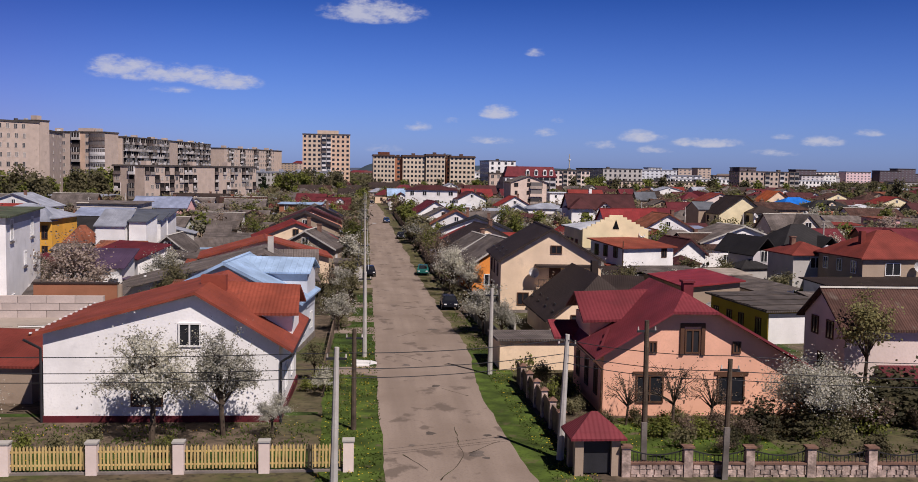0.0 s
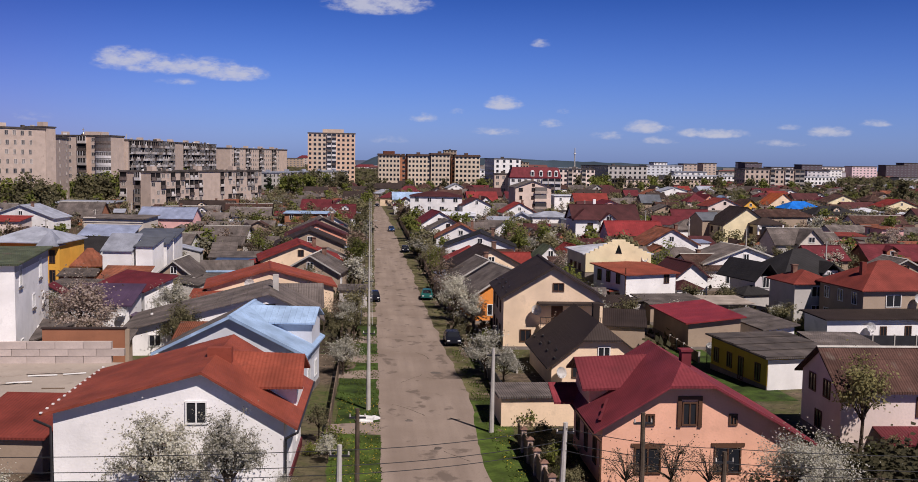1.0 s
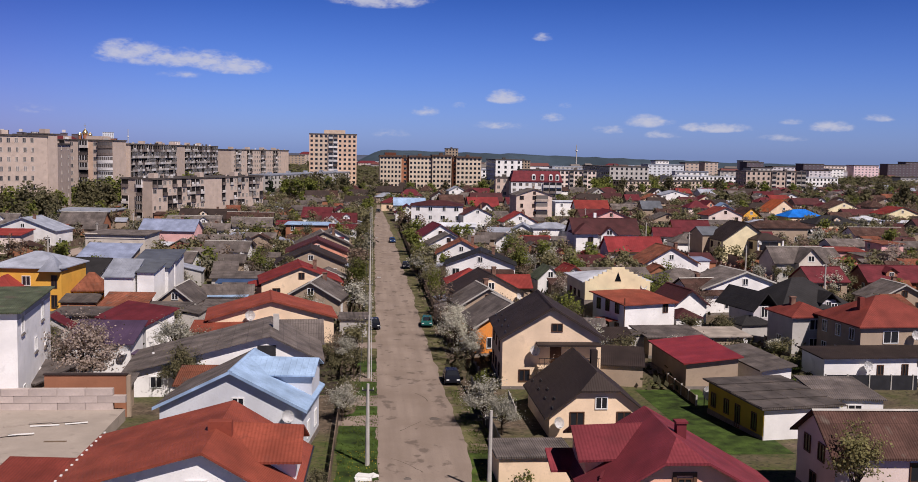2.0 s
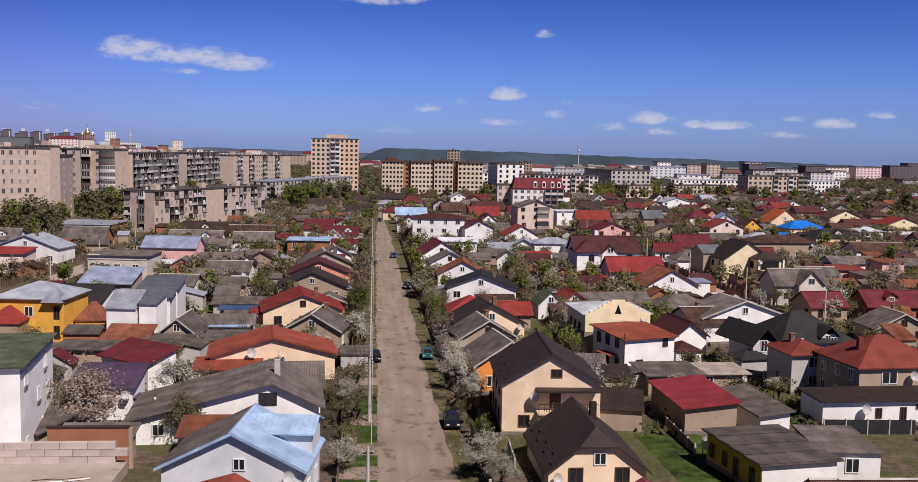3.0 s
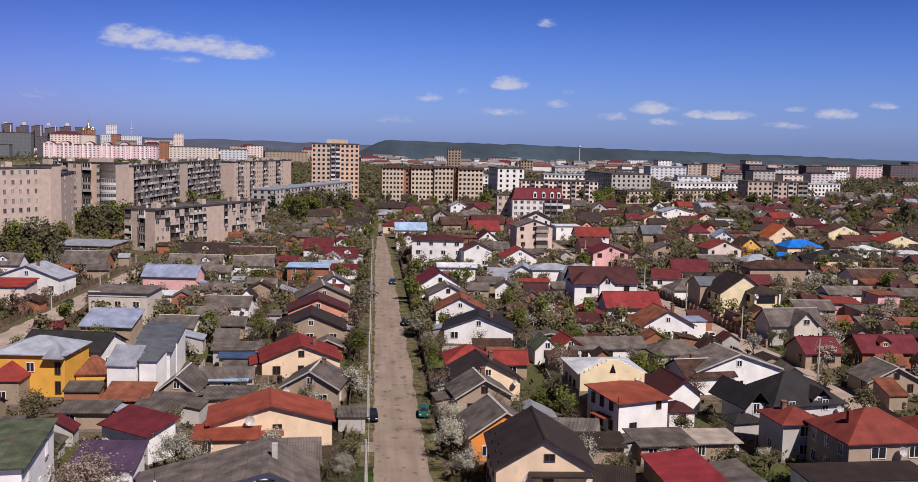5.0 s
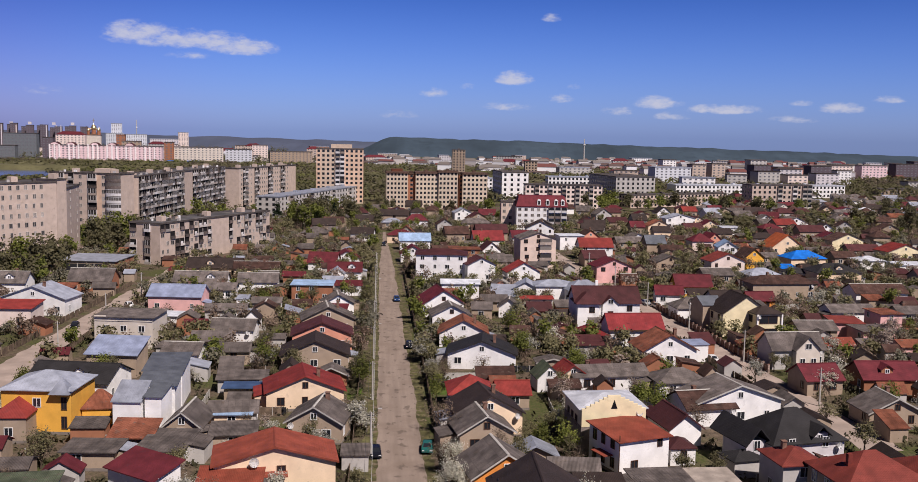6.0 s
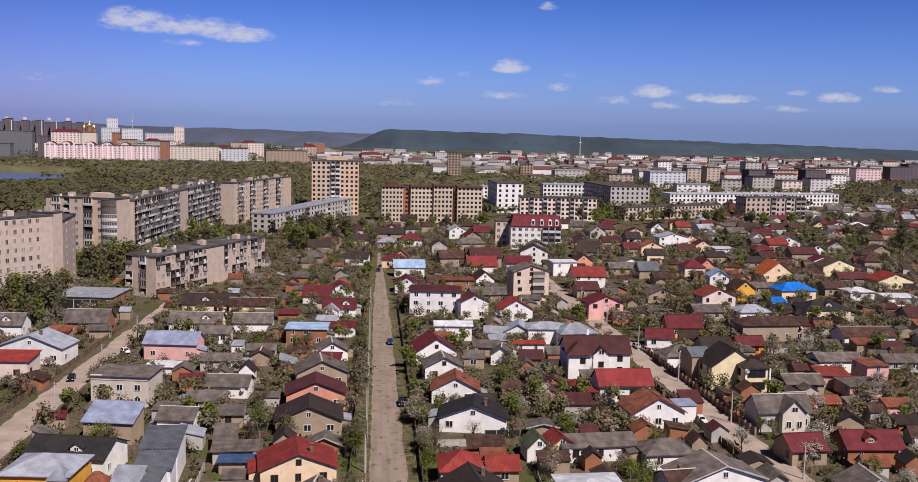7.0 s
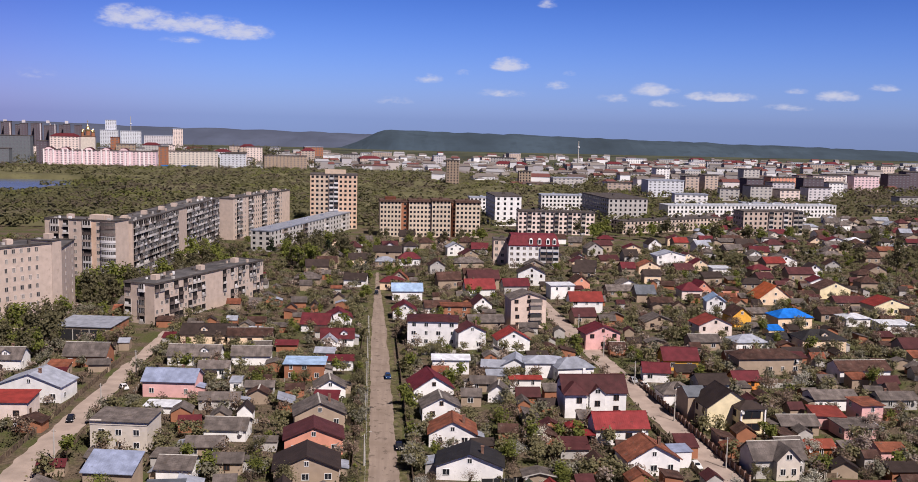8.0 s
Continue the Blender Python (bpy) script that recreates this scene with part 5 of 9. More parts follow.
def far_town(count, seed):
    """The low houses of the far town: plain walls and pitched roofs, too small to tell apart."""
    r = random.Random(seed)
    rows = {"wall": ([], []), "roof": ([], [])}
    for i in range(count):
        y = 1080 + 1500 * r.random()
        x = y * r.uniform(-0.3, 0.62)
        if x < 0.05 * y and y < 1420:
            continue
        w, d, h, a, z = r.uniform(8, 26), r.uniform(8, 13), r.choice((4, 5, 6, 7, 9, 12)), r.uniform(-0.4, 0.5), ground_z(y)
        c, s = math.cos(a), math.sin(a)
        def put(key, pts, faces):
            v, f = rows[key]
            k = len(v)
            v.extend((x + px * c - py * s, y + px * s + py * c, z + pz) for px, py, pz in pts)
            f.extend([k + j for j in q] for q in faces)
        put("wall", [(sx * w / 2, sy * d / 2, zz) for zz in (-6, h) for sx, sy in ((-1, -1), (1, -1), (1, 1), (-1, 1))], ((0, 1, 5, 4), (1, 2, 6, 5), (2, 3, 7, 6), (3, 0, 4, 7)))
        e = 0.5
        put("roof", [(-w / 2 - e, -d / 2 - e, h), (w / 2 + e, -d / 2 - e, h), (w / 2 + e, d / 2 + e, h), (-w / 2 - e, d / 2 + e, h), (-w / 2 + 1, 0, h + d * 0.28), (w / 2 - 1, 0, h + d * 0.28)], ((0, 1, 5, 4), (1, 2, 5), (2, 3, 4, 5), (3, 0, 4)))
    for key, words in (("wall", "pale walls of the far town's low houses"), ("roof", "red and grey roofs of the far town's low houses")):
        me = bpy.data.meshes.new("far_town_" + key)
        me.from_pydata(rows[key][0], [], rows[key][1])
        me.materials.append(MATS["town_" + key])
        tagged(new("far_town_" + key, me), words, "town", kind="stuff")


def island_mat(name, stops):
    """Each house of the far town takes one of a few colours."""
    m = bpy.data.materials.new(name)
    m.use_nodes = True
    nodes, links = m.node_tree.nodes, m.node_tree.links
    geo, ramp = nodes.new("ShaderNodeNewGeometry"), nodes.new("ShaderNodeValToRGB")
    ramp.color_ramp.interpolation = "CONSTANT"
    while len(ramp.color_ramp.elements) < len(stops):
        ramp.color_ramp.elements.new(0.5)
    for i, c in enumerate(stops):
        ramp.color_ramp.elements[i].position = i / len(stops)
        ramp.color_ramp.elements[i].color = (*c, 1)
    links.new(geo.outputs["Random Per Island"], ramp.inputs[0])
    links.new(ramp.outputs[0], nodes["Principled BSDF"].inputs["Base Color"])
    nodes["Principled BSDF"].inputs["Roughness"].default_value = 0.9
    MATS[name] = m


# wall greys are cooled to carry the haze of the distance
island_mat("town_wall", [(0.68, 0.68, 0.70), (0.46, 0.42, 0.40), (0.60, 0.57, 0.57), (0.30, 0.28, 0.28), (0.74, 0.74, 0.76), (0.42, 0.40, 0.42)])
island_mat("town_roof", [(0.14, 0.12, 0.11), (0.13, 0.045, 0.04), (0.2, 0.18, 0.17), (0.09, 0.06, 0.055), (0.3, 0.3, 0.32), (0.16, 0.14, 0.13)])
far_town(760, 9)


def mast(x, y, h, label):
    ob = empty("mast", pose(x, y, ground_z(y)))
    tagged(ob, label, "mast")
    bm = bmesh.new()
    bmesh.ops.create_cone(bm, cap_ends=True, segments=8, radius1=1.6, radius2=0.7, depth=h, matrix=Matrix.Translation((0, 0, h / 2)))
    part("shaft", bm, "concrete_pole", ob)
    bm = bmesh.new()
    bmesh.ops.create_cone(bm, cap_ends=True, segments=8, radius1=2.2, radius2=2.2, depth=2, matrix=Matrix.Translation((0, 0, h * 0.8)))
    part("platform", bm, "frame_white", ob)


mast(352, 1700, 50, "slender white transmission mast above the town")
mast(-555, 2300, 82, "thin red and white mast above the town")

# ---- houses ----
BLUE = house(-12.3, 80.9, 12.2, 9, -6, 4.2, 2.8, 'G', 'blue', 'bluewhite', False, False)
house(-16.6, 92.0, 6.4, 4.6, 0, 2.9, 0.9, 'S', 'rust', 'cream', False)
ARCH = house(-14.9, 129.3, 16.6, 9, 7, 4, 2.2, 'G', 'orange', 'cream', False, False)
house(-19.8, 123.2, 8.5, 5, 2, 2.8, 0.6, 'S', 'orange', 'cream')
house(-10.1, 148.9, 9.3, 9, -9, 3.6, 2.4, 'G', 'slate', 'tan')
house(-14.0, 167.7, 13.9, 10, 8, 3.6, 2.6, 'G', 'red', 'cream')
house(-13.8, 195.3, 14.0, 10, 3, 3.6, 2.8, 'G', 'dark', 'tan')
house(-13.5, 212.7, 13.6, 9, 4, 4, 2.6, 'G', 'plum', 'salmon')
house(-13.4, 231.2, 12.8, 9, 7, 3.8, 2.8, 'G', 'slate', 'tan')
house(-12.0, 256.7, 8.9, 8, 6, 3, 2.2, 'G', 'slate', 'white')
house(-10.1, 285.3, 8.5, 7, 0, 3.2, 1, 'X', 'maroon', 'white')
house(-19.6, 274.5, 12.0, 9, -2, 5, 0.2, 'F', 'blue', 'brick')
AMBER = house(-52.9, 155.6, 11.6, 10.6, -5, 7.0, 2.0, 'P', 'steel', 'amber', False, False)
house(-53.4, 173.0, 15.2, 11, -10, 4.0, 2.2, 'X', 'black', 'white')
house(-45.2, 156.2, 5.4, 4.6, 5, 3.1, 2.6, 'P', 'rust', 'amber', False, False)
house(-38.6, 149.0, 4.7, 4.8, -6, 6.2, 2.2, 'S', 'steel', 'white', False, False)
house(-34.7, 149.6, 3.0, 5.6, -6, 6.9, 0.9, 'S', 'darksteel', 'white', False, False)
house(-36.1, 157.4, 6.4, 7.2, 3, 6.8, 0.7, 'S', 'darksteel', 'white', False, False)
house(-36.6, 142.6, 6.8, 5.4, -4, 2.7, 1.5, 'S', 'rust', 'tan', False, False)
house(-37.4, 169.4, 7.0, 11.0, 3, 6.8, 0.7, 'S', 'darksteel', 'white', False, False)
house(-30.2, 149.7, 6.5, 9, -4, 2.8, 2.2, 'G', 'slate', 'tan')
house(-30.6, 122.6, 9.6, 5.2, -38, 4.0, 1.5, 'S', 'maroon', 'white', False)
house(-40.7, 136.3, 8.0, 6, -3, 2.8, 0.2, 'F', 'slate', 'tan')
house(-31.0, 138.5, 7.1, 10, -5, 2.8, 0.3, 'F', 'slate', 'tan')
house(-30.4, 108.0, 7.4, 5.6, -3, 4.0, 1.6, 'S', 'purple', 'white')
LAV = house(-39.0, 95.0, 11.5, 15.6, 7, 9.9, 0.2, 'S', 'moss', 'white', False, False)
house(-55.9, 150.0, 5.6, 8, 0, 4, 2, 'P', 'red', 'tan')
house(-34.6, 97.2, 6.6, 5.6, -28, 2.3, 0.9, 'S', 'slate', 'tan', False)
house(-22.6, 144.9, 7.3, 7, 4, 2.6, 0.2, 'F', 'slate', 'tan')
house(-24.0, 154.6, 6.5, 5, 0, 2.6, 0.5, 'S', 'blue', 'cream')
BRICK_WALL = empty("brick_wall", pose(-27.4, 89.7, ground_z(89.7)))
tagged(BRICK_WALL, "weathered red brick yard wall with a dark coping", "wall")
part("wall", boxed(-3.6, 3.6, -0.15, 0.15, -0.4, 3.85), "wall_brick", BRICK_WALL)
part("coping", boxed(-3.7, 3.7, -0.24, 0.24, 3.85, 3.97), "roof_dark", BRICK_WALL)
part("pier", boxed(3.6, 3.95, -0.2, 0.2, -0.4, 3.8), "wall_tan", BRICK_WALL)
house(-27.4, 92.6, 7.2, 4.0, 0, 2.4, 0.6, 'S', 'slate', 'tan', False, False)
house(-51.2, 189.6, 10.5, 7, -8, 4.4, 2.4, 'S', 'lilac', 'tan', False, False)
GREYBOX = house(-55.2, 216.4, 13.6, 10, -7, 6.8, 0.3, 'F', 'slate', 'stone', False, False)
house(-53.3, 258.2, 14.5, 9, -6, 4.5, 2.4, 'X', 'lilac', 'pink')
house(-52.6, 241.6, 8.4, 5, -7, 2, 0.4, 'F', 'ltsteel', 'white')
house(-53.2, 291.2, 16.0, 8, -3, 3.2, 2.5, 'X', 'slate', 'white')
house(-45.2, 275.7, 9.2, 6, 0, 3.2, 1.5, 'X', 'slate', 'white')
house(-36.7, 291.3, 12.2, 7, 0, 3.2, 2.2, 'X', 'slate', 'white')
house(-53.9, 320.1, 17.9, 10, -2, 3.5, 2.5, 'X', 'dark', 'cream')
house(-40.4, 317.7, 14.9, 8, 1, 3.5, 1.8, 'X', 'brown', 'cream')
house(-84.0, 290.0, 13.1, 9, -3, 3.5, 3, 'X', 'slate', 'brick')
house(-104.7, 285.4, 9.4, 8, -3, 3.5, 2.6, 'X', 'slate', 'white')
house(-86.8, 254.3, 17.5, 10, -9, 4.5, 3, 'G', 'steel', 'white')
house(-87.6, 238.6, 10.8, 9, -2, 4.5, 0.8, 'S', 'red', 'pinkw')
house(-39.0, 245.0, 10.8, 6, -0, 3, 1.2, 'X', 'slate', 'greyw')
house(-37.1, 261.3, 3.4, 6, 0, 3, 0.2, 'F', 'steel', 'white')
house(-30.4, 257.5, 8.1, 6, 0, 2.8, 1, 'X', 'slate', 'greyw')
house(-33.6, 221.8, 10.4, 8, -5, 3, 1.8, 'X', 'slate', 'white')
house(-36.5, 209.2, 8.7, 6, -0, 3, 1.5, 'X', 'slate', 'tan')
house(-30.3, 199.1, 7.1, 6, -0, 3, 1.2, 'X', 'slate', 'tan')
house(-43.7, 202.9, 5.6, 6, -3, 2.8, 0.2, 'F', 'slate', 'greyw')
house(-39.5, 194.6, 8.0, 8, -6, 3.6, 1.6, 'X', 'slate', 'white')
house(-31.2, 234.4, 4.2, 5, -0, 2.8, 1.8, 'G', 'dark', 'white')
house(-24.2, 155.8, 8.2, 6, 4, 2.8, 1.2, 'X', 'slate', 'greyw')
house(-25.7, 176.9, 9.4, 5, 3, 2.6, 0.6, 'S', 'slate', 'greyw')
house(-24.6, 171.1, 7.6, 4, 0, 2.4, 0.2, 'F', 'bluedark', 'tan')
house(-20.2, 339.0, 10.5, 9, -8, 3, 3, 'X', 'maroon', 'white')
house(-13.1, 350.2, 10.0, 9, 6, 3, 2.5, 'G', 'maroon', 'white')
house(-12.2, 316.4, 11.3, 8, 1, 3, 2.5, 'X', 'maroon', 'white')
house(-14.6, 309.9, 5.4, 5, 0, 2.8, 2, 'G', 'steel', 'white')
house(-29.9, 435.6, 11.9, 9, -5, 3, 2.5, 'P', 'slate', 'tan')
house(-35.5, 301.2, 7.6, 6, 0, 3, 1.6, 'X', 'slate', 'tan')
HANGAR = house(-93.8, 328.3, 19.6, 17, -7, 4.6, 0.3, 'F', 'steel', 'tan', False, False)
house(-4.2, 134.7, 4.2, 5, -0, 2.5, 0.2, 'F', 'slate', 'greyw', False, False)
house(25.4, 104.6, 5.6, 6.4, -14, 2.4, 0.9, 'S', 'dark', 'tan', False, False)
HALF = house(17.8, 87.2, 9.5, 12.4, 0, 2.27, 3.4, 'K', 'dark', 'cream', False, False)
CREAM = house(17.3, 106.3, 11.3, 13, -2, 5.85, 3.1, 'G', 'dark', 'cream', False, False)
house(14.8, 123.4, 9.9, 9, 9, 4, 2.8, 'G', 'slate', 'orange')
house(15.8, 151.4, 11.3, 9, 8, 4.2, 2.8, 'G', 'dark', 'cream')
house(14.5, 143.2, 9.1, 8, 8, 3.6, 2.4, 'G', 'slate', 'tan')
house(14.7, 165.2, 8.2, 9, 0, 3.4, 2.4, 'P', 'red', 'white')
house(22.2, 166.1, 6.3, 7, 0, 3, 1.6, 'X', 'red', 'tan')
STEP = house(33.6, 144.7, 10.7, 10.7, 3, 7.0, 1.1, 'P', 'ltsteel', 'butter', False, False)
TERRA = house(35.0, 134.6, 9.2, 8.8, 20, 5.1, 0.8, 'M', 'orange', 'white', False, False)
house(45.0, 145.4, 6.1, 9, 8, 3.6, 2, 'G', 'plum', 'white')
house(42.8, 136.4, 4.3, 5, 5, 2.6, 1, 'P', 'plum', 'white')
house(54.1, 173.9, 10.2, 8, 5, 3, 2, 'P', 'slate', 'white')
house(52.6, 155.7, 9.4, 9, 9, 3.6, 2, 'X', 'brown', 'white')
house(57.9, 157.4, 15.9, 9, 9, 4.4, 2.6, 'G', 'slate', 'white')
BLACK = house(59.2, 135.4, 12.6, 10.6, 12, 4.5, 3.8, 'P', 'black', 'lavender', False, False)
house(50.4, 130.6, 5.4, 4.6, 12, 2.6, 1.0, 'P', 'black', 'greyw', False)
REDHIP = house(60.4, 114.2, 12.0, 10.4, 5, 5.5, 3.0, 'P', 'red2', 'tan', False, False)
house(53.8, 122.0, 6.6, 7.4, 5, 5.2, 1.4, 'P', 'red2', 'greyw')
house(69.4, 117.8, 6.4, 8, 4, 4.8, 1.5, 'P', 'red2', 'greyw')
LOW = house(55.3, 105.7, 15.7, 6, 3, 3, 0.2, 'F', 'dark', 'white', False, False)
YELLOW = house(34.8, 85.5, 8.3, 10.6, 9, 3, 0.3, 'F', 'slate', 'yellow', False, False)
house(41.9, 87.0, 5.8, 8, -5, 3, 0.3, 'F', 'slate', 'white')
house(34.3, 106.2, 13.0, 6.6, -89, 3.0, 0.7, 'S', 'red3', 'tan', False)
house(40.4, 104.2, 12.4, 4.2, -86, 2.6, 0.5, 'S', 'slate', 'white', False)
house(35.8, 120.7, 8.0, 7, 4, 2.8, 0.3, 'F', 'slate', 'tan')
house(42.4, 121.9, 7.7, 6, 2, 2.6, 0.2, 'F', 'concrete', 'tan')
house(41.7, 178.5, 15.2, 8, 6, 3.2, 1.4, 'X', 'slate', 'white')
house(34.5, 177.7, 7.1, 6, 9, 3, 2.2, 'G', 'red', 'cream')
house(30.3, 177.8, 5.2, 6, 5, 2.8, 2.2, 'G', 'moss', 'white')
house(14.9, 255.3, 11.7, 11, 8, 3.6, 3.4, 'G', 'maroon', 'white')
house(16.3, 237.2, 10.3, 8, 3, 3.6, 2.4, 'G', 'slate', 'white')
house(17.9, 217.5, 11.6, 9, -3, 3.4, 2.8, 'G', 'rust', 'white')
house(20.1, 196.6, 14.6, 9, -7, 3.4, 2.6, 'G', 'black', 'white')
house(22.3, 281.9, 11.6, 8, -2, 4.5, 0.8, 'X', 'ltsteel', 'white')
house(19.2, 319.4, 17.4, 12, -4, 8.4, 1.4, 'P', 'plum', 'white')
house(30.9, 313.2, 10.1, 8, 9, 6, 2.2, 'G', 'plum', 'white')
house(44.5, 311.3, 11.6, 8, 6, 4, 3, 'G', 'red', 'white')
FOUR = house(54.4, 347.1, 14.0, 10, 7, 11, 2.2, 'G', 'slate', 'sand')
house(49.3, 278.3, 12.3, 9, -1, 4.5, 1.4, 'P', 'steel', 'white')
house(41.5, 280.3, 8.2, 9, -9, 3.5, 2, 'G', 'steel', 'white')
house(42.1, 264.7, 9.6, 3, 0, 2.6, 0.5, 'S', 'red', 'white')
house(57.1, 274.6, 11.8, 9, 9, 4, 2.4, 'P', 'steel', 'white')
house(25.2, 247.6, 5.7, 5, -4, 3, 1.5, 'X', 'slate', 'tan')
house(32.9, 251.7, 6.2, 6, -9, 3, 2, 'G', 'slate', 'white')
house(29.8, 261.3, 7.7, 5, -3, 2.8, 1.4, 'X', 'slate', 'tan')
house(34.8, 279.8, 7.3, 6, -9, 2.8, 1.4, 'X', 'steel', 'tan')
PLUM = house(55.9, 242.6, 17.2, 10, 0, 6.2, 3.4, 'X', 'plum', 'white', False)
RED3 = house(57.1, 218.6, 13.3, 8.6, 2, 4.2, 2.8, 'X', 'red3', 'white', False, False)
house(47.7, 222.4, 4.8, 4, 4, 2.4, 1.2, 'P', 'red3', 'tan')
house(58.6, 198.7, 12.5, 9, 6, 3.8, 3.2, 'G', 'rust', 'white')
house(66.4, 201.4, 4.8, 4.6, 6, 3.8, 0.3, 'F', 'lilac', 'white', False)
house(92.9, 287.3, 11.5, 9, -3, 3.5, 3, 'X', 'maroon', 'amber')
house(81.7, 273.1, 8.4, 8, -9, 3.2, 2, 'X', 'maroon', 'white')
house(80.7, 250.1, 10.0, 8, 3, 3.2, 2.4, 'P', 'slate', 'white')
house(91.2, 253.7, 9.2, 8, 4, 5, 2, 'X', 'dark', 'greyw')
VILLA = house(86.5, 230.4, 12.9, 10, 5, 6, 4, 'G', 'dark', 'butter', False, False)
VBAY = house(91.0, 225.4, 7.6, 6.5, 5, 6.2, 1.5, 'P', 'dark', 'butter', False, False)
house(80.6, 236.5, 5.6, 8, 5, 6.6, 1.6, 'X', 'darksteel', 'tan')
house(105.0, 264.5, 8.5, 6, 4, 3, 2, 'X', 'maroon', 'orange')
house(118.5, 283.3, 21.2, 10, 4, 5, 2, 'P', 'brown', 'tan')
house(125.0, 233.3, 6.8, 8, 5, 5, 0.2, 'F', 'rust', 'pink')
house(113.0, 229.7, 7.9, 9, -9, 3.5, 0.3, 'F', 'red2', 'pink')
house(116.4, 221.6, 9.8, 8, 4, 3, 0.3, 'F', 'slate', 'pink')
CROSS = house(85.4, 196.4, 12.3, 8, 4, 4.4, 2.8, 'X', 'slate', 'greyw', False, False)
house(100.5, 207.5, 7.4, 5, 3, 2.6, 1.2, 'X', 'orange', 'rust')
house(81.4, 175.6, 8.1, 8, 6, 3.2, 2.2, 'X', 'maroon', 'tan')
house(95.3, 176.7, 11.9, 9, -2, 3.2, 2.4, 'X', 'maroon', 'brick')
house(84.2, 154.4, 10.3, 8, 0, 3, 2.4, 'G', 'slate', 'tan')
house(148.8, 312.5, 16.4, 11, 3, 4.4, 2.6, 'P', 'black', 'cream')
house(155.0, 350.0, 14.8, 10, 7, 4.3, 2.6, 'P', 'skyblue', 'cream')
house(142.6, 334.5, 6.0, 6, 1, 2.4, 1, 'S', 'skyblue', 'cream', False)
house(139.0, 318.5, 9.2, 8, 1, 3.2, 1.5, 'P', 'black', 'white')
house(167.4, 398.6, 15.6, 12, 3, 3, 5.4, 'G', 'terra', 'cream')
house(121.4, 245.1, 12.9, 8, 2, 3.4, 1.5, 'X', 'slate', 'white')
house(143.6, 273.5, 16.6, 9, 2, 4, 2, 'X', 'brown', 'white')
house(116.9, 327.6, 13.2, 9, 7, 6, 2.6, 'G', 'red2', 'pinkw')
house(74.4, 314.9, 12.8, 9, 7, 5.5, 2.4, 'G', 'maroon', 'pink')
house(82.6, 376.6, 13.7, 9, 1, 5, 3, 'X', 'red', 'white')
house(78.4, 406.2, 11.2, 8, 7, 6, 0.2, 'F', 'ltsteel', 'white')
house(71.2, 440.4, 13.3, 9, -4, 6, 3, 'G', 'dark', 'white')
house(44.2, 411.8, 13.4, 9, 6, 3.5, 3.5, 'X', 'red3', 'white')
house(47.5, 428.7, 14.5, 9, 6, 5, 3.2, 'X', 'plum', 'tan')
house(13.1, 400.1, 13.2, 8, 1, 4.2, 2.6, 'X', 'blue', 'white')
house(10.7, 436.7, 7.9, 7, -3, 3.5, 3, 'G', 'rust', 'tan')
house(4.8, 491.4, 11.0, 8, 2, 3.0, 2, 'P', 'steel', 'tan')
house(6.4, 515.2, 15.6, 8, -4, 5, 2.5, 'X', 'dark', 'tan')
house(10.9, 361.9, 9.6, 9, 1, 3.4, 2.8, 'G', 'maroon', 'white')
house(23.6, 369.7, 10.6, 8, 6, 3.2, 2, 'X', 'brown', 'white')
house(30.3, 362.0, 11.9, 8, 1, 5, 0.2, 'F', 'rust', 'brick')
house(41.2, 375.3, 8.1, 8, 8, 3.4, 3, 'G', 'plum', 'white')
house(39.2, 343.0, 13.4, 8, 6, 3.2, 2, 'X', 'slate', 'tan')
house(46.3, 488.2, 16.1, 9, 8, 3.4, 2.4, 'P', 'slate', 'tan')
house(47.6, 452.8, 13.9, 8, 2, 3.4, 2, 'X', 'brown', 'tan')
house(43.5, 534.9, 10.3, 7, 9, 5, 2.4, 'G', 'steel', 'white')
house(135.4, 474.9, 12.4, 8, 5, 4.5, 2.6, 'G', 'rust', 'cream')
house(156.5, 510.2, 17.5, 9, 9, 5.4, 2.2, 'G', 'steel', 'white')
house(185.0, 582.1, 9.5, 9, 3, 4, 2.4, 'X', 'red', 'tan')
house(169.2, 518.8, 9.7, 7, 9, 3.4, 2.2, 'G', 'plum', 'cream')
house(173.0, 476.9, 10.3, 8, 2, 3.6, 0.4, 'F', 'ltsteel', 'white')
house(135.4, 408.4, 10.0, 9, 1, 4, 3, 'P', 'maroon', 'pinkw')
house(142.1, 414.5, 7.9, 9, 9, 4, 3, 'G', 'maroon', 'salmon')
house(153.8, 414.7, 10.8, 7, 1, 3.4, 0.3, 'F', 'brown', 'salmon')
house(135.3, 376.2, 8.3, 9, -9, 5.4, 2.4, 'G', 'blue', 'white')
house(135.6, 352.0, 8.5, 9, 7, 4.4, 3, 'G', 'brown', 'amber')
house(206.3, 376.0, 17.0, 10, 8, 4.4, 2.8, 'G', 'red', 'butter')
house(181.9, 354.0, 10.8, 9, 5, 3.2, 1.4, 'P', 'ltsteel', 'white')
house(191.8, 342.8, 12.6, 9, 1, 3.2, 0.3, 'F', 'ltsteel', 'white')
house(201.3, 413.8, 16.3, 9, 8, 4.6, 3, 'G', 'brown', 'butter')
house(208.8, 497.5, 12.1, 9, 9, 4, 2.6, 'X', 'red', 'tan')
house(216.0, 501.8, 14.5, 9, 9, 4.4, 3, 'G', 'slate', 'white')
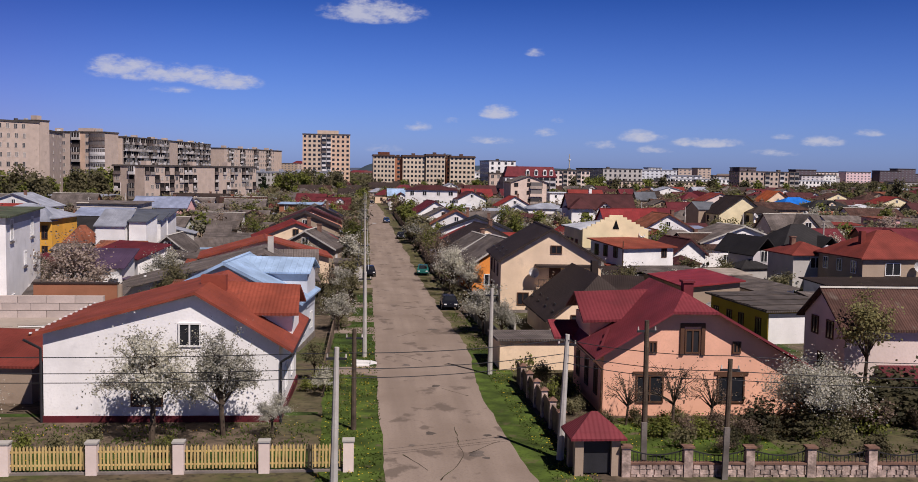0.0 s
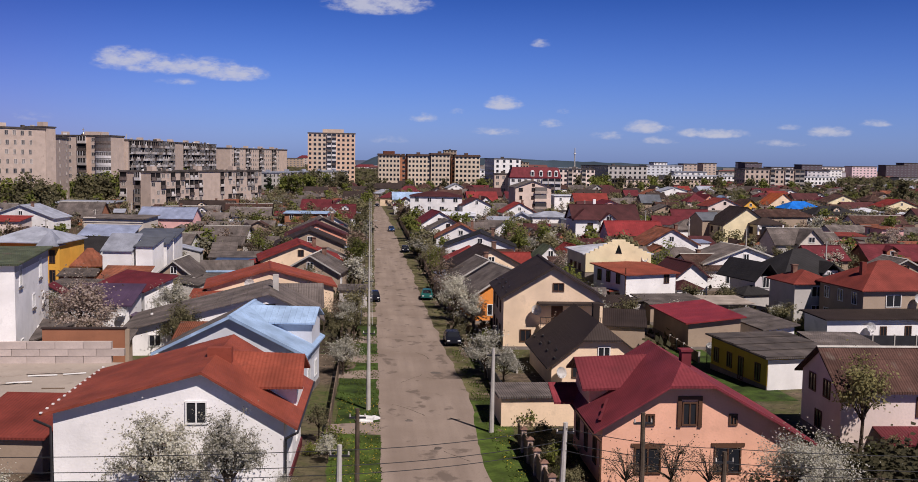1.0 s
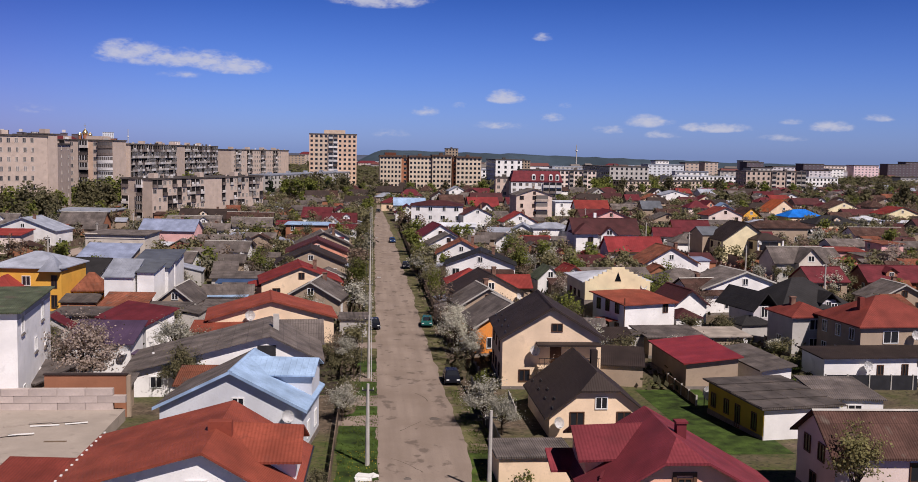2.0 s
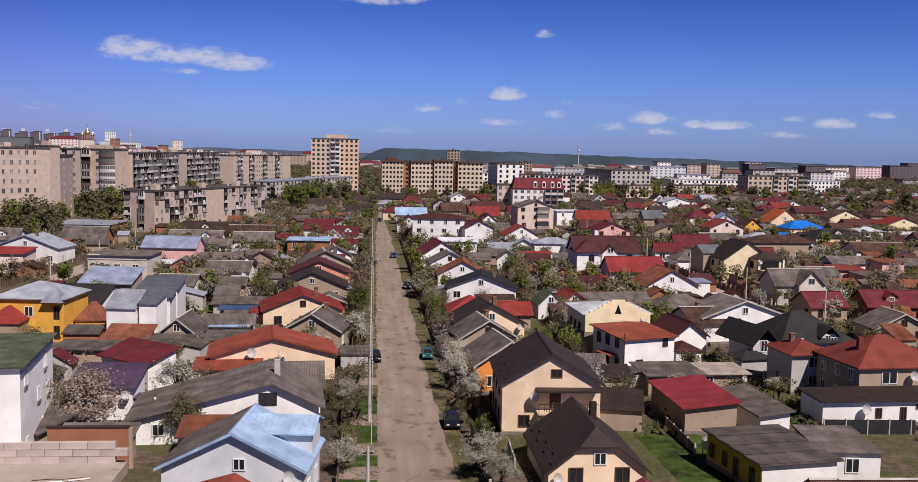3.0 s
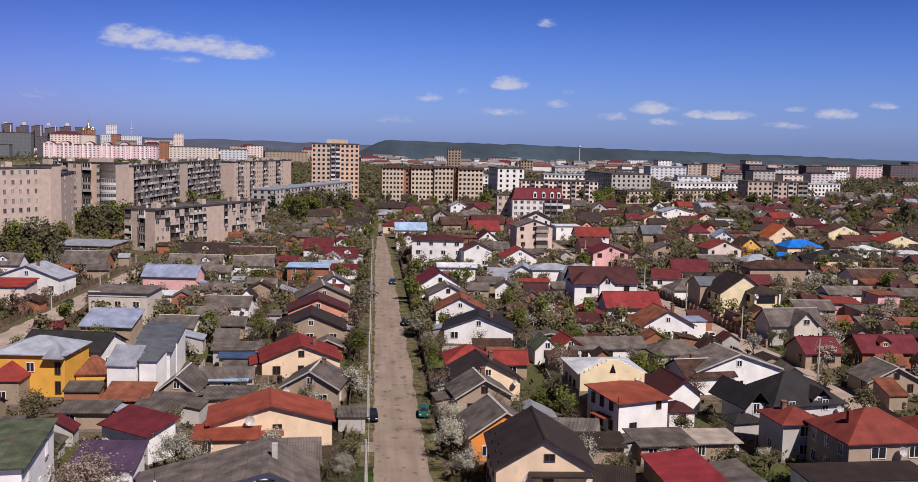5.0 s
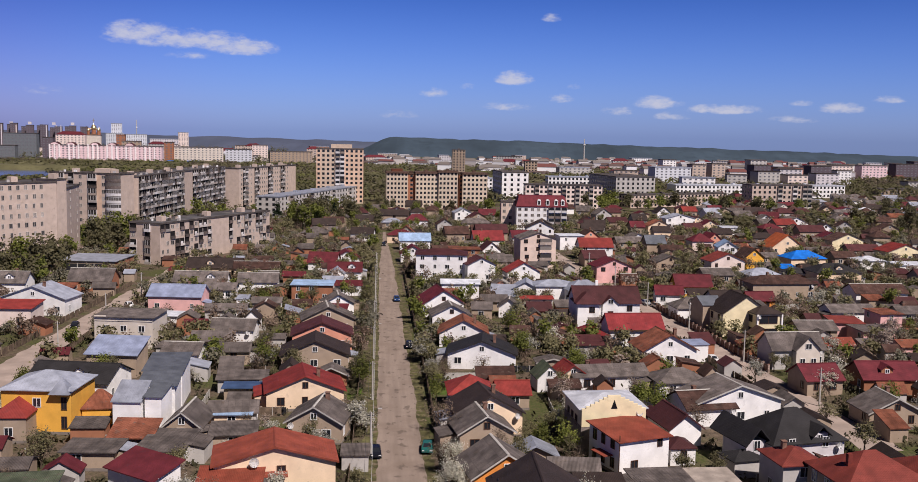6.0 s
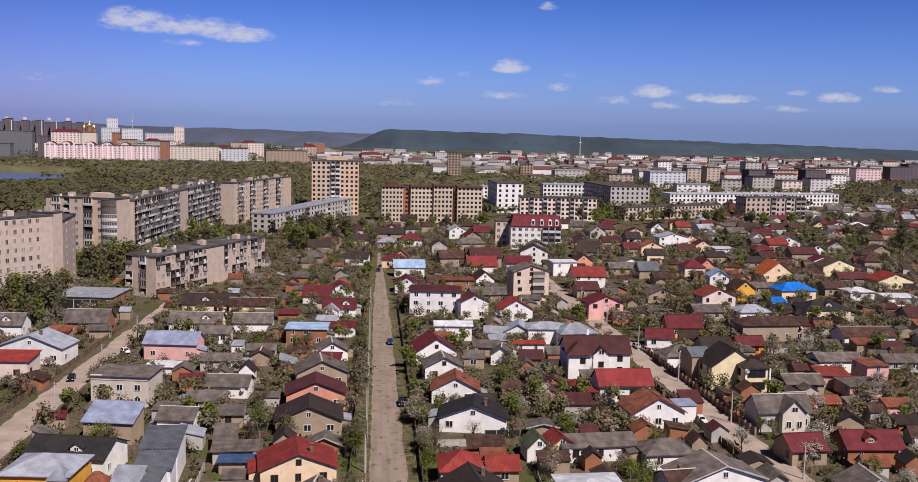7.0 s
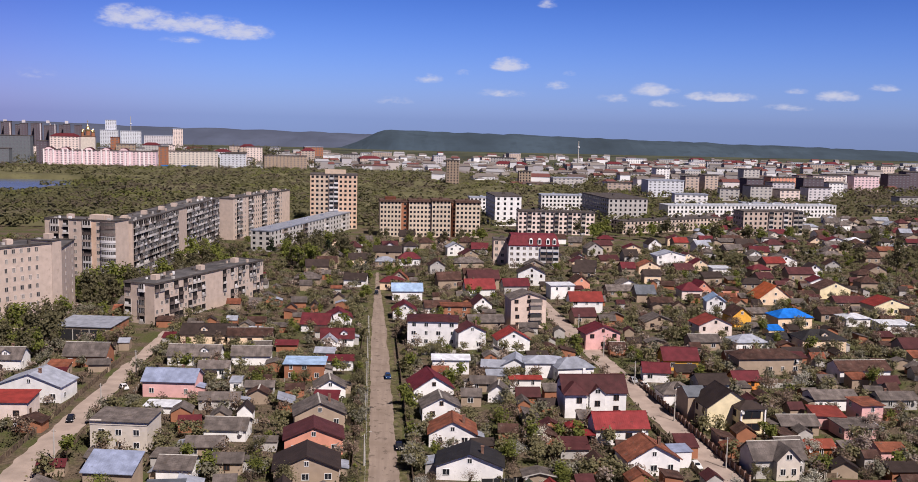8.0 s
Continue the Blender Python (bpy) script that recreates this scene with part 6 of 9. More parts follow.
house(204.7, 507.8, 12.9, 8, 9, 3.6, 2, 'X', 'slate', 'tan')
house(210.7, 527.5, 8.4, 7, 2, 4, 2.4, 'G', 'slate', 'white')
house(105.5, 494.6, 10.9, 8, 2, 3.4, 2.4, 'G', 'plum', 'cream')
house(91.8, 431.9, 9.0, 8, 9, 3, 3, 'G', 'brown', 'salmon')
house(77.2, 354.2, 9.2, 8, 6, 3.4, 2.4, 'X', 'plum', 'tan')
house(105.5, 412.3, 13.0, 9, 1, 3, 2, 'X', 'slate', 'tan')
house(113.0, 400.3, 8.9, 9, 1, 4, 3, 'X', 'darksteel', 'tan')
house(123.6, 469.9, 7.5, 8, 2, 4.4, 2.4, 'X', 'maroon', 'tan')
house(102.7, 345.6, 11.8, 8, 5, 3.2, 2.2, 'G', 'slate', 'tan')
house(115.8, 385.1, 9.8, 7, 1, 3, 1.6, 'X', 'brown', 'tan')
house(145.1, 364.2, 13.0, 8, 5, 3, 1.4, 'X', 'slate', 'tan')
house(206.9, 460.7, 13.8, 9, 2, 4, 2.6, 'X', 'plum', 'tan')
house(176.1, 362.3, 9.6, 8, 1, 3.4, 2, 'X', 'brown', 'tan')
house(196.1, 387.2, 14.2, 8, 1, 3.4, 2, 'X', 'plum', 'tan')
house(139.4, 245.4, 11.1, 7, -0, 3, 1.4, 'X', 'slate', 'greyw')
house(175.0, 300.5, 10.0, 9, 0, 4.5, 2.4, 'X', 'plum', 'tan')
house(115.6, 204.6, 6.5, 7, -0, 3, 1, 'X', 'rust', 'pink')
house(102.7, 224.5, 10.2, 8, -0, 2.8, 1.6, 'X', 'slate', 'tan')
house(93.0, 207.0, 6.8, 6, 6, 3, 1.6, 'X', 'slate', 'tan')
house(112.6, 428.5, 10.9, 8, 8, 3, 2, 'G', 'slate', 'white')
house(109.2, 313.2, 10.8, 8, 4, 3.2, 1.8, 'X', 'slate', 'tan')
house(123.9, 311.5, 11.9, 9, 4, 3.4, 2, 'P', 'steel', 'white')
house(300.8, 554.0, 11.5, 9, 2, 4, 2, 'X', 'rust', 'tan')
house(305.6, 601.3, 10.4, 9, 3, 4, 2, 'P', 'ltsteel', 'white')
house(256.9, 531.8, 12.7, 8, 9, 3.4, 2.4, 'P', 'slate', 'tan')

# ---- the near houses ----
def profile_house(name, x, y, turn, depth, wall_pts, roof_pts, wall, roof, label, over=0.55, thick=0.16):
    """A house whose gable outline is given: wall_pts and roof_pts as (x, z) from left to right; the front gable lies at local y = 0."""
    ob = empty(name, pose(x, y, ground_z(y), 0, 0, turn))
    tagged(ob, label, "house")
    bm = bmesh.new()
    f0 = [bm.verts.new((px, 0, pz)) for px, pz in wall_pts]
    f1 = [bm.verts.new((px, depth, pz)) for px, pz in wall_pts]
    n = len(f0)
    bm.faces.new(f0)
    bm.faces.new(f1[::-1])
    for i in range(n):
        bm.faces.new((f0[i], f1[i], f1[(i + 1) % n], f0[(i + 1) % n]))
    bmesh.ops.recalc_face_normals(bm, faces=bm.faces)
    part("wall", bm, "wall_" + wall, ob)
    bm = bmesh.new()
    uv = bm.loops.layers.uv.new("uv")
    y0, y1 = -over, depth + over
    for (xa, za), (xb, zb) in zip(roof_pts, roof_pts[1:]):
        if zb > za:
            slab(bm, [(xa, y1, za), (xa, y0, za), (xb, y0, zb), (xb, y1, zb)], thick, uv)
        else:
            slab(bm, [(xb, y0, zb), (xb, y1, zb), (xa, y1, za), (xa, y0, za)], thick, uv)
    part("roof", bm, "roof_" + roof, ob)
    return ob


def gutter(parent, pts, r=0.07, material="dark_metal"):
    for a, b in zip(pts, pts[1:]):
        a, b = Vector(a), Vector(b)
        bm = bmesh.new()
        q = (b - a).to_track_quat("Z", "Y").to_matrix().to_4x4()
        bmesh.ops.create_cone(bm, cap_ends=True, segments=8, radius1=r, radius2=r, depth=(b - a).length, matrix=Matrix.Translation((a + b) / 2) @ q)
        part("gutter", bm, material, parent)


# white house with the orange-red roof, behind the yellow fence
W = profile_house("house", -12.7, 53.9, -1, 10.5, [(-6.3, -0.3), (6.1, -0.3), (6.1, 4.2), (1.7, 6.9), (-6.3, 4.78)],
                  [(-7.0, 4.78), (1.7, 7.12), (6.9, 4.0)], "white", "orange", "white gabled house under a broad orange-red metal roof", 0.5)
add_window(W, 1.35, 0, 4.75, 0, 1.2, 1.3, "frame_white", True)
add_window(W, -0.9, 0, 1.6, 0, 1.7, 1.5, "frame_brown", True)
add_window(W, -0.4, 0, 3.3, 0, 0.8, 0.8, "frame_brown", True)
add_window(W, 6.1, 3.5, 1.8, 90, 1.2, 1.4, "frame_white", True)
add_window(W, 6.1, 7.5, 1.8, 90, 1.2, 1.4, "frame_white", True)
part("plinth", boxed(-6.4, 6.2, -0.08, 10.58, -0.3, 0.35), "roof_maroon", W, "maroon painted plinth")
bm = boxed(2.6, 6.5, 3.4, 7.6, 3.6, 5.75)
part("dormer", bm, "wall_white", W, "white dormer wall")
bm = bmesh.new()
uvl = bm.loops.layers.uv.new("uv")
slab(bm, [(2.9, 2.7, 5.55), (6.9, 2.7, 5.55), (6.7, 6.4, 6.75), (1.8, 6.4, 6.95)], 0.15, uvl)
slab(bm, [(6.9, 8.2, 5.6), (2.9, 8.2, 5.6), (1.8, 6.4, 6.95), (6.7, 6.4, 6.75)], 0.15, uvl)
part("dormer_roof", bm, "roof_orange", W)
part("chimney", boxed(1.2, 2.6, 4.2, 4.9, 5.8, 7.5), "roof_orange", W, "square chimney clad in red metal")
gutter(W, [(6.9, -0.9, 3.85), (6.2, -0.08, 3.3), (6.2, -0.08, 0.0)])
gutter(W, [(-7.0, -0.85, 4.6), (-6.4, -0.08, 4.0), (-6.4, -0.08, 0.0)])
gutter(W, [(6.92, -0.9, 3.85), (6.92, 11.3, 3.85)])
for i in range(13):
    t = i / 12
    ob = part("snow_guard", boxed(-0.06, 0.06, -0.08, 0.08, 0, 0.07), "frame_white", W)
    ob.matrix_basis = pose(-6.75, -0.5 + 11.6 * t, 4.86)
# lean-to with a dark red roof at the side of that house
house(-23.2, 62.0, 5.5, 7, -6, 2.3, 1.0, "S", "red2", "tan", False, False, "open dark lean-to with a red metal roof beside the white house")

# peach house with the maroon half-hipped roof
R = profile_house("house", 16.6, 54.6, -1, 8.6, [(-5.1, -0.3), (6.5, -0.3), (6.5, 2.95), (1.15, 6.05), (-1.25, 6.05), (-5.1, 3.75)],
                  [(-5.75, 3.45), (-1.35, 6.2)], "peach", "maroonlit", "peach plastered house with a maroon half-hipped metal roof")
bpy.data.objects.remove([c for c in R.children if c.name.startswith("roof")][0])
bm = bmesh.new()
uvl = bm.loops.layers.uv.new("uv")
slab(bm, [(-5.75, 9.1, 3.45), (-5.75, -0.7, 3.45), (-1.35, -0.7, 6.1), (-0.1, 1.6, 6.95), (-0.1, 9.1, 6.95)], 0.16, uvl)
slab(bm, [(7.9, -0.7, 2.4), (7.9, 9.1, 2.4), (-0.1, 9.1, 6.95), (-0.1, 1.6, 6.95), (1.25, -0.7, 6.1)], 0.16, uvl)
slab(bm, [(-1.35, -0.7, 6.1), (1.25, -0.7, 6.1), (-0.1, 1.6, 6.95)], 0.16, uvl)
part("roof", bm, "roof_maroonlit", R)
part("porch", boxed(6.5, 7.6, 1.0, 8.4, -0.3, 2.3), "wall_peach", R)
for lo in ((-2.4, 1.55), (2.35, 1.55)):
    add_window(R, lo[0], 0, lo[1], 0, 1.65, 1.6, "frame_brown", True)
    s = part("window_surround", boxed(lo[0] - 1.0, lo[0] + 1.0, -0.06, 0.0, lo[1] + 0.8, lo[1] + 1.0), "frame_brown", R)
add_window(R, 0, 0, 4.3, 0, 0.95, 1.45, "frame_brown", True)
part("window_surround", boxed(-0.72, -0.5, -0.1, 0, 3.5, 5.15), "frame_brown", R)
part("window_surround", boxed(0.5, 0.72, -0.1, 0, 3.5, 5.15), "frame_brown", R)
part("window_surround", boxed(-0.72, 0.72, -0.1, 0, 5.15, 5.35), "frame_brown", R)
for vx in (-2.3, 2.6):
    add_window(R, vx, 0, 3.95, 0, 0.5, 0.7, "frame_brown", True)
for vy in (1.8, 4.4, 7.0):
    add_window(R, -5.1, vy, 1.7, -90, 0.9, 1.7, "frame_brown", True)
part("dormer", boxed(-5.05, -2.0, 4.2, 8.5, 3.4, 4.9), "wall_peach", R)
bm = bmesh.new()
uvl = bm.loops.layers.uv.new("uv")
slab(bm, [(-5.6, 3.6, 4.9), (-1.9, 3.6, 5.05), (-0.3, 6.6, 6.5), (-5.6, 6.6, 6.3)], 0.14, uvl)
slab(bm, [(-1.9, 9.2, 5.25), (-5.6, 9.2, 5.15), (-5.6, 6.6, 6.3), (-0.3, 6.6, 6.5)], 0.14, uvl)
part("dormer_roof", bm, "roof_maroonlit", R)
bm = bmesh.new()
uvl = bm.loops.layers.uv.new("uv")
slab(bm, [(-6.9, 6.0, 3.5), (-4.9, 6.0, 3.5), (-4.9, 8.6, 4.2), (-6.9, 8.6, 4.2)], 0.14, uvl)
part("porch_roof", bm, "roof_maroonlit", R)
c = boxed(0.5, 1.1, 3.5, 4.1, 5.6, 7.25)
box(c, 0.42, 1.18, 3.42, 4.18, 7.25, 7.38)
part("chimney", c, "roof_maroonlit", R, "chimney clad in maroon metal")
gutter(R, [(-5.8, -0.7, 3.3), (-5.2, -0.06, 2.7), (-5.2, -0.06, -0.2)], 0.06, "frame_brown")
gutter(R, [(-5.8, -0.7, 3.3), (-5.8, 9.0, 3.3)], 0.06, "frame_brown")
for i in range(3):
    ob = part("snow_guard", boxed(-0.3, 0.3, -0.08, 0.08, 0, 0.14), "roof_maroon", R)
    ob.matrix_basis = pose(-5.1 + 0.35 * i, 0.4 + 0.9 * i, 3.95 + 0.21 * i, 0, -32, 60)

# pale house with the brown corrugated roof and a maroon awning
P3 = house(37.4, 65.0, 16.5, 7.4, -2, 4.3, 2.1, "X", "brown", "pinkw", False, False, "pale plastered house with a brown corrugated roof and maroon awning")
for wx, wz in ((-1.9, 2.9), (2.5, 2.9), (5.5, 2.9)):
    add_window(P3, wx, -3.25, wz, 0, 1.5, 1.4, "frame_brown", True)
for wy, wz in ((-1.0, 3.6), (1.4, 3.6), (0.2, 1.2)):
    add_window(P3, -7.8, wy, wz, -90, 1.1, 1.3, "frame_brown", True)
bm = bmesh.new()
uvl = bm.loops.layers.uv.new("uv")
slab(bm, [(-5.6, -5.6, 1.0), (7.6, -5.6, 1.0), (7.6, -3.25, 1.6), (-5.6, -3.25, 1.6)], 0.12, uvl)
part("awning", bm, "roof_maroon", P3, "maroon sheet-metal awning")

# cream shed with a flat grey roof at the street, and its small window
S = house(10.2, 71.2, 5.9, 5.6, 0, 2.3, -0.25, "F", "slate", "cream", False, False, "cream rendered shed with a flat grey roof beside the street")
add_window(S, 1.2, -2.35, 1.2, 0, 1.4, 0.7, "frame_brown", True)
add_window(S, -2.5, 0, 1.0, -90, 1.0, 1.7, "frame_brown", True)


def gatehouse(x, y):
    ob = empty("gatehouse", pose(x, y, ground_z(y)))
    tagged(ob, "small gatehouse with a maroon hipped roof beside the stone wall", "gatehouse")
    for px in (-0.85, 0.85):
        for py in (-0.7, 0.7):
            part("pier", boxed(px - 0.2, px + 0.2, py - 0.2, py + 0.2, -0.2, 1.75), "wall_tan", ob)
    # dark sheet stands in for the shaded inside of the open arch
    part("gate", boxed(-0.65, 0.65, -0.68, -0.62, 0.1, 1.7), "dark_metal", ob, "dark sheet for the shade inside the arch")
    part("side_wall", boxed(0.75, 0.95, -0.5, 0.5, -0.2, 1.75), "wall_tan", ob)
    part("roof", roof_mesh("P", 2.1, 1.8, 1.8, 1.0, 0.25, 0.1), "roof_maroonlit", ob)


gatehouse(8.6, 44.6)


def picket_fence(x0, x1, y, bays):
    """Yellow pickets between square rendered posts."""
    ob = empty("picket_fence", pose(x0, y, ground_z(y)))
    tagged(ob, "yellow wooden picket fence between pale rendered posts", "fence")
    n = (x1 - x0) / bays
    post, cap = mesh_of(boxed(-0.24, 0.24, -0.24, 0.24, -0.2, 1.42), "wall_pinkw", "post"), mesh_of(boxed(-0.28, 0.28, -0.28, 0.28, 1.42, 1.5), "concrete_pole", "cap")
    bm = bmesh.new()
    f = [bm.verts.new((px, py, pz)) for py in (-0.015, 0.015) for px, pz in ((-0.045, 0.2), (0.045, 0.2), (0.045, 1.2), (0, 1.3), (-0.045, 1.2))]
    bm.faces.new(f[:5])
    bm.faces.new(f[9:4:-1])
    for i in range(5):
        bm.faces.new((f[i], f[i + 5], f[(i + 1) % 5 + 5], f[(i + 1) % 5]))
    bmesh.ops.recalc_face_normals(bm, faces=bm.faces)
    picket = mesh_of(bm, "yellow_picket", "picket")
    r = random.Random(8)
    for b in range(bays + 1):
        q = part("post", post, "", ob)
        q.matrix_basis = pose(b * n, 0, 0)
        part("cap", cap, "", q)
        if b == bays:
            continue
        for z in (0.4, 1.0):
            part("rail", boxed(b * n + 0.24, (b + 1) * n - 0.24, 0.02, 0.07, z - 0.04, z + 0.04), "yellow_picket", ob)
        part("kerb", boxed(b * n + 0.24, (b + 1) * n - 0.24, -0.1, 0.12, -0.2, 0.1), "plinth", ob)
        c = 20
        for i in range(c):
            q = part("picket", picket, "", ob)
            q.matrix_basis = pose(b * n + 0.36 + i * (n - 0.72) / (c - 1), 0, r.uniform(-0.02, 0.02), 0, r.uniform(-1.5, 1.5), 0)


picket_fence(-25.4, -2.7, 44.9, 6)


def stone_wall(x0, x1, y, bays):
    """A low wall of pinkish stones with brick piers and an iron railing."""
    ob = empty("stone_wall", pose(x0, y, ground_z(y), 0, 0, -2.5))
    tagged(ob, "low pinkish stone wall with piers and dark iron railing", "garden wall")
    n = (x1 - x0) / bays
    r = random.Random(14)
    for b in range(bays + 1):
        q = part("pier", boxed(b * n - 0.2, b * n + 0.2, -0.2, 0.2, -0.3, 1.35), "stone_wall", ob)
        part("cap", boxed(b * n - 0.27, b * n + 0.27, -0.27, 0.27, 1.35, 1.43), "chimney_brick", q)
        if b == bays:
            continue
        part("core", boxed(b * n + 0.2, (b + 1) * n - 0.2, -0.1, 0.13, -0.3, 0.58), "plinth", ob)
        part("coping", boxed(b * n + 0.2, (b + 1) * n - 0.2, -0.17, 0.17, 0.58, 0.66), "chimney_brick", ob)
        for row in range(3):
            px = b * n + 0.21
            while px < (b + 1) * n - 0.3:
                w = min(r.uniform(0.26, 0.5), (b + 1) * n - 0.2 - px)
                z0 = -0.12 + row * 0.235
                bm = bmesh.new()
                v = box(bm, px + 0.012, px + w - 0.012, -0.1 - r.uniform(0.03, 0.06), -0.08, z0, z0 + 0.215)
                for k in v:
                    if k.co.y < -0.11:
                        k.co.x += (px + w / 2 - k.co.x) * 0.16 + r.uniform(-0.02, 0.02)
                        k.co.z += r.uniform(-0.02, 0.02)
                part("stone", bm, "stone_wall", ob)
                px += w
        bm = bmesh.new()
        m = 12
        for i in range(m):
            xa, xb = b * n + 0.2 + i * (n - 0.4) / m, b * n + 0.2 + (i + 1) * (n - 0.4) / m
            za, zb = (1.22 - 0.22 * math.sin(math.pi * k / m) for k in (i, i + 1))
            vs = [bm.verts.new(p) for p in ((xa, 0, za - 0.05), (xb, 0, zb - 0.05), (xb, 0, zb), (xa, 0, za), (xa, 0.04, za - 0.05), (xb, 0.04, zb - 0.05), (xb, 0.04, zb), (xa, 0.04, za))]
            for q in ((0, 1, 2, 3), (7, 6, 5, 4), (3, 2, 6, 7), (0, 4, 5, 1)):
                bm.faces.new([vs[k] for k in q])
        bmesh.ops.remove_doubles(bm, verts=bm.verts, dist=0.001)
        part("top_rail", bm, "dark_metal", ob)
        for i in range(1, 14):
            k = i / 14
            part("bar", boxed(b * n + 0.2 + k * (n - 0.4) - 0.012, b * n + 0.2 + k * (n - 0.4) + 0.012, -0.012, 0.012, 0.66, 1.2 - 0.22 * math.sin(math.pi * k)), "dark_metal", ob)


stone_wall(9.9, 30.0, 43.7, 7)


def street_fence(x, y0, y1, step, h, material, label, turn_x=0.0, piers=True):
    """A boarded or sheet fence along y, with piers."""
    ob = empty("street_fence", pose(x, y0, 0))
    tagged(ob, label, "fence")
    n = int((y1 - y0) / step)
    for i in range(n):
        ya, yb = i * step, (i + 1) * step
        z = ground_z(y0 + ya)
        xo = turn_x * ya
        part("panel", boxed(xo - 0.04, xo + 0.04, ya + 0.15, yb - 0.15, z - 0.2, z + h), material, ob)
        if piers:
            q = part("pier", boxed(xo - 0.17, xo + 0.17, ya - 0.17, ya + 0.17, z - 0.2, z + h + 0.2), "stone_wall", ob)
            bm = bmesh.new()
            bmesh.ops.create_cone(bm, cap_ends=True, segments=4, radius1=0.36, radius2=0.05, depth=0.18, matrix=pose(xo, ya, z + h + 0.29, 0, 0, 45))
            part("cap", bm, "chimney_brick", q)


street_fence(8.1, 47, 66, 2.5, 1.35, "wood_fence", "dark boarded fence with brick piers along the street")
street_fence(8.6, 72, 100, 2.8, 1.5, "dark_metal", "dark sheet fence along the street", 0.0, False)
street_fence(-4.7, 62, 100, 2.4, 1.1, "wood_fence", "low weathered garden fence along the street", 0.0, False)
street_fence(-5.0, 104, 330, 3.2, 1.3, "wood_fence", "low weathered garden fence along the street", 0.004, False)
street_fence(8.4, 120, 330, 3.2, 1.4, "wood_fence", "low weathered garden fence along the street", -0.006, False)
street_fence(-66.5, 160, 300, 3.4, 1.4, "wood_fence", "weathered garden fence along the side street", 0.0, False)
street_fence(-78.5, 190, 300, 3.4, 1.5, "wood_fence", "weathered garden fence along the side street", 0.03, False)
street_fence(78.2, 190, 270, 2.6, 1.5, "chimney_brick", "brown brick fence with piers along the side street", -0.035, True)
street_fence(70.5, 150, 240, 3.2, 1.4, "wood_fence", "weathered garden fence along the side street", -0.035, False)


def rod(parent, name, a, b, r0, r1, material, seg=8):
    a, b = Vector(a), Vector(b)
    bm = bmesh.new()
    q = (b - a).to_track_quat("Z", "Y").to_matrix().to_4x4()
    bmesh.ops.create_cone(bm, cap_ends=True, segments=seg, radius1=r0, radius2=r1, depth=(b - a).length, matrix=Matrix.Translation((a + b) / 2) @ q)
    return part(name, bm, material, parent)


def pole(x, y, h, lean=0.0, material="concrete_pole", lamp=0.0, label="grey concrete power pole beside the street"):
    ob = empty("power_pole", pose(x, y, ground_z(y), 0, lean, 0))
    tagged(ob, label, "power pole")
    rod(ob, "shaft", (0, 0, -0.3), (0, 0, h), 0.19 if material != "bark" else 0.15, 0.11, material)
    if material == "bark" and y < 50:
        part("stub", boxed(-0.2, 0.06, -0.26, -0.13, -0.3, 2.4), "dark_stub", ob, "weathered concrete stub strapped to the pole")
    part("crossarm", boxed(-0.45, 0.45, -0.05, 0.05, h - 0.55, h - 0.45), "dark_metal", ob)
    for k in (-0.4, 0.4):
        rod(ob, "insulator", (k, 0, h - 0.45), (k, 0, h - 0.29), 0.045, 0.03, "frame_grey")
    if lamp:
        rod(ob, "lamp_arm", (0, 0, h - 0.2), (lamp, 0, h + 0.5), 0.03, 0.03, "dark_metal")
        part("lamp_head", boxed(lamp - 0.1, lamp + 0.45, -0.12, 0.12, h + 0.45, h + 0.58), "concrete_pole", ob)


pole(-3.3, 42.9, 6.1, 0.8)
pole(7.4, 46.3, 6.1, 2.0)
pole(10.9, 44.2, 7.1, -0.4, "bark", label="dark wooden power pole in front of the stone wall")
pole(14.4, 43.2, 5.5, 0.8, "bark", label="dark wooden power pole in front of the stone wall")
pole(-2.55, 52.0, 5.4, 0, "bark", label="thin dark pole at the street corner")
pole(6.6, 67, 6.0, 0.5)
for i in range(9):
    pole(-2.0 - 0.001 * i * 32, 74 + 32 * i, 7.0 if i else 6.4, 0, "concrete_pole", 1.1 if i in (2, 4, 6) else 0.0)
for i in range(6):
    pole(77.5 - 1.15 * i, 165 + 34 * i, 7.0, 0)
for i in range(4):
    pole(-67.6, 170 + 36 * i, 7.0, 0)


def wire(a, b, sag, r=0.018, material="dark_metal"):
    cu = bpy.data.curves.new("overhead_wire", "CURVE")
    cu.dimensions, cu.bevel_depth, cu.bevel_resolution = "3D", r, 0
    sp = cu.splines.new("POLY")
    n = 10
    sp.points.add(n)
    for i in range(n + 1):
        t = i / n
        p = Vector(a).lerp(Vector(b), t)
        sp.points[i].co = (p.x, p.y, p.z - sag * 4 * t * (1 - t), 1)
    cu.materials.append(MATS[material])
    tagged(new("overhead_wire", cu), "thin overhead wire strung between the power poles", "wire", "overhead wires")


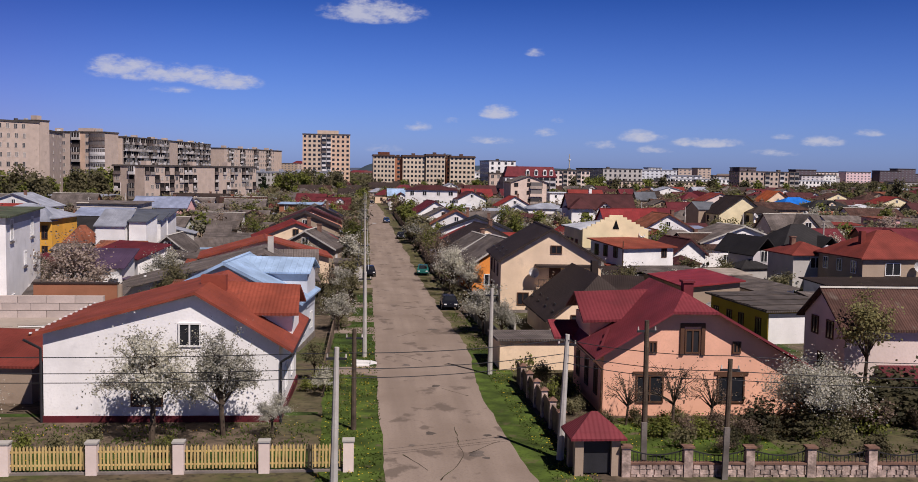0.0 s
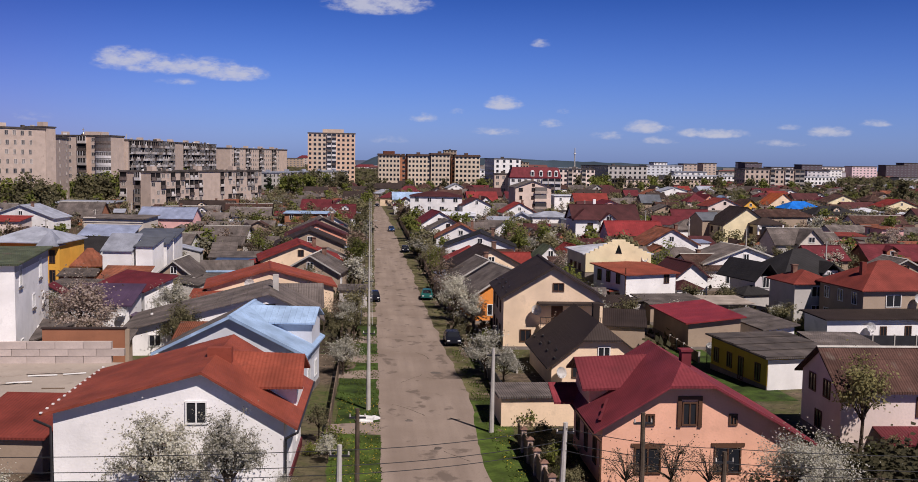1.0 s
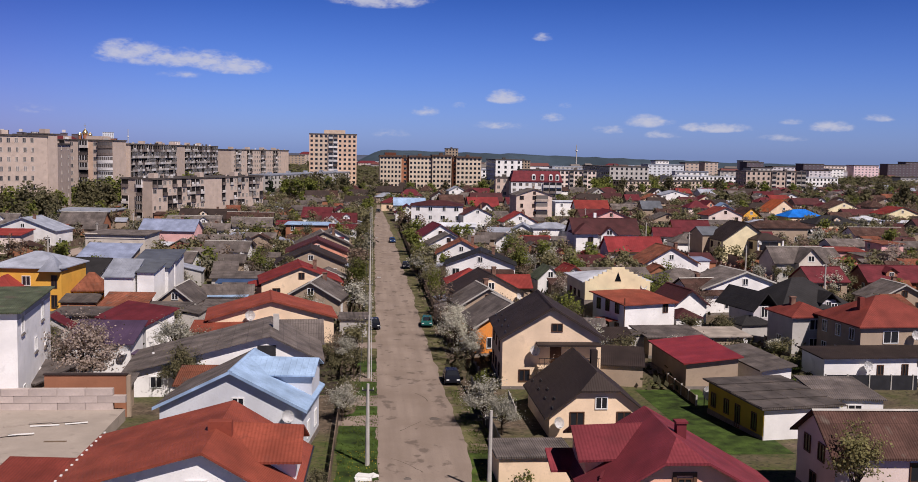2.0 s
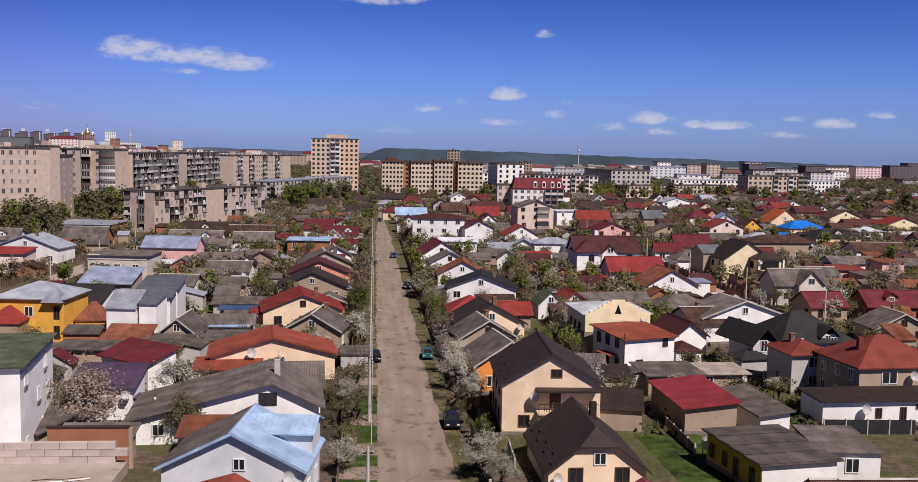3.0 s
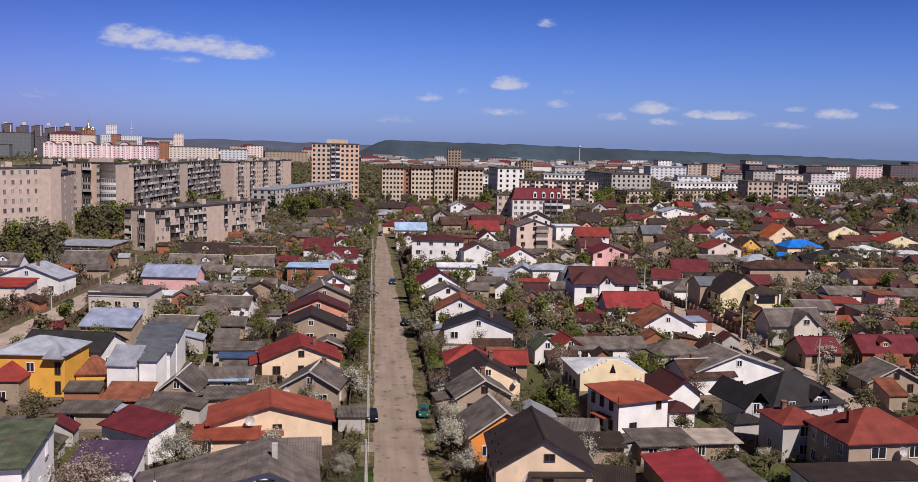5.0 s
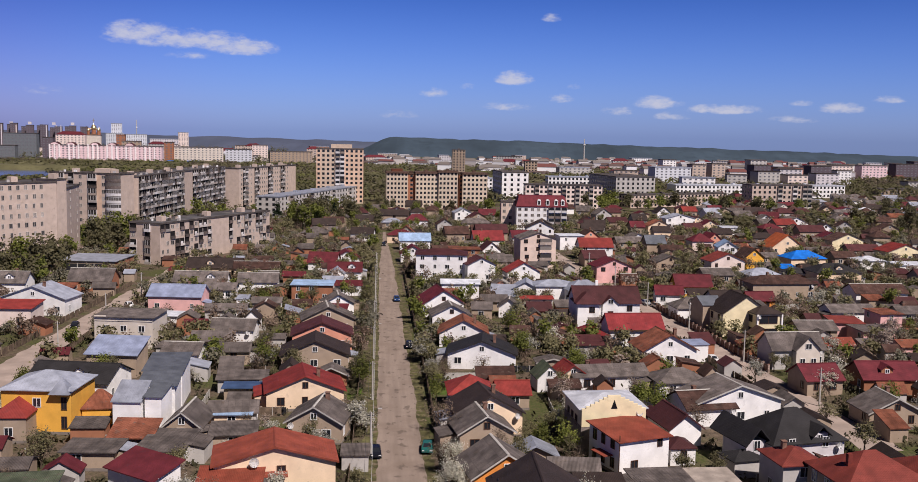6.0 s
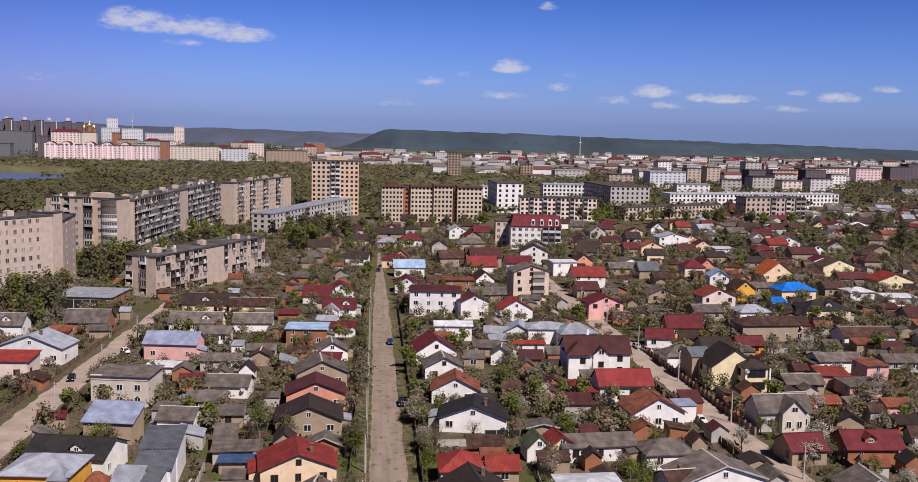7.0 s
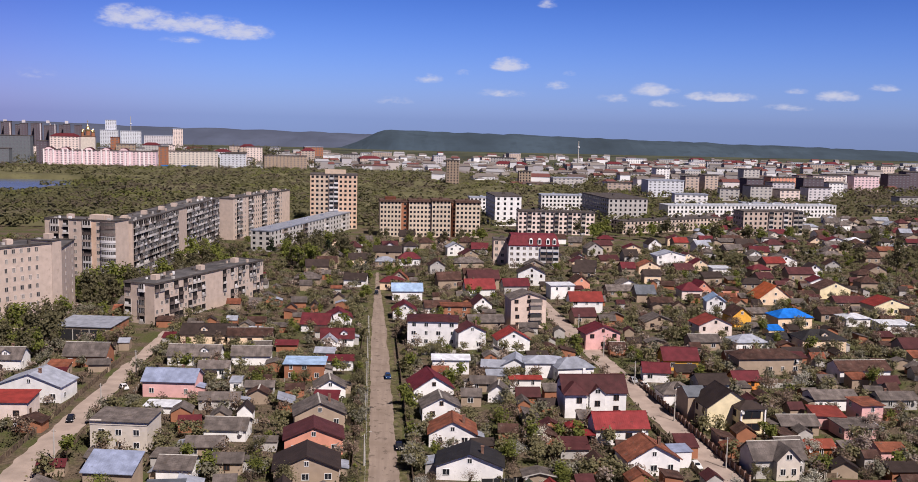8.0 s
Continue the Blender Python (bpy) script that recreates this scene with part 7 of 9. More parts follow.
for k, z in ((0, 7.3), (1, 6.6), (2, 6.2)):
    wire((-30, 43.5, z), (-3.3, 42.9, z), 0.25)
    wire((-3.3, 42.9, z), (7.4, 46.3, z), 0.2)
    wire((7.4, 46.3, z), (14.4, 43.2, z - 0.2), 0.2)
    wire((14.4, 43.2, z - 0.2), (36, 41.0, z), 0.3)
for i in range(8):
    for k in (-0.65, 0.25):
        wire((-2.0 + k, 74 + 32 * i, 6.6 + ground_z(74 + 32 * i)), (-2.0 + k, 106 + 32 * i, 6.6 + ground_z(106 + 32 * i)), 0.5, 0.018, "frame_white" if k > 0 else "dark_metal")


# ---- particular features of single houses ----
def half(ob):
    """Half width and half depth of a house, from its wall."""
    w = next(c for c in ob.children if c.name.startswith("wall")).data
    return max(v.co.x for v in w.vertices), max(v.co.y for v in w.vertices)


a, b = half(CREAM)
add_window(CREAM, 0.5, -b, 6.7, 0, 1.2, 0.9, "frame_brown", True)
part("balcony_door", boxed(-0.2, 1.0, -b - 0.05, -b, 2.95, 5.0), "frame_brown", CREAM)
part("balcony_floor", boxed(-1.6, a - 0.4, -b - 1.5, -b, 2.6, 2.8), "wall_cream", CREAM)
part("canopy", boxed(-1.7, a - 0.3, -b - 1.7, -b, 5.0, 5.2), "roof_dark", CREAM, "dark canopy over the balcony")
for i in range(12):
    part("baluster", boxed(-1.5 + i * (a + 1.0) / 11 - 0.02, -1.5 + i * (a + 1.0) / 11 + 0.02, -b - 1.46, -b - 1.42, 2.8, 3.7), "dark_metal", CREAM)
part("handrail", boxed(-1.55, a - 0.4, -b - 1.48, -b - 1.4, 3.7, 3.76), "dark_metal", CREAM)
add_window(CREAM, -a * 0.55, -b, 1.6, 0, 1.2, 1.3, "frame_brown", True)
for wy in (-3.0, 0.5, 3.5):
    for wz in (1.6, 4.3):
        add_window(CREAM, -a, wy, wz, -90, 1.1, 1.4, "frame_brown", True)
dish(CREAM, -1.9, -b - 0.45, 4.3, 15, 0.55)

a, b = half(HALF)
add_window(HALF, 0.2, -b, 3.15, 0, 1.1, 1.1, "frame_white", True)
add_window(HALF, -1.9, -b, 1.7, 0, 1.3, 1.4, "frame_brown", True)
add_window(HALF, 2.2, -b, 1.7, 0, 1.3, 1.4, "frame_brown", True)
part("chimney", boxed(0.7, 1.3, 0.8, 1.4, 4.6, 6.4), "roof_dark", HALF)
for ob, base, rise, aa, bb in ((HALF, 2.27, 3.4, a, b), (CREAM, 5.85, 3.1, *half(CREAM))):
    for i in range(7):
        g = part("snow_guard", boxed(-0.05, 0.05, -0.32, 0.32, 0, 0.12), "dark_metal", ob)
        off = 0.35 + 0.5 * (i % 2)
        g.matrix_basis = pose(-aa + off, -bb + 0.6 + i * (2 * bb - 1.2) / 6, base + rise / aa * off + 0.02)

a, b = half(TERRA)
add_window(TERRA, a * 0.62, -b, 4.3, 0, 0.9, 1.3, "frame_brown", True)
add_window(TERRA, -a * 0.4, -b, 1.5, 0, 1.2, 1.3, "frame_brown", True)
for wy in (-2.2, 0.2, 2.4):
    add_window(TERRA, -a, wy, 4.4, -90, 1.0, 1.6, "frame_brown", True)
    add_window(TERRA, -a, wy, 1.6, -90, 1.0, 1.5, "frame_brown", True)
part("awning", boxed(-a - 1.6, -a, -2.4, 1.0, 2.6, 2.72), "roof_orange", TERRA, "orange sheet awning over the side door")
gutter(TERRA, [(-a - 0.1, -b - 0.1, 6.0), (-a - 0.1, -b - 0.1, 0.0)], 0.07, "frame_brown")

a, b = half(STEP)
bm = bmesh.new()
for k in range(7):
    hw = a - k * (a - 1.0) / 6
    box(bm, -hw, hw, -b - 0.55, -b - 0.2, 4.3 if k == 0 else 6.72 + 0.33 * k, 7.05 + 0.33 * k)
part("gable_steps", bm, "wall_butter", STEP, "cream stepped gable")
bm = bmesh.new()
f = [bm.verts.new(p) for p in ((-0.5, -b - 0.58, 7.0), (0.5, -b - 0.58, 7.0), (0, -b - 0.58, 8.4))]
bm.faces.new(f)
bmesh.ops.solidify(bm, geom=bm.faces[:], thickness=0.03)
part("gable_window", bm, "glass", STEP, "dark triangular window")
for wz in (1.6, 4.6):
    for wy in (-2.4, 0, 2.4):
        add_window(STEP, -a, wy, wz, -90, 1.2, 1.5, "frame_brown", True)
part("stone_base", boxed(-a - 0.06, a + 0.06, -b - 0.5, b, -0.3, 4.3), "plinth", STEP, "dark stone-clad ground floor")

a, b = half(REDHIP)
add_window(REDHIP, -a * 0.3, -b, 4.2, 0, 2.0, 1.5, "frame_white", True)
add_window(REDHIP, a * 0.55, -b, 4.2, 0, 1.4, 1.5, "frame_white", True)
add_window(REDHIP, -a * 0.6, -b, 1.6, 0, 1.3, 1.4, "frame_white", True)
for wy in (-3, 0, 3):
    add_window(REDHIP, -a, wy, 4.3, -90, 1.1, 1.5, "frame_white", True)
    add_window(REDHIP, -a, wy, 1.6, -90, 1.1, 1.5, "frame_white", True)
part("chimney", boxed(-3.6, -3.0, -1.2, -0.6, 5.6, 8.4), "roof_red2", REDHIP, "chimney clad in red metal")
dish(REDHIP, a * 0.2, -b - 0.45, 4.4, 10, 0.6)

a, b = half(YELLOW)
for wy, w, h, z in ((-3.4, 0.9, 1.6, 1.4), (-0.6, 0.9, 2.1, 1.15), (1.4, 0.9, 1.4, 1.5), (3.8, 0.9, 1.4, 1.5)):
    add_window(YELLOW, -a, wy, z, -90, w, h, "frame_brown", True)
part("front_panel", boxed(-a + 0.05, a, -b - 0.06, -b + 0.05, -0.3, 2.7), "wall_white", YELLOW, "whitewashed front wall")

a, b = half(BLUE)
add_window(BLUE, a * 0.4, -b, 1.7, 0, 1.2, 1.4, "frame_white", True)
add_window(BLUE, a * 0.1, -b, 4.3, 0, 1.0, 1.0, "frame_white", True)
part("dormer", boxed(a * 0.25, a + 0.1, -b * 0.1, b * 0.9, 3.0, 6.0), "wall_bluewhite", BLUE)
bm = bmesh.new()
uvl = bm.loops.layers.uv.new("uv")
slab(bm, [(a * 0.1, -b * 0.2, 5.9), (a + 0.4, -b * 0.2, 5.9), (a + 0.4, b * 0.4, 6.9), (0, b * 0.4, 6.95)], 0.12, uvl)
slab(bm, [(a + 0.4, b + 0.2, 5.9), (a * 0.1, b + 0.2, 5.9), (0, b * 0.4, 6.95), (a + 0.4, b * 0.4, 6.9)], 0.12, uvl)
part("dormer_roof", bm, "roof_blue", BLUE)
for wy in (-1.5, 2.0):
    add_window(BLUE, a, wy, 1.7, 90, 1.2, 1.4, "frame_white", True)

a, b = half(ARCH)
add_window(ARCH, a * 0.1, -b, 3.0, 0, 1.2, 1.0, "frame_brown", True)
dish(ARCH, -a * 0.35, -b - 0.6, 4.2, 10, 0.65)
part("porch_roof", boxed(-a - 0.5, a * 0.2, -b - 2.2, -b, 2.6, 2.75), "roof_orange", ARCH)

a, b = half(LAV)
for wy, wz in ((-5.2, 8.6), (3.4, 8.4), (0.2, 5.6), (4.5, 5.2), (-5.0, 2.2), (2.0, 2.2)):
    add_window(LAV, a, wy, wz, 90, 1.1, 1.9 if wz > 7 else 1.3, "frame_white", True)
    part("sill", boxed(a, a + 0.14, wy - 0.7, wy + 0.7, wz - (1.2 if wz > 7 else 0.9), wz - (1.05 if wz > 7 else 0.75)), "plinth", LAV)
# grey strip on the wall stands in for the shadow of the eaves
part("eave_band", boxed(a, a + 0.06, -b, b, 9.1, 9.85), "wall_greyw", LAV, "eave shadow laid on the wall as a grey strip")

a, b = half(AMBER)
add_window(AMBER, a * 0.02, -b, 5.0, 0, 1.3, 1.5, "frame_white", True)
add_window(AMBER, a * 0.8, -b, 4.9, 0, 0.9, 2.0, "frame_brown", True)
add_window(AMBER, a * 0.8, -b, 1.9, 0, 0.9, 2.0, "frame_brown", True)
bm = bmesh.new()
bmesh.ops.create_cone(bm, cap_ends=True, segments=4, radius1=2.3, radius2=0.05, depth=2.4, matrix=pose(a * 0.72, -b + 0.6, 7.7, 0, 0, 45))
part("turret_roof", bm, "roof_steel", AMBER, "small pyramidal metal turret")

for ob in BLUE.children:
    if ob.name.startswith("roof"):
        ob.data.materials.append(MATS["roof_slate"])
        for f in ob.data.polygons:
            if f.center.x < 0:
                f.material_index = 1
# house under a long uneven slate gable, with a lower wing behind its short side
SLATE = profile_house("house", -16.5, 98.0, 5, 10.5, [(-8.8, -0.4), (9.4, -0.4), (9.4, 3.6), (4.6, 5.9), (-8.8, 2.7)],
                      [(-9.7, 2.55), (4.6, 6.15), (10.1, 3.35)], "white", "slate", "white house under a long uneven grey slate gable roof", 0.6)
HOUSES.append((-16.3, 103.5, 19.5, 12.5))
# no hole in the gable: a dark sheet gives the attic's shade
part("attic_door", boxed(3.4, 5.2, -0.08, 0, 3.7, 5.0), "dark_metal", SLATE, "dark sheet for the shade in the attic opening")
for wx in (-6.4, -2.8, 1.0, 7.0):
    add_window(SLATE, wx, 0, 1.5, 0, 1.2, 1.2, "frame_white", True)
part("chimney", boxed(4.9, 5.5, 4.3, 4.9, 5.2, 7.4), "concrete_pole", SLATE, "pale rendered chimney")
part("wing_wall", boxed(5.2, 9.9, 10.55, 15.4, -0.4, 3.4), "wall_white", SLATE)
part("wing_roof", roof_mesh("X", 5.4, 5.4, 3.4, 2.0, 0.35), "roof_slate", SLATE).matrix_basis = pose(7.4, 13.0, 0)

a, b = half(BLACK)
for wx in (-0.5, 0.45):
    for wz in (1.6, 4.4):
        add_window(BLACK, wx * a, -b, wz, 0, 1.1, 1.6, "frame_white", True)
part("bay", boxed(-a - 3.4, -a + 0.1, -b + 1.6, b - 2.0, -0.3, 4.7), "wall_lavender", BLACK)
part("bay_roof", roof_mesh("G", 3.6, 9.0, 4.7, 2.0, 0.45), "roof_black", BLACK).matrix_basis = pose(-a - 1.6, 1.0, 0)
add_window(BLACK, -a - 1.7, -b + 1.6, 4.0, 0, 1.1, 1.6, "frame_white", True)
part("dormer", boxed(a * 0.1, a * 0.55, -b + 0.3, 0, 4.4, 5.6), "wall_lavender", BLACK)
part("dormer_roof", roof_mesh("G", a * 0.45, 5.0, 5.6, 1.2, 0.3), "roof_black", BLACK).matrix_basis = pose(a * 0.325, -b + 2.4, 0)
add_window(BLACK, a * 0.325, -b + 0.3, 5.0, 0, 0.9, 0.9, "frame_white", True)
for k in range(5):
    part("snow_guard", boxed(-0.5, 0.5, -0.04, 0.04, 0, 0.12), "dark_metal", BLACK).matrix_basis = pose(-a * 0.5 + k * 1.7, -b + 0.5 + 0.25 * (k % 2), 5.02 + 0.16 * (k % 2))

a, b = half(VILLA)
add_window(VILLA, -a * 0.5, -b, 1.6, 0, 1.1, 1.3, "frame_white", True)
for wy in (-2.5, 1.5):
    for wz in (1.6, 4.4):
        add_window(VILLA, -a, wy, wz, -90, 1.2, 1.6, "frame_brown", True)

def cross_gable(ob, x, y, w, h, rise, deep, wall, roof, window=True):
    """A gable that stands out from the front of a house, with its own small roof; its front lies at local y."""
    bm = wall_mesh("G", w, deep, h, rise)
    part("gable", bm, "wall_" + wall, ob).matrix_basis = pose(x, y + deep / 2, 0)
    part("gable_roof", roof_mesh("G", w, deep, h, rise, 0.4, 0.12), "roof_" + roof, ob).matrix_basis = pose(x, y + deep / 2, 0)
    if window:
        add_window(ob, x, y, h + rise * 0.2, 0, min(1.4, w * 0.35), 1.2, "frame_white")


a, b = half(PLUM)
part("wing", boxed(-a, -a + 5.4, -b - 2.6, -b, -0.3, 6.2), "wall_white", PLUM)
part("wing_roof", roof_mesh("P", 5.6, 7.4, 6.2, 2.4, 0.45), "roof_plum", PLUM).matrix_basis = pose(-a + 2.7, -b + 0.9, 0)
cross_gable(PLUM, 0.6, -b - 0.5, 4.0, 6.0, 1.7, 4.5, "white", "plum")
for wx, wy, wz in ((-a + 3.6, -b - 2.6, 4.6), (-a + 3.6, -b - 2.6, 1.7), (a - 2.6, -b, 4.6), (a - 2.6, -b, 1.7), (0.6, -b - 0.5, 3.2)):
    add_window(PLUM, wx, wy, wz, 0, 1.4, 1.5, "frame_brown")
part("chimney", boxed(-2.2, -1.5, 0.6, 1.3, 7.5, 10.8), "wall_white", PLUM, "white rendered chimney")

a, b = half(RED3)
for wx in (-a + 2.6, 1.6, a - 1.6):
    add_window(RED3, wx, -b, 2.2, 0, 1.6, 1.4, "frame_brown")
for wx in (-1.8, 2.4):
    part("roof_window", boxed(wx - 0.35, wx + 0.35, -b + 1.2, -b + 1.9, 4.9, 5.15), "dark_metal", RED3)
part("fascia", boxed(-a - 0.45, a + 0.45, -b - 0.5, -b - 0.46, 3.55, 3.9), "frame_brown", RED3)
part("porch_roof", roof_mesh("P", 4.2, 3.6, 2.7, 0.8, 0.3), "roof_red3", RED3, "red porch roof").matrix_basis = pose(-a - 2.6, -b + 1.4, 0)
for px in (-4.4, -0.8):
    for py in (-1.4, 1.4):
        part("porch_post", boxed(-a + px - 0.1, -a + px + 0.1, -b + 1.4 + py - 0.1, -b + 1.4 + py + 0.1, -0.2, 2.7), "frame_brown", RED3)

a, b = half(VBAY)
for wz in (1.7, 4.7):
    add_window(VBAY, -0.2, -b, wz, 0, 4.6, 1.9, "frame_brown")
    add_window(VBAY, -a, 0, wz, -90, 2.0, 1.7, "frame_brown")
for px in (-a + 0.25, a - 0.25):
    part("column", boxed(px - 0.18, px + 0.18, -b - 0.45, -b - 0.1, -0.2, 6.1), "wall_white", VBAY)

a, b = half(CROSS)
cross_gable(CROSS, a * 0.22, -b - 1.6, 5.2, 4.6, 2.6, 6.0, "stone", "slate")
for wx, wy in ((-a * 0.6, -b), (a * 0.22 - 1.2, -b - 1.6), (a * 0.22 + 1.2, -b - 1.6), (a * 0.8, -b)):
    add_window(CROSS, wx, wy, 1.9, 0, 1.2, 1.5, "frame_white")

a, b = half(FOUR)
for f in range(4):
    z = 1.6 + 2.75 * f
    part("loggia", boxed(a * 0.05, a * 0.75, -b - 0.9, -b, z - 1.2, z - 0.2), "balcony_tan" if f % 2 else "wall_sand", FOUR, "projecting balcony parapet")
    part("loggia_glass", boxed(a * 0.08, a * 0.72, -b - 0.7, -b - 0.02, z - 0.2, z + 1.1), "curtained", FOUR)

a, b = half(LOW)
for wx, wz, w, h in ((-0.1, 1.5, 0.8, 1.2), (0.55, 2.2, 0.7, 0.6), (0.3, 1.2, 0.8, 1.9)):
    add_window(LOW, wx * a, -b, wz, 0, w, h, "frame_brown", True)
dish(LOW, -a * 0.35, -b - 0.45, 2.0, 10, 0.6)

a, b = half(GREYBOX)
for wx in (-0.6, 0.0, 0.62):
    for wz in (1.5, 4.3):
        add_window(GREYBOX, wx * a, -b, wz, 0, 1.4, 1.4, "frame_white", True)
for k in range(5):
    part("parapet_step", boxed(-a + k * 2 * a / 5, -a + (k + 1) * 2 * a / 5, -b - 0.12, -b + 0.2, 5.9, 7.0 - 0.22 * k), "wall_stone", GREYBOX)

# dish on a post in the yard by the yellow house
ob = empty("satellite_dish", pose(30.8, 91.5, ground_z(91.5)))
tagged(ob, "large white satellite dish on a steel post in the yard", "satellite dish")
rod(ob, "post", (0, 0.5, -0.2), (0, 0.5, 1.5), 0.05, 0.05, "dark_metal")
dish(ob, 0, 0, 1.5, 25, 0.7)

a, b = half(HANGAR)
# the shaded interior is a dark sheet on the closed front wall
part("opening", boxed(-a * 0.9, a * 0.85, -b - 0.04, -b, 0, 3.6), "dark_metal", HANGAR, "wide dark sheet for the shade inside the open front")
for k in range(4):
    part("post", boxed(-a * 0.9 + k * a * 0.583 - 0.12, -a * 0.9 + k * a * 0.583 + 0.12, -b - 0.14, -b - 0.04, 0, 3.7), "concrete_pole", HANGAR)
part("side_wall", boxed(a, a + 0.05, -b, b, 0, 4.2), "wall_brick", HANGAR, "red brick side wall")

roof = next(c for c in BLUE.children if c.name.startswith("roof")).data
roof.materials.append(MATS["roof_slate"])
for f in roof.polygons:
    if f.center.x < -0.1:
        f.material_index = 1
HOUSES.append((-33, 81, 22, 18))

post = empty("washing_post", pose(-24.4, 103.2, ground_z(103.2)))
tagged(post, "white concrete post standing in a back garden", "post")
rod(post, "shaft", (0, 0, -0.3), (0, 0, 3.4), 0.16, 0.14, "frame_white")
rod(post, "spike", (0, 0, 3.4), (0, 0, 4.6), 0.03, 0.02, "dark_metal")

# fences between the back gardens
gf = random.Random(12)
count = 0
for k in range(4000):
    if count >= 90:
        break
    y = gf.uniform(85, 330)
    x = gf.uniform(-0.45, 0.5) * y + 0.05 * y
    run, along = gf.uniform(6, 14), gf.random() < 0.5
    ends = [(x + (run * f if along else 0), y + (0 if along else run * f)) for f in (0, 0.25, 0.5, 0.75, 1)]
    if -6 < x < 10 or any(abs(px - hx) < hw / 2 + 0.4 and abs(py - hy) < hd / 2 + 0.4 for px, py in ends for hx, hy, hw, hd in HOUSES) or any(-6 < px < 10 or -79 < px < -65 or 60 < px < 82 and py > 130 for px, py in ends):
        continue
    h = gf.uniform(1.0, 1.6)
    bm = boxed(0, run, -0.03, 0.03, -0.4, h)
    f = new("garden_fence", mesh_of(bm, gf.choice(("wood_fence", "wood_fence", "concrete_pole", "dark_metal")), "garden_fence"))
    f.matrix_basis = pose(x, y, ground_z(y), 0, 0, (0 if along else 90) + gf.uniform(-3, 3))
    tagged(f, "weathered boarded fence between two back gardens", "fence", "garden fences")
    for i in range(int(run / 2.4) + 1):
        part("post", boxed(i * 2.4 - 0.06, i * 2.4 + 0.06, -0.09, 0.09, -0.4, h + 0.1), "concrete_pole", f)
    count += 1

a, b = half(YELLOW)
for i in range(4):
    for j in range(4):
        z = 3.005 + 0.3 * (j + 0.5) / 4 * 0.98
        part("roof_sheet", boxed(-a - 0.4 + i * (a + 0.4) / 2 + 0.015, -a - 0.4 + (i + 1) * (a + 0.4) / 2 - 0.015, -b - 0.4 + j * (b + 0.4) / 2 + 0.015, -b - 0.4 + (j + 1) * (b + 0.4) / 2 - 0.015, z, z + 0.05), "roof_slate", YELLOW)


def unfinished_deck():
    """The concrete deck of an unfinished building, walled at the back with courses of large blocks."""
    ob = empty("unfinished_building", pose(-23.6, 73, ground_z(88)))
    tagged(ob, "unfinished concrete deck with a back wall of large pale blocks", "building")
    part("deck", boxed(-24, 0, 0, 15.2, -1.0, 1.05), "wall_concrete", ob)
    # dark sheet on the solid deck, for the shade of the void below
    part("opening", boxed(-7.5, -3.2, -0.03, 0, -1.0, 0.75), "dark_metal", ob, "dark sheet for the shade under the deck")
    r = random.Random(2)
    block_mesh = mesh_of(boxed(-1.18, 1.18, -0.3, 0.3, 0.0, 0.6), "block_pale", "block")
    side_mesh = mesh_of(boxed(-0.3, 0.3, -1.18, 1.18, 0.0, 0.6), "block_pale", "block")
    for k in range(3):
        for i in range(9):
            q = part("block", block_mesh, "", ob)
            q.matrix_basis = pose(-1.3 - i * 2.4 + (1.1 if k % 2 else 0) - 0.9, 15.2 + r.uniform(-0.02, 0.02), 1.05 + 0.64 * k)
        for i in range(4):
            q = part("block", side_mesh, "", ob)
            q.matrix_basis = pose(-13.6, 13.4 - i * 2.4 - (1.1 if k % 2 else 0), 1.05 + 0.64 * k)
    for i in range(9):
        q = part("plank", boxed(-r.uniform(0.5, 1.4), r.uniform(0.5, 1.4), -0.1, 0.1, 0, 0.06), r.choice(("wood_fence", "wall_concrete", "frame_white")), ob)
        q.matrix_basis = pose(-r.uniform(1.5, 9), r.uniform(4, 11), 1.055 + 0.065 * (i % 3), 0, 0, r.uniform(-30, 30))


mat("block_pale", (0.50, 0.43, 0.40), 0.95, 0, 0.12, 0.5, 8.0, 0.5, rand=0.12)
unfinished_deck()


def slab_heap(x, y):
    """White concrete slabs left on the verge."""
    ob = empty("slab_heap", pose(x, y, ground_z(y)))
    tagged(ob, "small heap of white concrete slabs on the verge", "rubble")
    for i, (dx, dy, a) in enumerate(((0, 0, 10), (0.5, 0.6, 35), (0.1, 0.3, -20))):
        q = part("slab", boxed(-0.6, 0.6, -0.35, 0.35, 0, 0.14), "frame_white", ob)
        q.matrix_basis = pose(dx, dy, 0.02 + 0.145 * (i == 2), 0, 0, a)


slab_heap(-2.3, 70.4)
slab_heap(8.2, 74.5)
# earth drives that cross the left verge, and stepping stones in a garden
for y0, y1 in ((67.2, 69.6), (86.0, 89.0), (93.6, 97.0), (104.6, 108.5), (124.6, 128)):
    strip("drive", [(-5.2, y0), (-5.2, y1)], [(-0.9, y0 - 0.6), (-0.9, y1 + 0.7)], 0.024, "road_dirt", "pale earth drive across the verge", "drive")
stones = empty("garden_path", pose(30.8, 108.5, ground_z(108.5)))
tagged(stones, "row of pale stepping slabs in the grass", "path")
for i in range(6):
    q = part("slab", boxed(-0.75, 0.75, -0.3, 0.3, 0, 0.06), "wall_concrete", stones)
    q.matrix_basis = pose(0.05 * i, i * 1.0, 0.01 + 0.0)

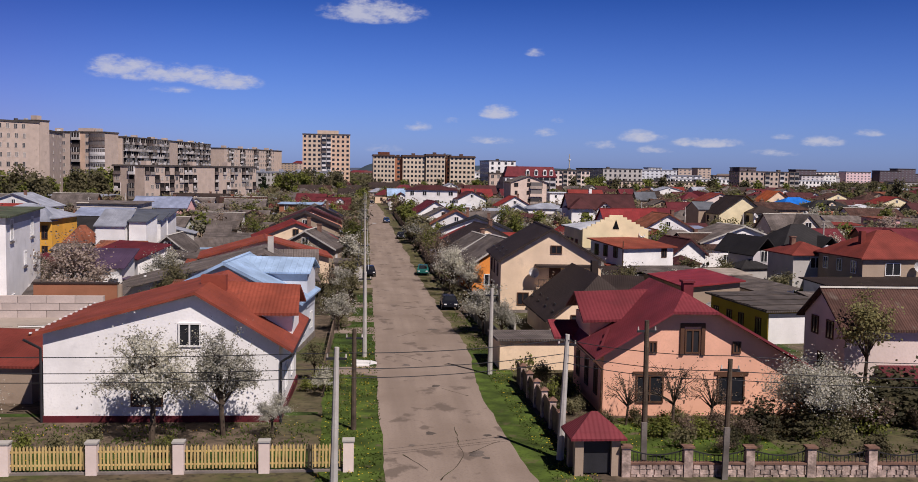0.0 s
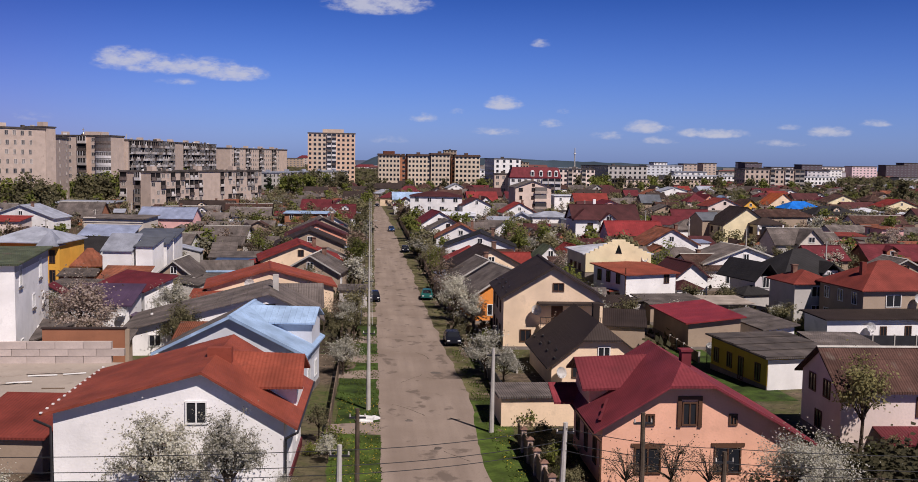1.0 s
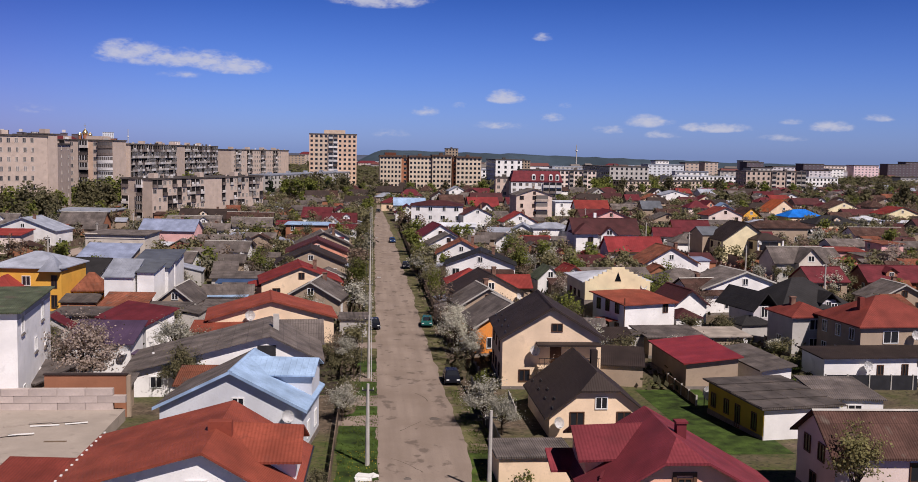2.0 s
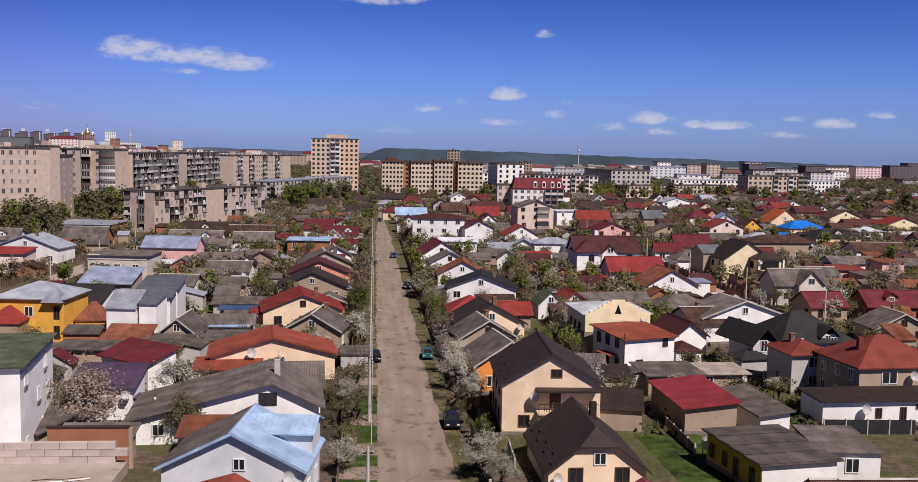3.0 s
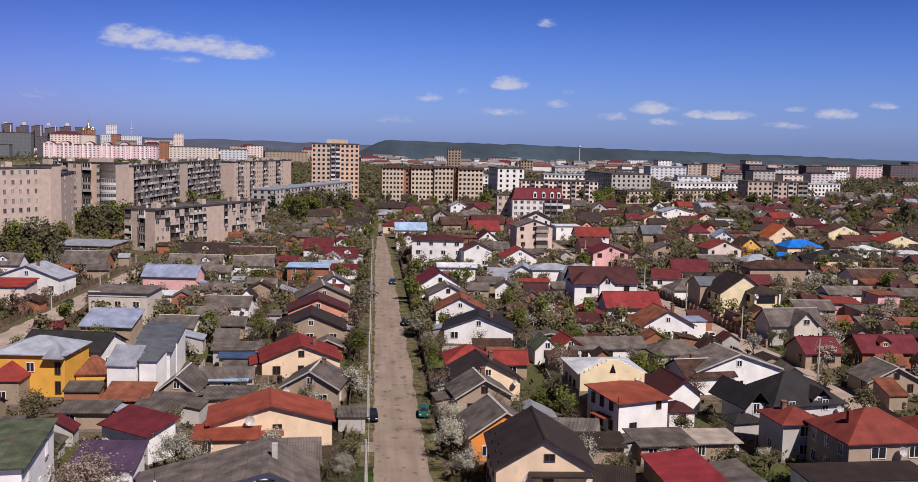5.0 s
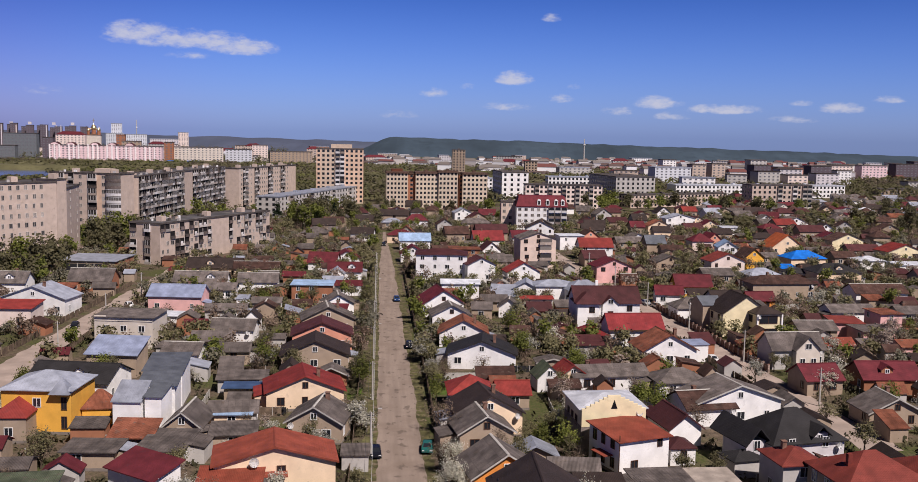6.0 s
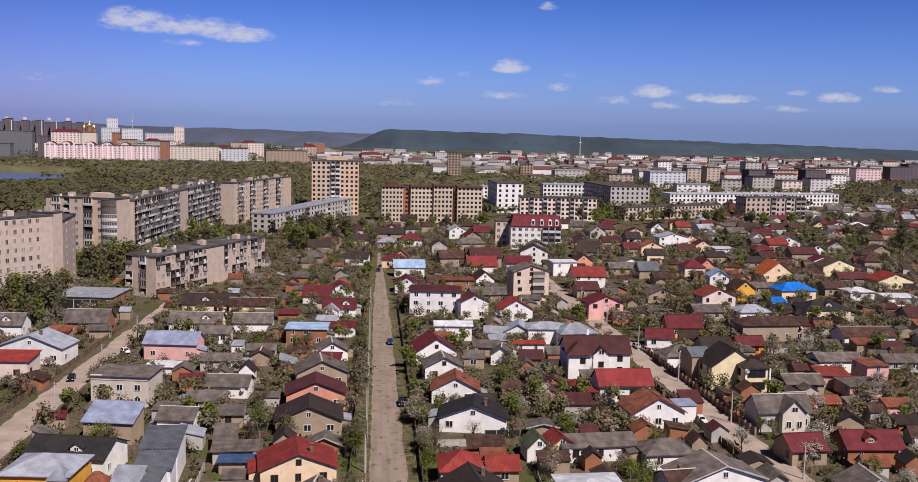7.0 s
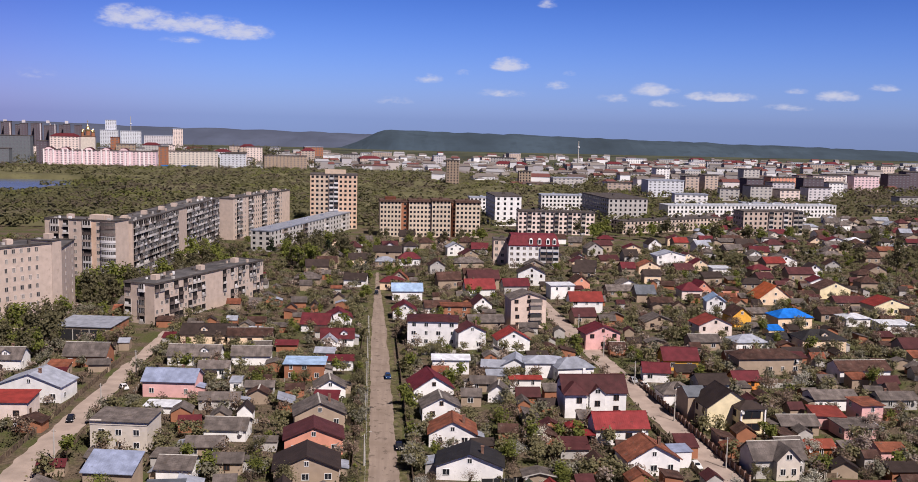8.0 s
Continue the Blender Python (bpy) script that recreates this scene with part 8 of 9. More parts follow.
# ---- trees and shrubs ----
def tree_meshes(seed, height, spread, leaf, count, low=0.3, gap=0.35, limbs=9, trunk_r=0.12, along=0.0, twigs=3):
    """Trunk with limbs and twigs, and a crown of loose leaf clumps round the twig ends."""
    r = random.Random(seed)
    bt, bc = bmesh.new(), bmesh.new()

    def limb(a, b, r0, r1, seg=5):
        a, b = Vector(a), Vector(b)
        d = b - a
        if d.length < 0.02:
            return
        q = d.to_track_quat("Z", "Y").to_matrix()
        ra = [bt.verts.new(a + q @ Vector((math.cos(i / seg * 6.2832) * r0, math.sin(i / seg * 6.2832) * r0, 0))) for i in range(seg)]
        rb = [bt.verts.new(b + q @ Vector((math.cos(i / seg * 6.2832) * r1, math.sin(i / seg * 6.2832) * r1, 0))) for i in range(seg)]
        for i in range(seg):
            bt.faces.new((ra[i], ra[(i + 1) % seg], rb[(i + 1) % seg], rb[i]))

    top = Vector((r.uniform(-.2, .2), r.uniform(-.2, .2), height * (low + 0.12)))
    limb((0, 0, -0.3), top, trunk_r, trunk_r * 0.7, 7)
    ends, lines = [], []
    for i in range(limbs):
        a = i / limbs * 6.2832 + r.uniform(-0.4, 0.4)
        up = r.uniform(0.25, 1.0)
        reach = spread * (0.45 + 0.55 * math.sqrt(max(0, 1 - (up - 0.35) ** 2))) * r.uniform(0.55, 1.0)
        tip = Vector((math.cos(a) * reach * (1.15 - up * 0.75), math.sin(a) * reach * (1.15 - up * 0.75), height * (low + (1 - low) * up * r.uniform(0.85, 1.0))))
        mid = top.lerp(tip, 0.5) + Vector((0, 0, height * 0.05))
        start = top * r.uniform(0.75, 1.0)
        limb(start, mid, trunk_r * 0.45, trunk_r * 0.25, 4)
        limb(mid, tip, trunk_r * 0.25, trunk_r * 0.06, 4)
        ends += [(tip, 1.0), (mid, 0.8)]
        lines.append((mid.lerp(tip, -0.3), tip))
        for k in range(twigs):
            t2 = mid.lerp(tip, r.uniform(0.1, 0.9)) + Vector((r.uniform(-1, 1), r.uniform(-1, 1), r.uniform(-0.4, 0.9))) * spread * 0.33
            root = mid.lerp(tip, 0.9 * k / twigs)
            lines.append((root, t2))
            limb(root, t2, trunk_r * 0.12, trunk_r * 0.03, 3)
            ends.append((t2, 0.8))
    for i in range(count):
        e, s = ends[r.randrange(len(ends))]
        g = Vector((r.gauss(0, 1), r.gauss(0, 1), r.gauss(0, 0.8))) * spread * gap * 0.5 * s
        p = e + g
        if along and r.random() < 0.85:
            a0, b0 = lines[r.randrange(len(lines))]
            p = a0.lerp(b0, 0.15 + 0.9 * r.random() ** 0.8) + Vector((r.gauss(0, 1), r.gauss(0, 1), r.gauss(0.2, 1))) * along
        if p.z < height * low * 0.6:
            p.z = height * low * 0.6 + r.uniform(0, 0.3)
        out = (p - Vector((0, 0, height * 0.5)))
        n = (out.normalized() * 1.1 + Vector((r.gauss(0, 0.8), r.gauss(0, 0.8), r.gauss(0.25, 0.8)))).normalized()
        u = n.orthogonal().normalized()
        v = n.cross(u)
        l = leaf * r.uniform(0.6, 1.35)
        pts = [p + (u * math.cos(a) + v * math.sin(a)) * l * r.uniform(0.6, 1.0) for a in (0.2, 1.9, 3.3, 4.9)]
        bc.faces.new([bc.verts.new(q) for q in pts])
    return mesh_of(bt, "bark", "trunk"), bc


TREES = {}


def make_kind(key, leaf_mat, variants, label, **kw):
    out = []
    for i in range(variants):
        t, c = tree_meshes(kw.pop("seed", 0) * 1 + hash_of(key) + i, **kw)
        out.append((t, mesh_of(c, leaf_mat, "crown")))
    TREES[key] = (out, label)


def hash_of(s):
    return sum(ord(ch) * (i + 3) for i, ch in enumerate(s))


make_kind("blossom_near", "blossom", 3, "fruit tree in white blossom with young leaves", height=4.6, spread=2.3, leaf=0.05, count=11500, low=0.24, gap=0.42, limbs=15, trunk_r=0.13, along=0.09, twigs=7)
make_kind("blossom_round", "blossom", 1, "broad fruit tree in full white blossom", height=3.9, spread=2.9, leaf=0.05, count=13000, low=0.1, gap=0.5, limbs=18, trunk_r=0.12, along=0.14, twigs=8)
make_kind("blossom_mid", "blossom", 4, "fruit tree in white blossom with young leaves", height=4.6, spread=2.3, leaf=0.12, count=1200, low=0.25, gap=0.45, limbs=11, along=0.2, twigs=4)
make_kind("blossom_road", "blossom", 3, "broad fruit tree in white blossom leaning over the street", height=4.6, spread=2.4, leaf=0.075, count=4600, low=0.2, gap=0.45, limbs=15, along=0.15, twigs=6)
make_kind("pink_near", "blossom_pink", 1, "broad fruit tree in pinkish blossom", height=4.6, spread=2.7, leaf=0.07, count=6500, low=0.16, gap=0.5, limbs=17, along=0.16, twigs=7)
make_kind("olive_near", "leaf_olive", 1, "garden tree in pale olive leaf and blossom", height=4.8, spread=2.1, leaf=0.08, count=4200, low=0.16, gap=0.45, limbs=14, along=0.15, twigs=6)
make_kind("pink_mid", "blossom_pink", 2, "fruit tree in pinkish blossom", height=4.6, spread=2.3, leaf=0.12, count=1200, low=0.25, gap=0.42, limbs=11, along=0.2, twigs=4)
make_kind("green_mid", "leaf_green", 3, "young tree in fresh green leaf", height=5.5, spread=2.1, leaf=0.17, count=1150, low=0.2, gap=0.45, limbs=11)
make_kind("olive_mid", "leaf_olive", 3, "garden tree with sparse olive spring leaves", height=5.0, spread=2.3, leaf=0.12, count=1050, low=0.25, gap=0.45, limbs=12, along=0.2, twigs=4)
make_kind("bare_mid", "twig_brown", 3, "bare brown garden tree with fine twigs", height=5.0, spread=2.2, leaf=0.09, count=700, low=0.25, gap=0.5, limbs=16)
make_kind("grape", "twig_brown", 2, "bare gnarled vine tree by the house wall", height=3.4, spread=2.0, leaf=0.05, count=700, low=0.3, gap=0.5, limbs=18, trunk_r=0.09, along=0.06, twigs=6)
make_kind("bush", "leaf_olive", 3, "low garden bush with olive spring leaves", height=1.6, spread=1.1, leaf=0.10, count=700, low=0.12, gap=0.5, limbs=9, trunk_r=0.05)
make_kind("bush_green", "leaf_green", 2, "low green garden bush", height=1.5, spread=1.1, leaf=0.10, count=700, low=0.12, gap=0.5, limbs=9, trunk_r=0.05)
make_kind("bush_dark", "scrub", 2, "dark overgrown garden bush", height=1.9, spread=1.3, leaf=0.10, count=900, low=0.08, gap=0.5, limbs=10, trunk_r=0.05)
make_kind("bush_brown", "twig_brown", 2, "low bare brown garden bush", height=1.7, spread=1.2, leaf=0.06, count=800, low=0.1, gap=0.5, limbs=14, trunk_r=0.05, along=0.1, twigs=5)
make_kind("fir", "leaf_dark", 2, "dark conical fir in a garden", height=8, spread=1.6, leaf=0.3, count=900, low=0.1, gap=0.4, limbs=14)
make_kind("tall_green", "leaf_green", 3, "tall tree in fresh yellow-green leaf", height=12, spread=4.6, leaf=0.58, count=640, low=0.22, gap=0.42, limbs=14, trunk_r=0.25)
make_kind("tall_olive", "leaf_olive", 3, "tall tree with olive-brown spring leaves", height=12, spread=4.4, leaf=0.55, count=620, low=0.2, gap=0.42, limbs=14, trunk_r=0.25)
make_kind("leafy_near", "leaf_yellow", 1, "young tree with sparse yellow-green leaves", height=6.0, spread=2.3, leaf=0.085, count=2500, low=0.25, gap=0.4, limbs=15, trunk_r=0.12, along=0.16, twigs=6)

for key, leaf_mat, h, sp, lf, ct in (("far_blossom", "blossom_far", 4.6, 2.3, 0.33, 270), ("far_pink", "blossom_pink", 4.6, 2.3, 0.33, 250), ("far_green", "leaf_green", 5.5, 2.2, 0.36, 280), ("far_olive", "leaf_olive", 5.0, 2.3, 0.33, 270), ("far_bare", "twig_brown", 5.0, 2.2, 0.25, 240)):
    make_kind(key, leaf_mat, 3, "", height=h, spread=sp, leaf=lf, count=ct, low=0.22, gap=0.5, limbs=6)

tr = random.Random(77)


def tree(kind, x, y, size=1.0, squash=1.0):
    meshes, label = TREES[kind]
    t, c = meshes[tr.randrange(len(meshes))]
    shrub = kind.startswith("bush")
    ob = new("bush" if shrub else "tree", t)
    tagged(ob, label, "bush" if shrub else "tree", "garden bushes" if shrub else "garden trees")
    ob.matrix_basis = pose(x, y, ground_z(y), 0, 0, tr.uniform(0, 360)) @ Matrix.Diagonal((size * squash, size * squash, size, 1))
    part("crown", c, "", ob)
    PLANTED.append((x, y, 1.6 * size * (2.6 if kind.startswith("tall") else 1)))
    return ob


PLANTED = []
FAR_TREES = {}
# trees beside the near houses
for kind, x, y, s, q in (("blossom_near", -12.6, 50.2, 1.3, 1.05), ("blossom_near", -9.2, 51.2, 1.15, 1.05), ("blossom_round", 22.0, 50.6, 1.12, 1.08), ("grape", 14.6, 51.6, 1.15, 1.0),
                         ("grape", 12.3, 52.6, 0.9, 1.0), ("grape", 16.9, 52.2, 0.9, 1.0), ("leafy_near", 30.2, 60.6, 1.2, 1.0), ("bush_dark", 27.5, 51.8, 1.3, 1.5), ("bush_brown", 25.2, 50.4, 1.1, 1.4), ("bush_dark", 19.0, 50.6, 0.9, 1.4), ("bush_dark", 30.5, 50.8, 1.2, 1.5), ("bush_brown", 17.0, 50.2, 0.8, 1.3), ("bush_dark", 21.4, 49.9, 0.8, 1.5), ("bush_dark", 23.6, 53.0, 1.2, 1.5), ("bush_dark", 28.9, 54.0, 1.4, 1.5), ("bush_brown", 32.0, 52.6, 1.3, 1.5), ("bush_dark", 26.0, 55.5, 1.3, 1.5), ("bush_dark", 33.0, 56.0, 1.4, 1.5), ("bush_green", 13.6, 50.2, 0.6, 1.5), ("bush_green", 15.6, 50.0, 0.6, 1.5), ("blossom_near", -6.6, 50.6, 0.55, 1.0), ("blossom_near", -21.6, 50.5, 0.8, 1.1),
                         ("blossom_road", -4.3, 87.5, 0.78, 1.15), ("blossom_road", 8.4, 85.5, 0.95, 1.15), ("blossom_road", 9.6, 82.6, 0.75, 1.1), ("blossom_road", -4.6, 112, 0.8, 1.0), ("blossom_near", -4.5, 60, 0.4, 1.0)):
    tree(kind, x, y, s, q)
for kind, x, y, s, q in (("blossom_road", 8.8, 121, 1.2, 1.05), ("blossom_road", 9.8, 111, 1.05, 1.0), ("bare_mid", 8.2, 131, 1.1, 1.2), ("blossom_road", 9.3, 131, 1.1, 1.05), ("bare_mid", 8.6, 150, 1.2, 1.4), ("bare_mid", 10.6, 145, 1.0, 1.2),
                         ("pink_near", -30.6, 101.2, 1.6, 1.15), ("blossom_road", -24.6, 116.0, 1.15, 1.25), ("olive_near", -20.3, 97.0, 1.15, 1.0), ("olive_mid", -4.4, 157, 1.1, 1.0), ("blossom_mid", -4.4, 151, 1.15, 1.0), ("olive_mid", -5.0, 180, 1.2, 1.0),
                         ("blossom_mid", 7.9, 198, 0.95, 1.2), ("blossom_mid", 9.0, 184, 0.95, 1.2), ("green_mid", -24.0, 194, 1.1, 1.0), ("green_mid", 53.0, 177, 1.05, 1.0), ("green_mid", 28.6, 200, 1.2, 1.0), ("blossom_mid", 37.4, 213, 1.1, 1.3),
                         ("olive_mid", 47.4, 113, 0.7, 1.5), ("bush_dark", 44.0, 117, 1.2, 1.5), ("bush", 47.8, 109.5, 1.1, 1.4), ("bush_green", 45.0, 111.5, 1.0, 1.5), ("blossom_mid", 82, 173, 1.0, 1.5), ("olive_mid", 88.5, 164, 0.8, 1.6), ("green_mid", 29.8, 223, 1.2, 1.1), ("blossom_mid", 31, 204, 1.0, 1.1),
                         ("blossom_mid", 119, 258, 1.5, 1.1), ("blossom_mid", 98.5, 206, 1.0, 1.2), ("pink_mid", 109, 203, 1.5, 1.2), ("green_mid", 34.7, 312, 1.3, 1.1), ("olive_mid", -4.4, 258, 1.4, 1.2), ("blossom_mid", 7.8, 204, 0.9, 1.3), ("olive_mid", 7.9, 247, 1.1, 1.1),
                         ("olive_mid", -19, 262, 1.2, 1.1), ("green_mid", -31.5, 262, 1.1, 1.2), ("olive_mid", -25, 208, 1.1, 1.1), ("pink_mid", 121, 222, 1.3, 1.2), ("fir", -97, 248, 0.9, 1.0), ("fir", -55, 520, 1.4, 1.0), ("fir", -25, 520, 1.3, 1.0)):
    tree(kind, x, y, s, q)

# trees along the side street to the east
for i in range(11):
    y = 150 + 11.0 * i + tr.uniform(-3, 3)
    tree(tr.choice(("blossom_mid", "olive_mid", "bush", "bush_green", "bush")), 69.5 - 0.035 * (y - 250) + (8.6 if i % 3 else -2.2) + tr.uniform(-0.4, 0.4), y, tr.uniform(0.5, 0.85), 1.2)

# yards and plots kept clear of trees: x from, x to, y from, y to
OPEN_PLOTS = [(25, 57, 84, 104), (-62, -43, 138, 154), (63, 71, 140, 260), (-30, -21, 160, 170), (13, 19, 172, 182), (42, 54, 100, 116)]


def free(x, y, r):
    """Whether a spot lies clear of houses and streets."""
    if -3.0 < x < 7.4 and y < 425 or -1.5 < x < 5.5 and y < 472:
        return False
    if -77.5 < x < -67 and 140 < y < 335:
        return False
    if 0 < x - (69.5 - 0.035 * (y - 250)) < 7 and y > 130 and y < 410:
        return False
    for m, bw, bd in BLOCKS:
        q = m @ Vector((x, y, 0))
        if abs(q.x) < bw + r and abs(q.y) < bd + r:
            return False
    for hx, hy, hw, hd in HOUSES:
        if abs(x - hx) < hw / 2 + r and abs(y - hy) < hd / 2 + r:
            return False
    return True


# huts and sheds that fill the back gardens
hut = random.Random(31)
made = 0
for k in range(9000):
    if made >= 290:
        break
    y = 120 + 330 * hut.random() ** 1.25
    x = hut.uniform(-0.47, 0.6) * y + 0.06 * y
    w, d = hut.uniform(3.5, 7.5), hut.uniform(3.5, 5.5)
    if -9 < x < 13 or x < -95 and y > 290 or not free(x, y, max(w, d) / 2 + 0.5):
        continue
    house(x, y, w, d, hut.choice((0, 0, 4, -6, 90, 93)), hut.uniform(2.2, 2.8), hut.uniform(0.7, 1.7), hut.choice("XXGS"), hut.choice(("slate", "slate", "dark", "brown", "dark", "rust", "brown", "plum") if x > 40 else ("slate", "slate", "slate", "brown", "dark", "rust", "steel", "maroon")),
          hut.choice(("tan", "tan", "greyw", "brick", "brick")), False, False)
    made += 1
# far edge of the quarter: plain houses among the trees
for k in range(900):
    if made >= 360:
        break
    y = hut.uniform(400, 600)
    x = hut.uniform(-0.06, 0.56) * y
    w, d = hut.uniform(8, 12), hut.uniform(7, 9)
    if not free(x, y, 7.0):
        continue
    house(x, y, w, d, hut.uniform(-12, 12), hut.uniform(3, 4.6), hut.uniform(2, 3.2), hut.choice("XXGP"), hut.choice(("slate", "brown", "dark", "plum", "brown", "maroon", "slate", "dark")), hut.choice(("tan", "tan", "white", "greyw", "cream")))
    made += 1

for k in range(400):
    y = hut.uniform(560, 760)
    x = y * hut.uniform(0.33, 0.62)
    if k > 340 or not free(x, y, 6.5):
        continue
    house(x, y, hut.uniform(8, 13), hut.uniform(7, 9), hut.uniform(-12, 20), hut.uniform(3, 4.6), hut.uniform(1.6, 3), hut.choice("XXGP"), hut.choice(("slate", "brown", "slate", "plum", "slate", "maroon", "steel", "dark")), hut.choice(("tan", "tan", "white", "greyw", "stone")))

made = 0
for k in range(36000):
    if made >= 2750:
        break
    y = 95 + 480 * tr.random()
    x = tr.uniform(-0.5, 0.62) * y + 0.06 * y
    if not free(x, y, 1.1) or any(x0 < x < x1 and y0 < y < y1 for x0, x1, y0, y1 in OPEN_PLOTS):
        continue
    if any(abs(x - a) < r * 0.75 and abs(y - b) < r * 0.75 for a, b, r in PLANTED[-250:]):
        continue
    kind = tr.choice(("blossom_mid", "blossom_mid", "pink_mid", "olive_mid", "olive_mid", "olive_mid", "bare_mid", "bare_mid", "bare_mid", "green_mid", "bush", "bush"))
    size = tr.uniform(0.6, 1.15)
    if y < 190:
        if tr.random() < 0.5:
            continue
        tree(kind, x, y, size, tr.uniform(0.9, 1.3))
    else:
        kind = {"blossom_mid": "far_blossom", "pink_mid": "far_pink", "green_mid": "far_green", "bare_mid": "far_bare"}.get(kind, "far_olive")
        meshes, label = TREES[kind]
        FAR_TREES.setdefault(meshes[0][1].materials[0].name, []).append((meshes[tr.randrange(len(meshes))], x, y, size))
        PLANTED.append((x, y, 1.5 * size))
    made += 1
# shrubs along the verges and fences
for k in range(95):
    y = 56 + 290 * tr.random()
    tree(tr.choice(("bush", "bush_green", "bush", "olive_mid")), tr.choice((-4.2, -5.6, 8.9, 9.6)) + tr.uniform(-0.5, 0.5), y, tr.uniform(0.5, 1.0))
for k in range(16):
    tree(tr.choice(("bush", "bush_green", "bush")), tr.uniform(-24, -6), tr.uniform(46.5, 49), tr.uniform(0.35, 0.7))
for k in range(26):
    tree(tr.choice(("bush", "bush_dark", "bush_brown", "bush_brown", "bush_green")), tr.uniform(24, 40), tr.uniform(48, 60), tr.uniform(0.5, 0.95))
for k in range(16):
    tree(tr.choice(("bush", "bush_green", "bush")), tr.uniform(9.5, 19), tr.uniform(51.5, 53.4), tr.uniform(0.25, 0.5))
for k in range(34):
    tree(tr.choice(("bush", "bush_green", "bush_dark", "bush_brown", "bush_brown")), tr.uniform(13.5, 31), tr.uniform(46, 52.5), tr.uniform(0.3, 0.75))
for k in range(14):
    tree(tr.choice(("bush", "bush_green", "bush_dark")), tr.uniform(9, 11), tr.uniform(54, 62), tr.uniform(0.4, 0.75))


def joined_trees(name, leaf_mat, rows, label):
    """The further garden trees of one kind of leaf as one mass, with their trunks and limbs."""
    co, faces, mats, base = [], [], [], 0
    r = np.random.default_rng(3)
    for (trunk, crown), x, y, size in rows:
        a = r.uniform(0, 6.2832)
        rot = np.array(((math.cos(a), -math.sin(a), 0), (math.sin(a), math.cos(a), 0), (0, 0, 1))) * size
        for me, mi, keep in ((trunk, 1, 1), (crown, 0, 2)):
            v = np.empty(len(me.vertices) * 3)
            me.vertices.foreach_get("co", v)
            co.append(v.reshape(-1, 3) @ rot.T + np.array((x, y, ground_z(y))))
            for k, f in enumerate(me.polygons):
                faces.append([base + i for i in f.vertices])
                mats.append(mi)
            base += len(me.vertices)
    me = bpy.data.meshes.new(name)
    me.from_pydata(np.vstack(co).tolist(), [], faces)
    me.materials.append(MATS[leaf_mat])
    me.materials.append(MATS["bark"])
    me.polygons.foreach_set("material_index", mats)
    tagged(new(name, me), label, "trees", kind="stuff")


for key, rows in FAR_TREES.items():
    joined_trees("garden_trees", key, rows, {"blossom_far": "far garden trees in white blossom", "blossom_pink": "far garden trees in pinkish blossom", "leaf_green": "far garden trees in fresh green leaf",
                                             "leaf_olive": "far garden trees with olive spring leaves", "twig_brown": "far bare brown garden trees"}[key])


def undergrowth(count, seed):
    """Low scrub, stacked wood and weeds in the back gardens: one mass of small clumps."""
    r = random.Random(seed)
    verts, faces = [], []
    made = 0
    while made < count:
        y = 100 + 480 * r.random()
        x = r.uniform(-0.44, 0.66) * y
        if not free(x, y, 0.4):
            continue
        made += 1
        h, w = r.uniform(0.5, 1.9), r.uniform(0.7, 1.9)
        z = ground_z(y)
        for i in range(16):
            px, py, pz = x + r.gauss(0, w * 0.5), y + r.gauss(0, w * 0.5), z + h * r.random()
            l, k, tx, ty = r.uniform(0.16, 0.38), len(verts), r.gauss(0, 0.8), r.gauss(0, 0.8)
            for ux, uy in ((1, 0.2), (-0.2, 1), (-1, -0.2), (0.2, -1)):
                u, v = ux * l * r.uniform(0.6, 1), uy * l * r.uniform(0.6, 1)
                verts.append((px + u, py + v, pz + u * tx + v * ty))
            faces.append((k, k + 1, k + 2, k + 3))
    me = bpy.data.meshes.new("undergrowth")
    me.from_pydata(verts, [], faces)
    me.materials.append(MATS["scrub"])
    tagged(new("undergrowth", me), "dark low scrub and weeds in the back gardens", "shrubs", kind="stuff")


undergrowth(4800, 6)
# tall trees round the apartment blocks
TALL = {}


def tall(kind, x, y, size):
    meshes = TREES[kind][0]
    TALL.setdefault(kind, []).append((meshes[tr.randrange(len(meshes))], x, y, size))


for k in range(30):
    x, y = tr.uniform(-6, 95), tr.uniform(545, 618)
    if free(x, y, 2.0):
        tall(tr.choice(("tall_green", "tall_olive", "tall_olive", "tall_olive")), x, y, tr.uniform(0.4, 0.75))
for k in range(215):
    zone = tr.random()
    if zone < 0.3:
        x, y = (tr.uniform(-130, -101), tr.uniform(288, 345)) if tr.random() < 0.5 else (tr.uniform(-118, -84), tr.uniform(365, 420))
    elif zone < 0.45:
        x, y = tr.uniform(-96, -60), tr.uniform(425, 520)
    elif zone < 0.6:
        x, y = tr.uniform(-50, 0), tr.uniform(470, 560)
    elif zone < 0.85:
        x, y = tr.uniform(130, 330), tr.uniform(600, 640)
    else:
        x, y = tr.uniform(225, 420), tr.uniform(430, 700)
    if free(x, y, 2.0):
        tall(tr.choice(("tall_green", "tall_olive", "tall_olive")), x, y, tr.uniform(0.6, 1.1))
for key, rows in TALL.items():
    joined_trees("tall_trees", TREES[key][0][0][1].materials[0].name, rows, {"tall_green": "tall trees in fresh green leaf round the apartment blocks", "tall_olive": "tall olive-brown spring trees round the apartment blocks"}[key])


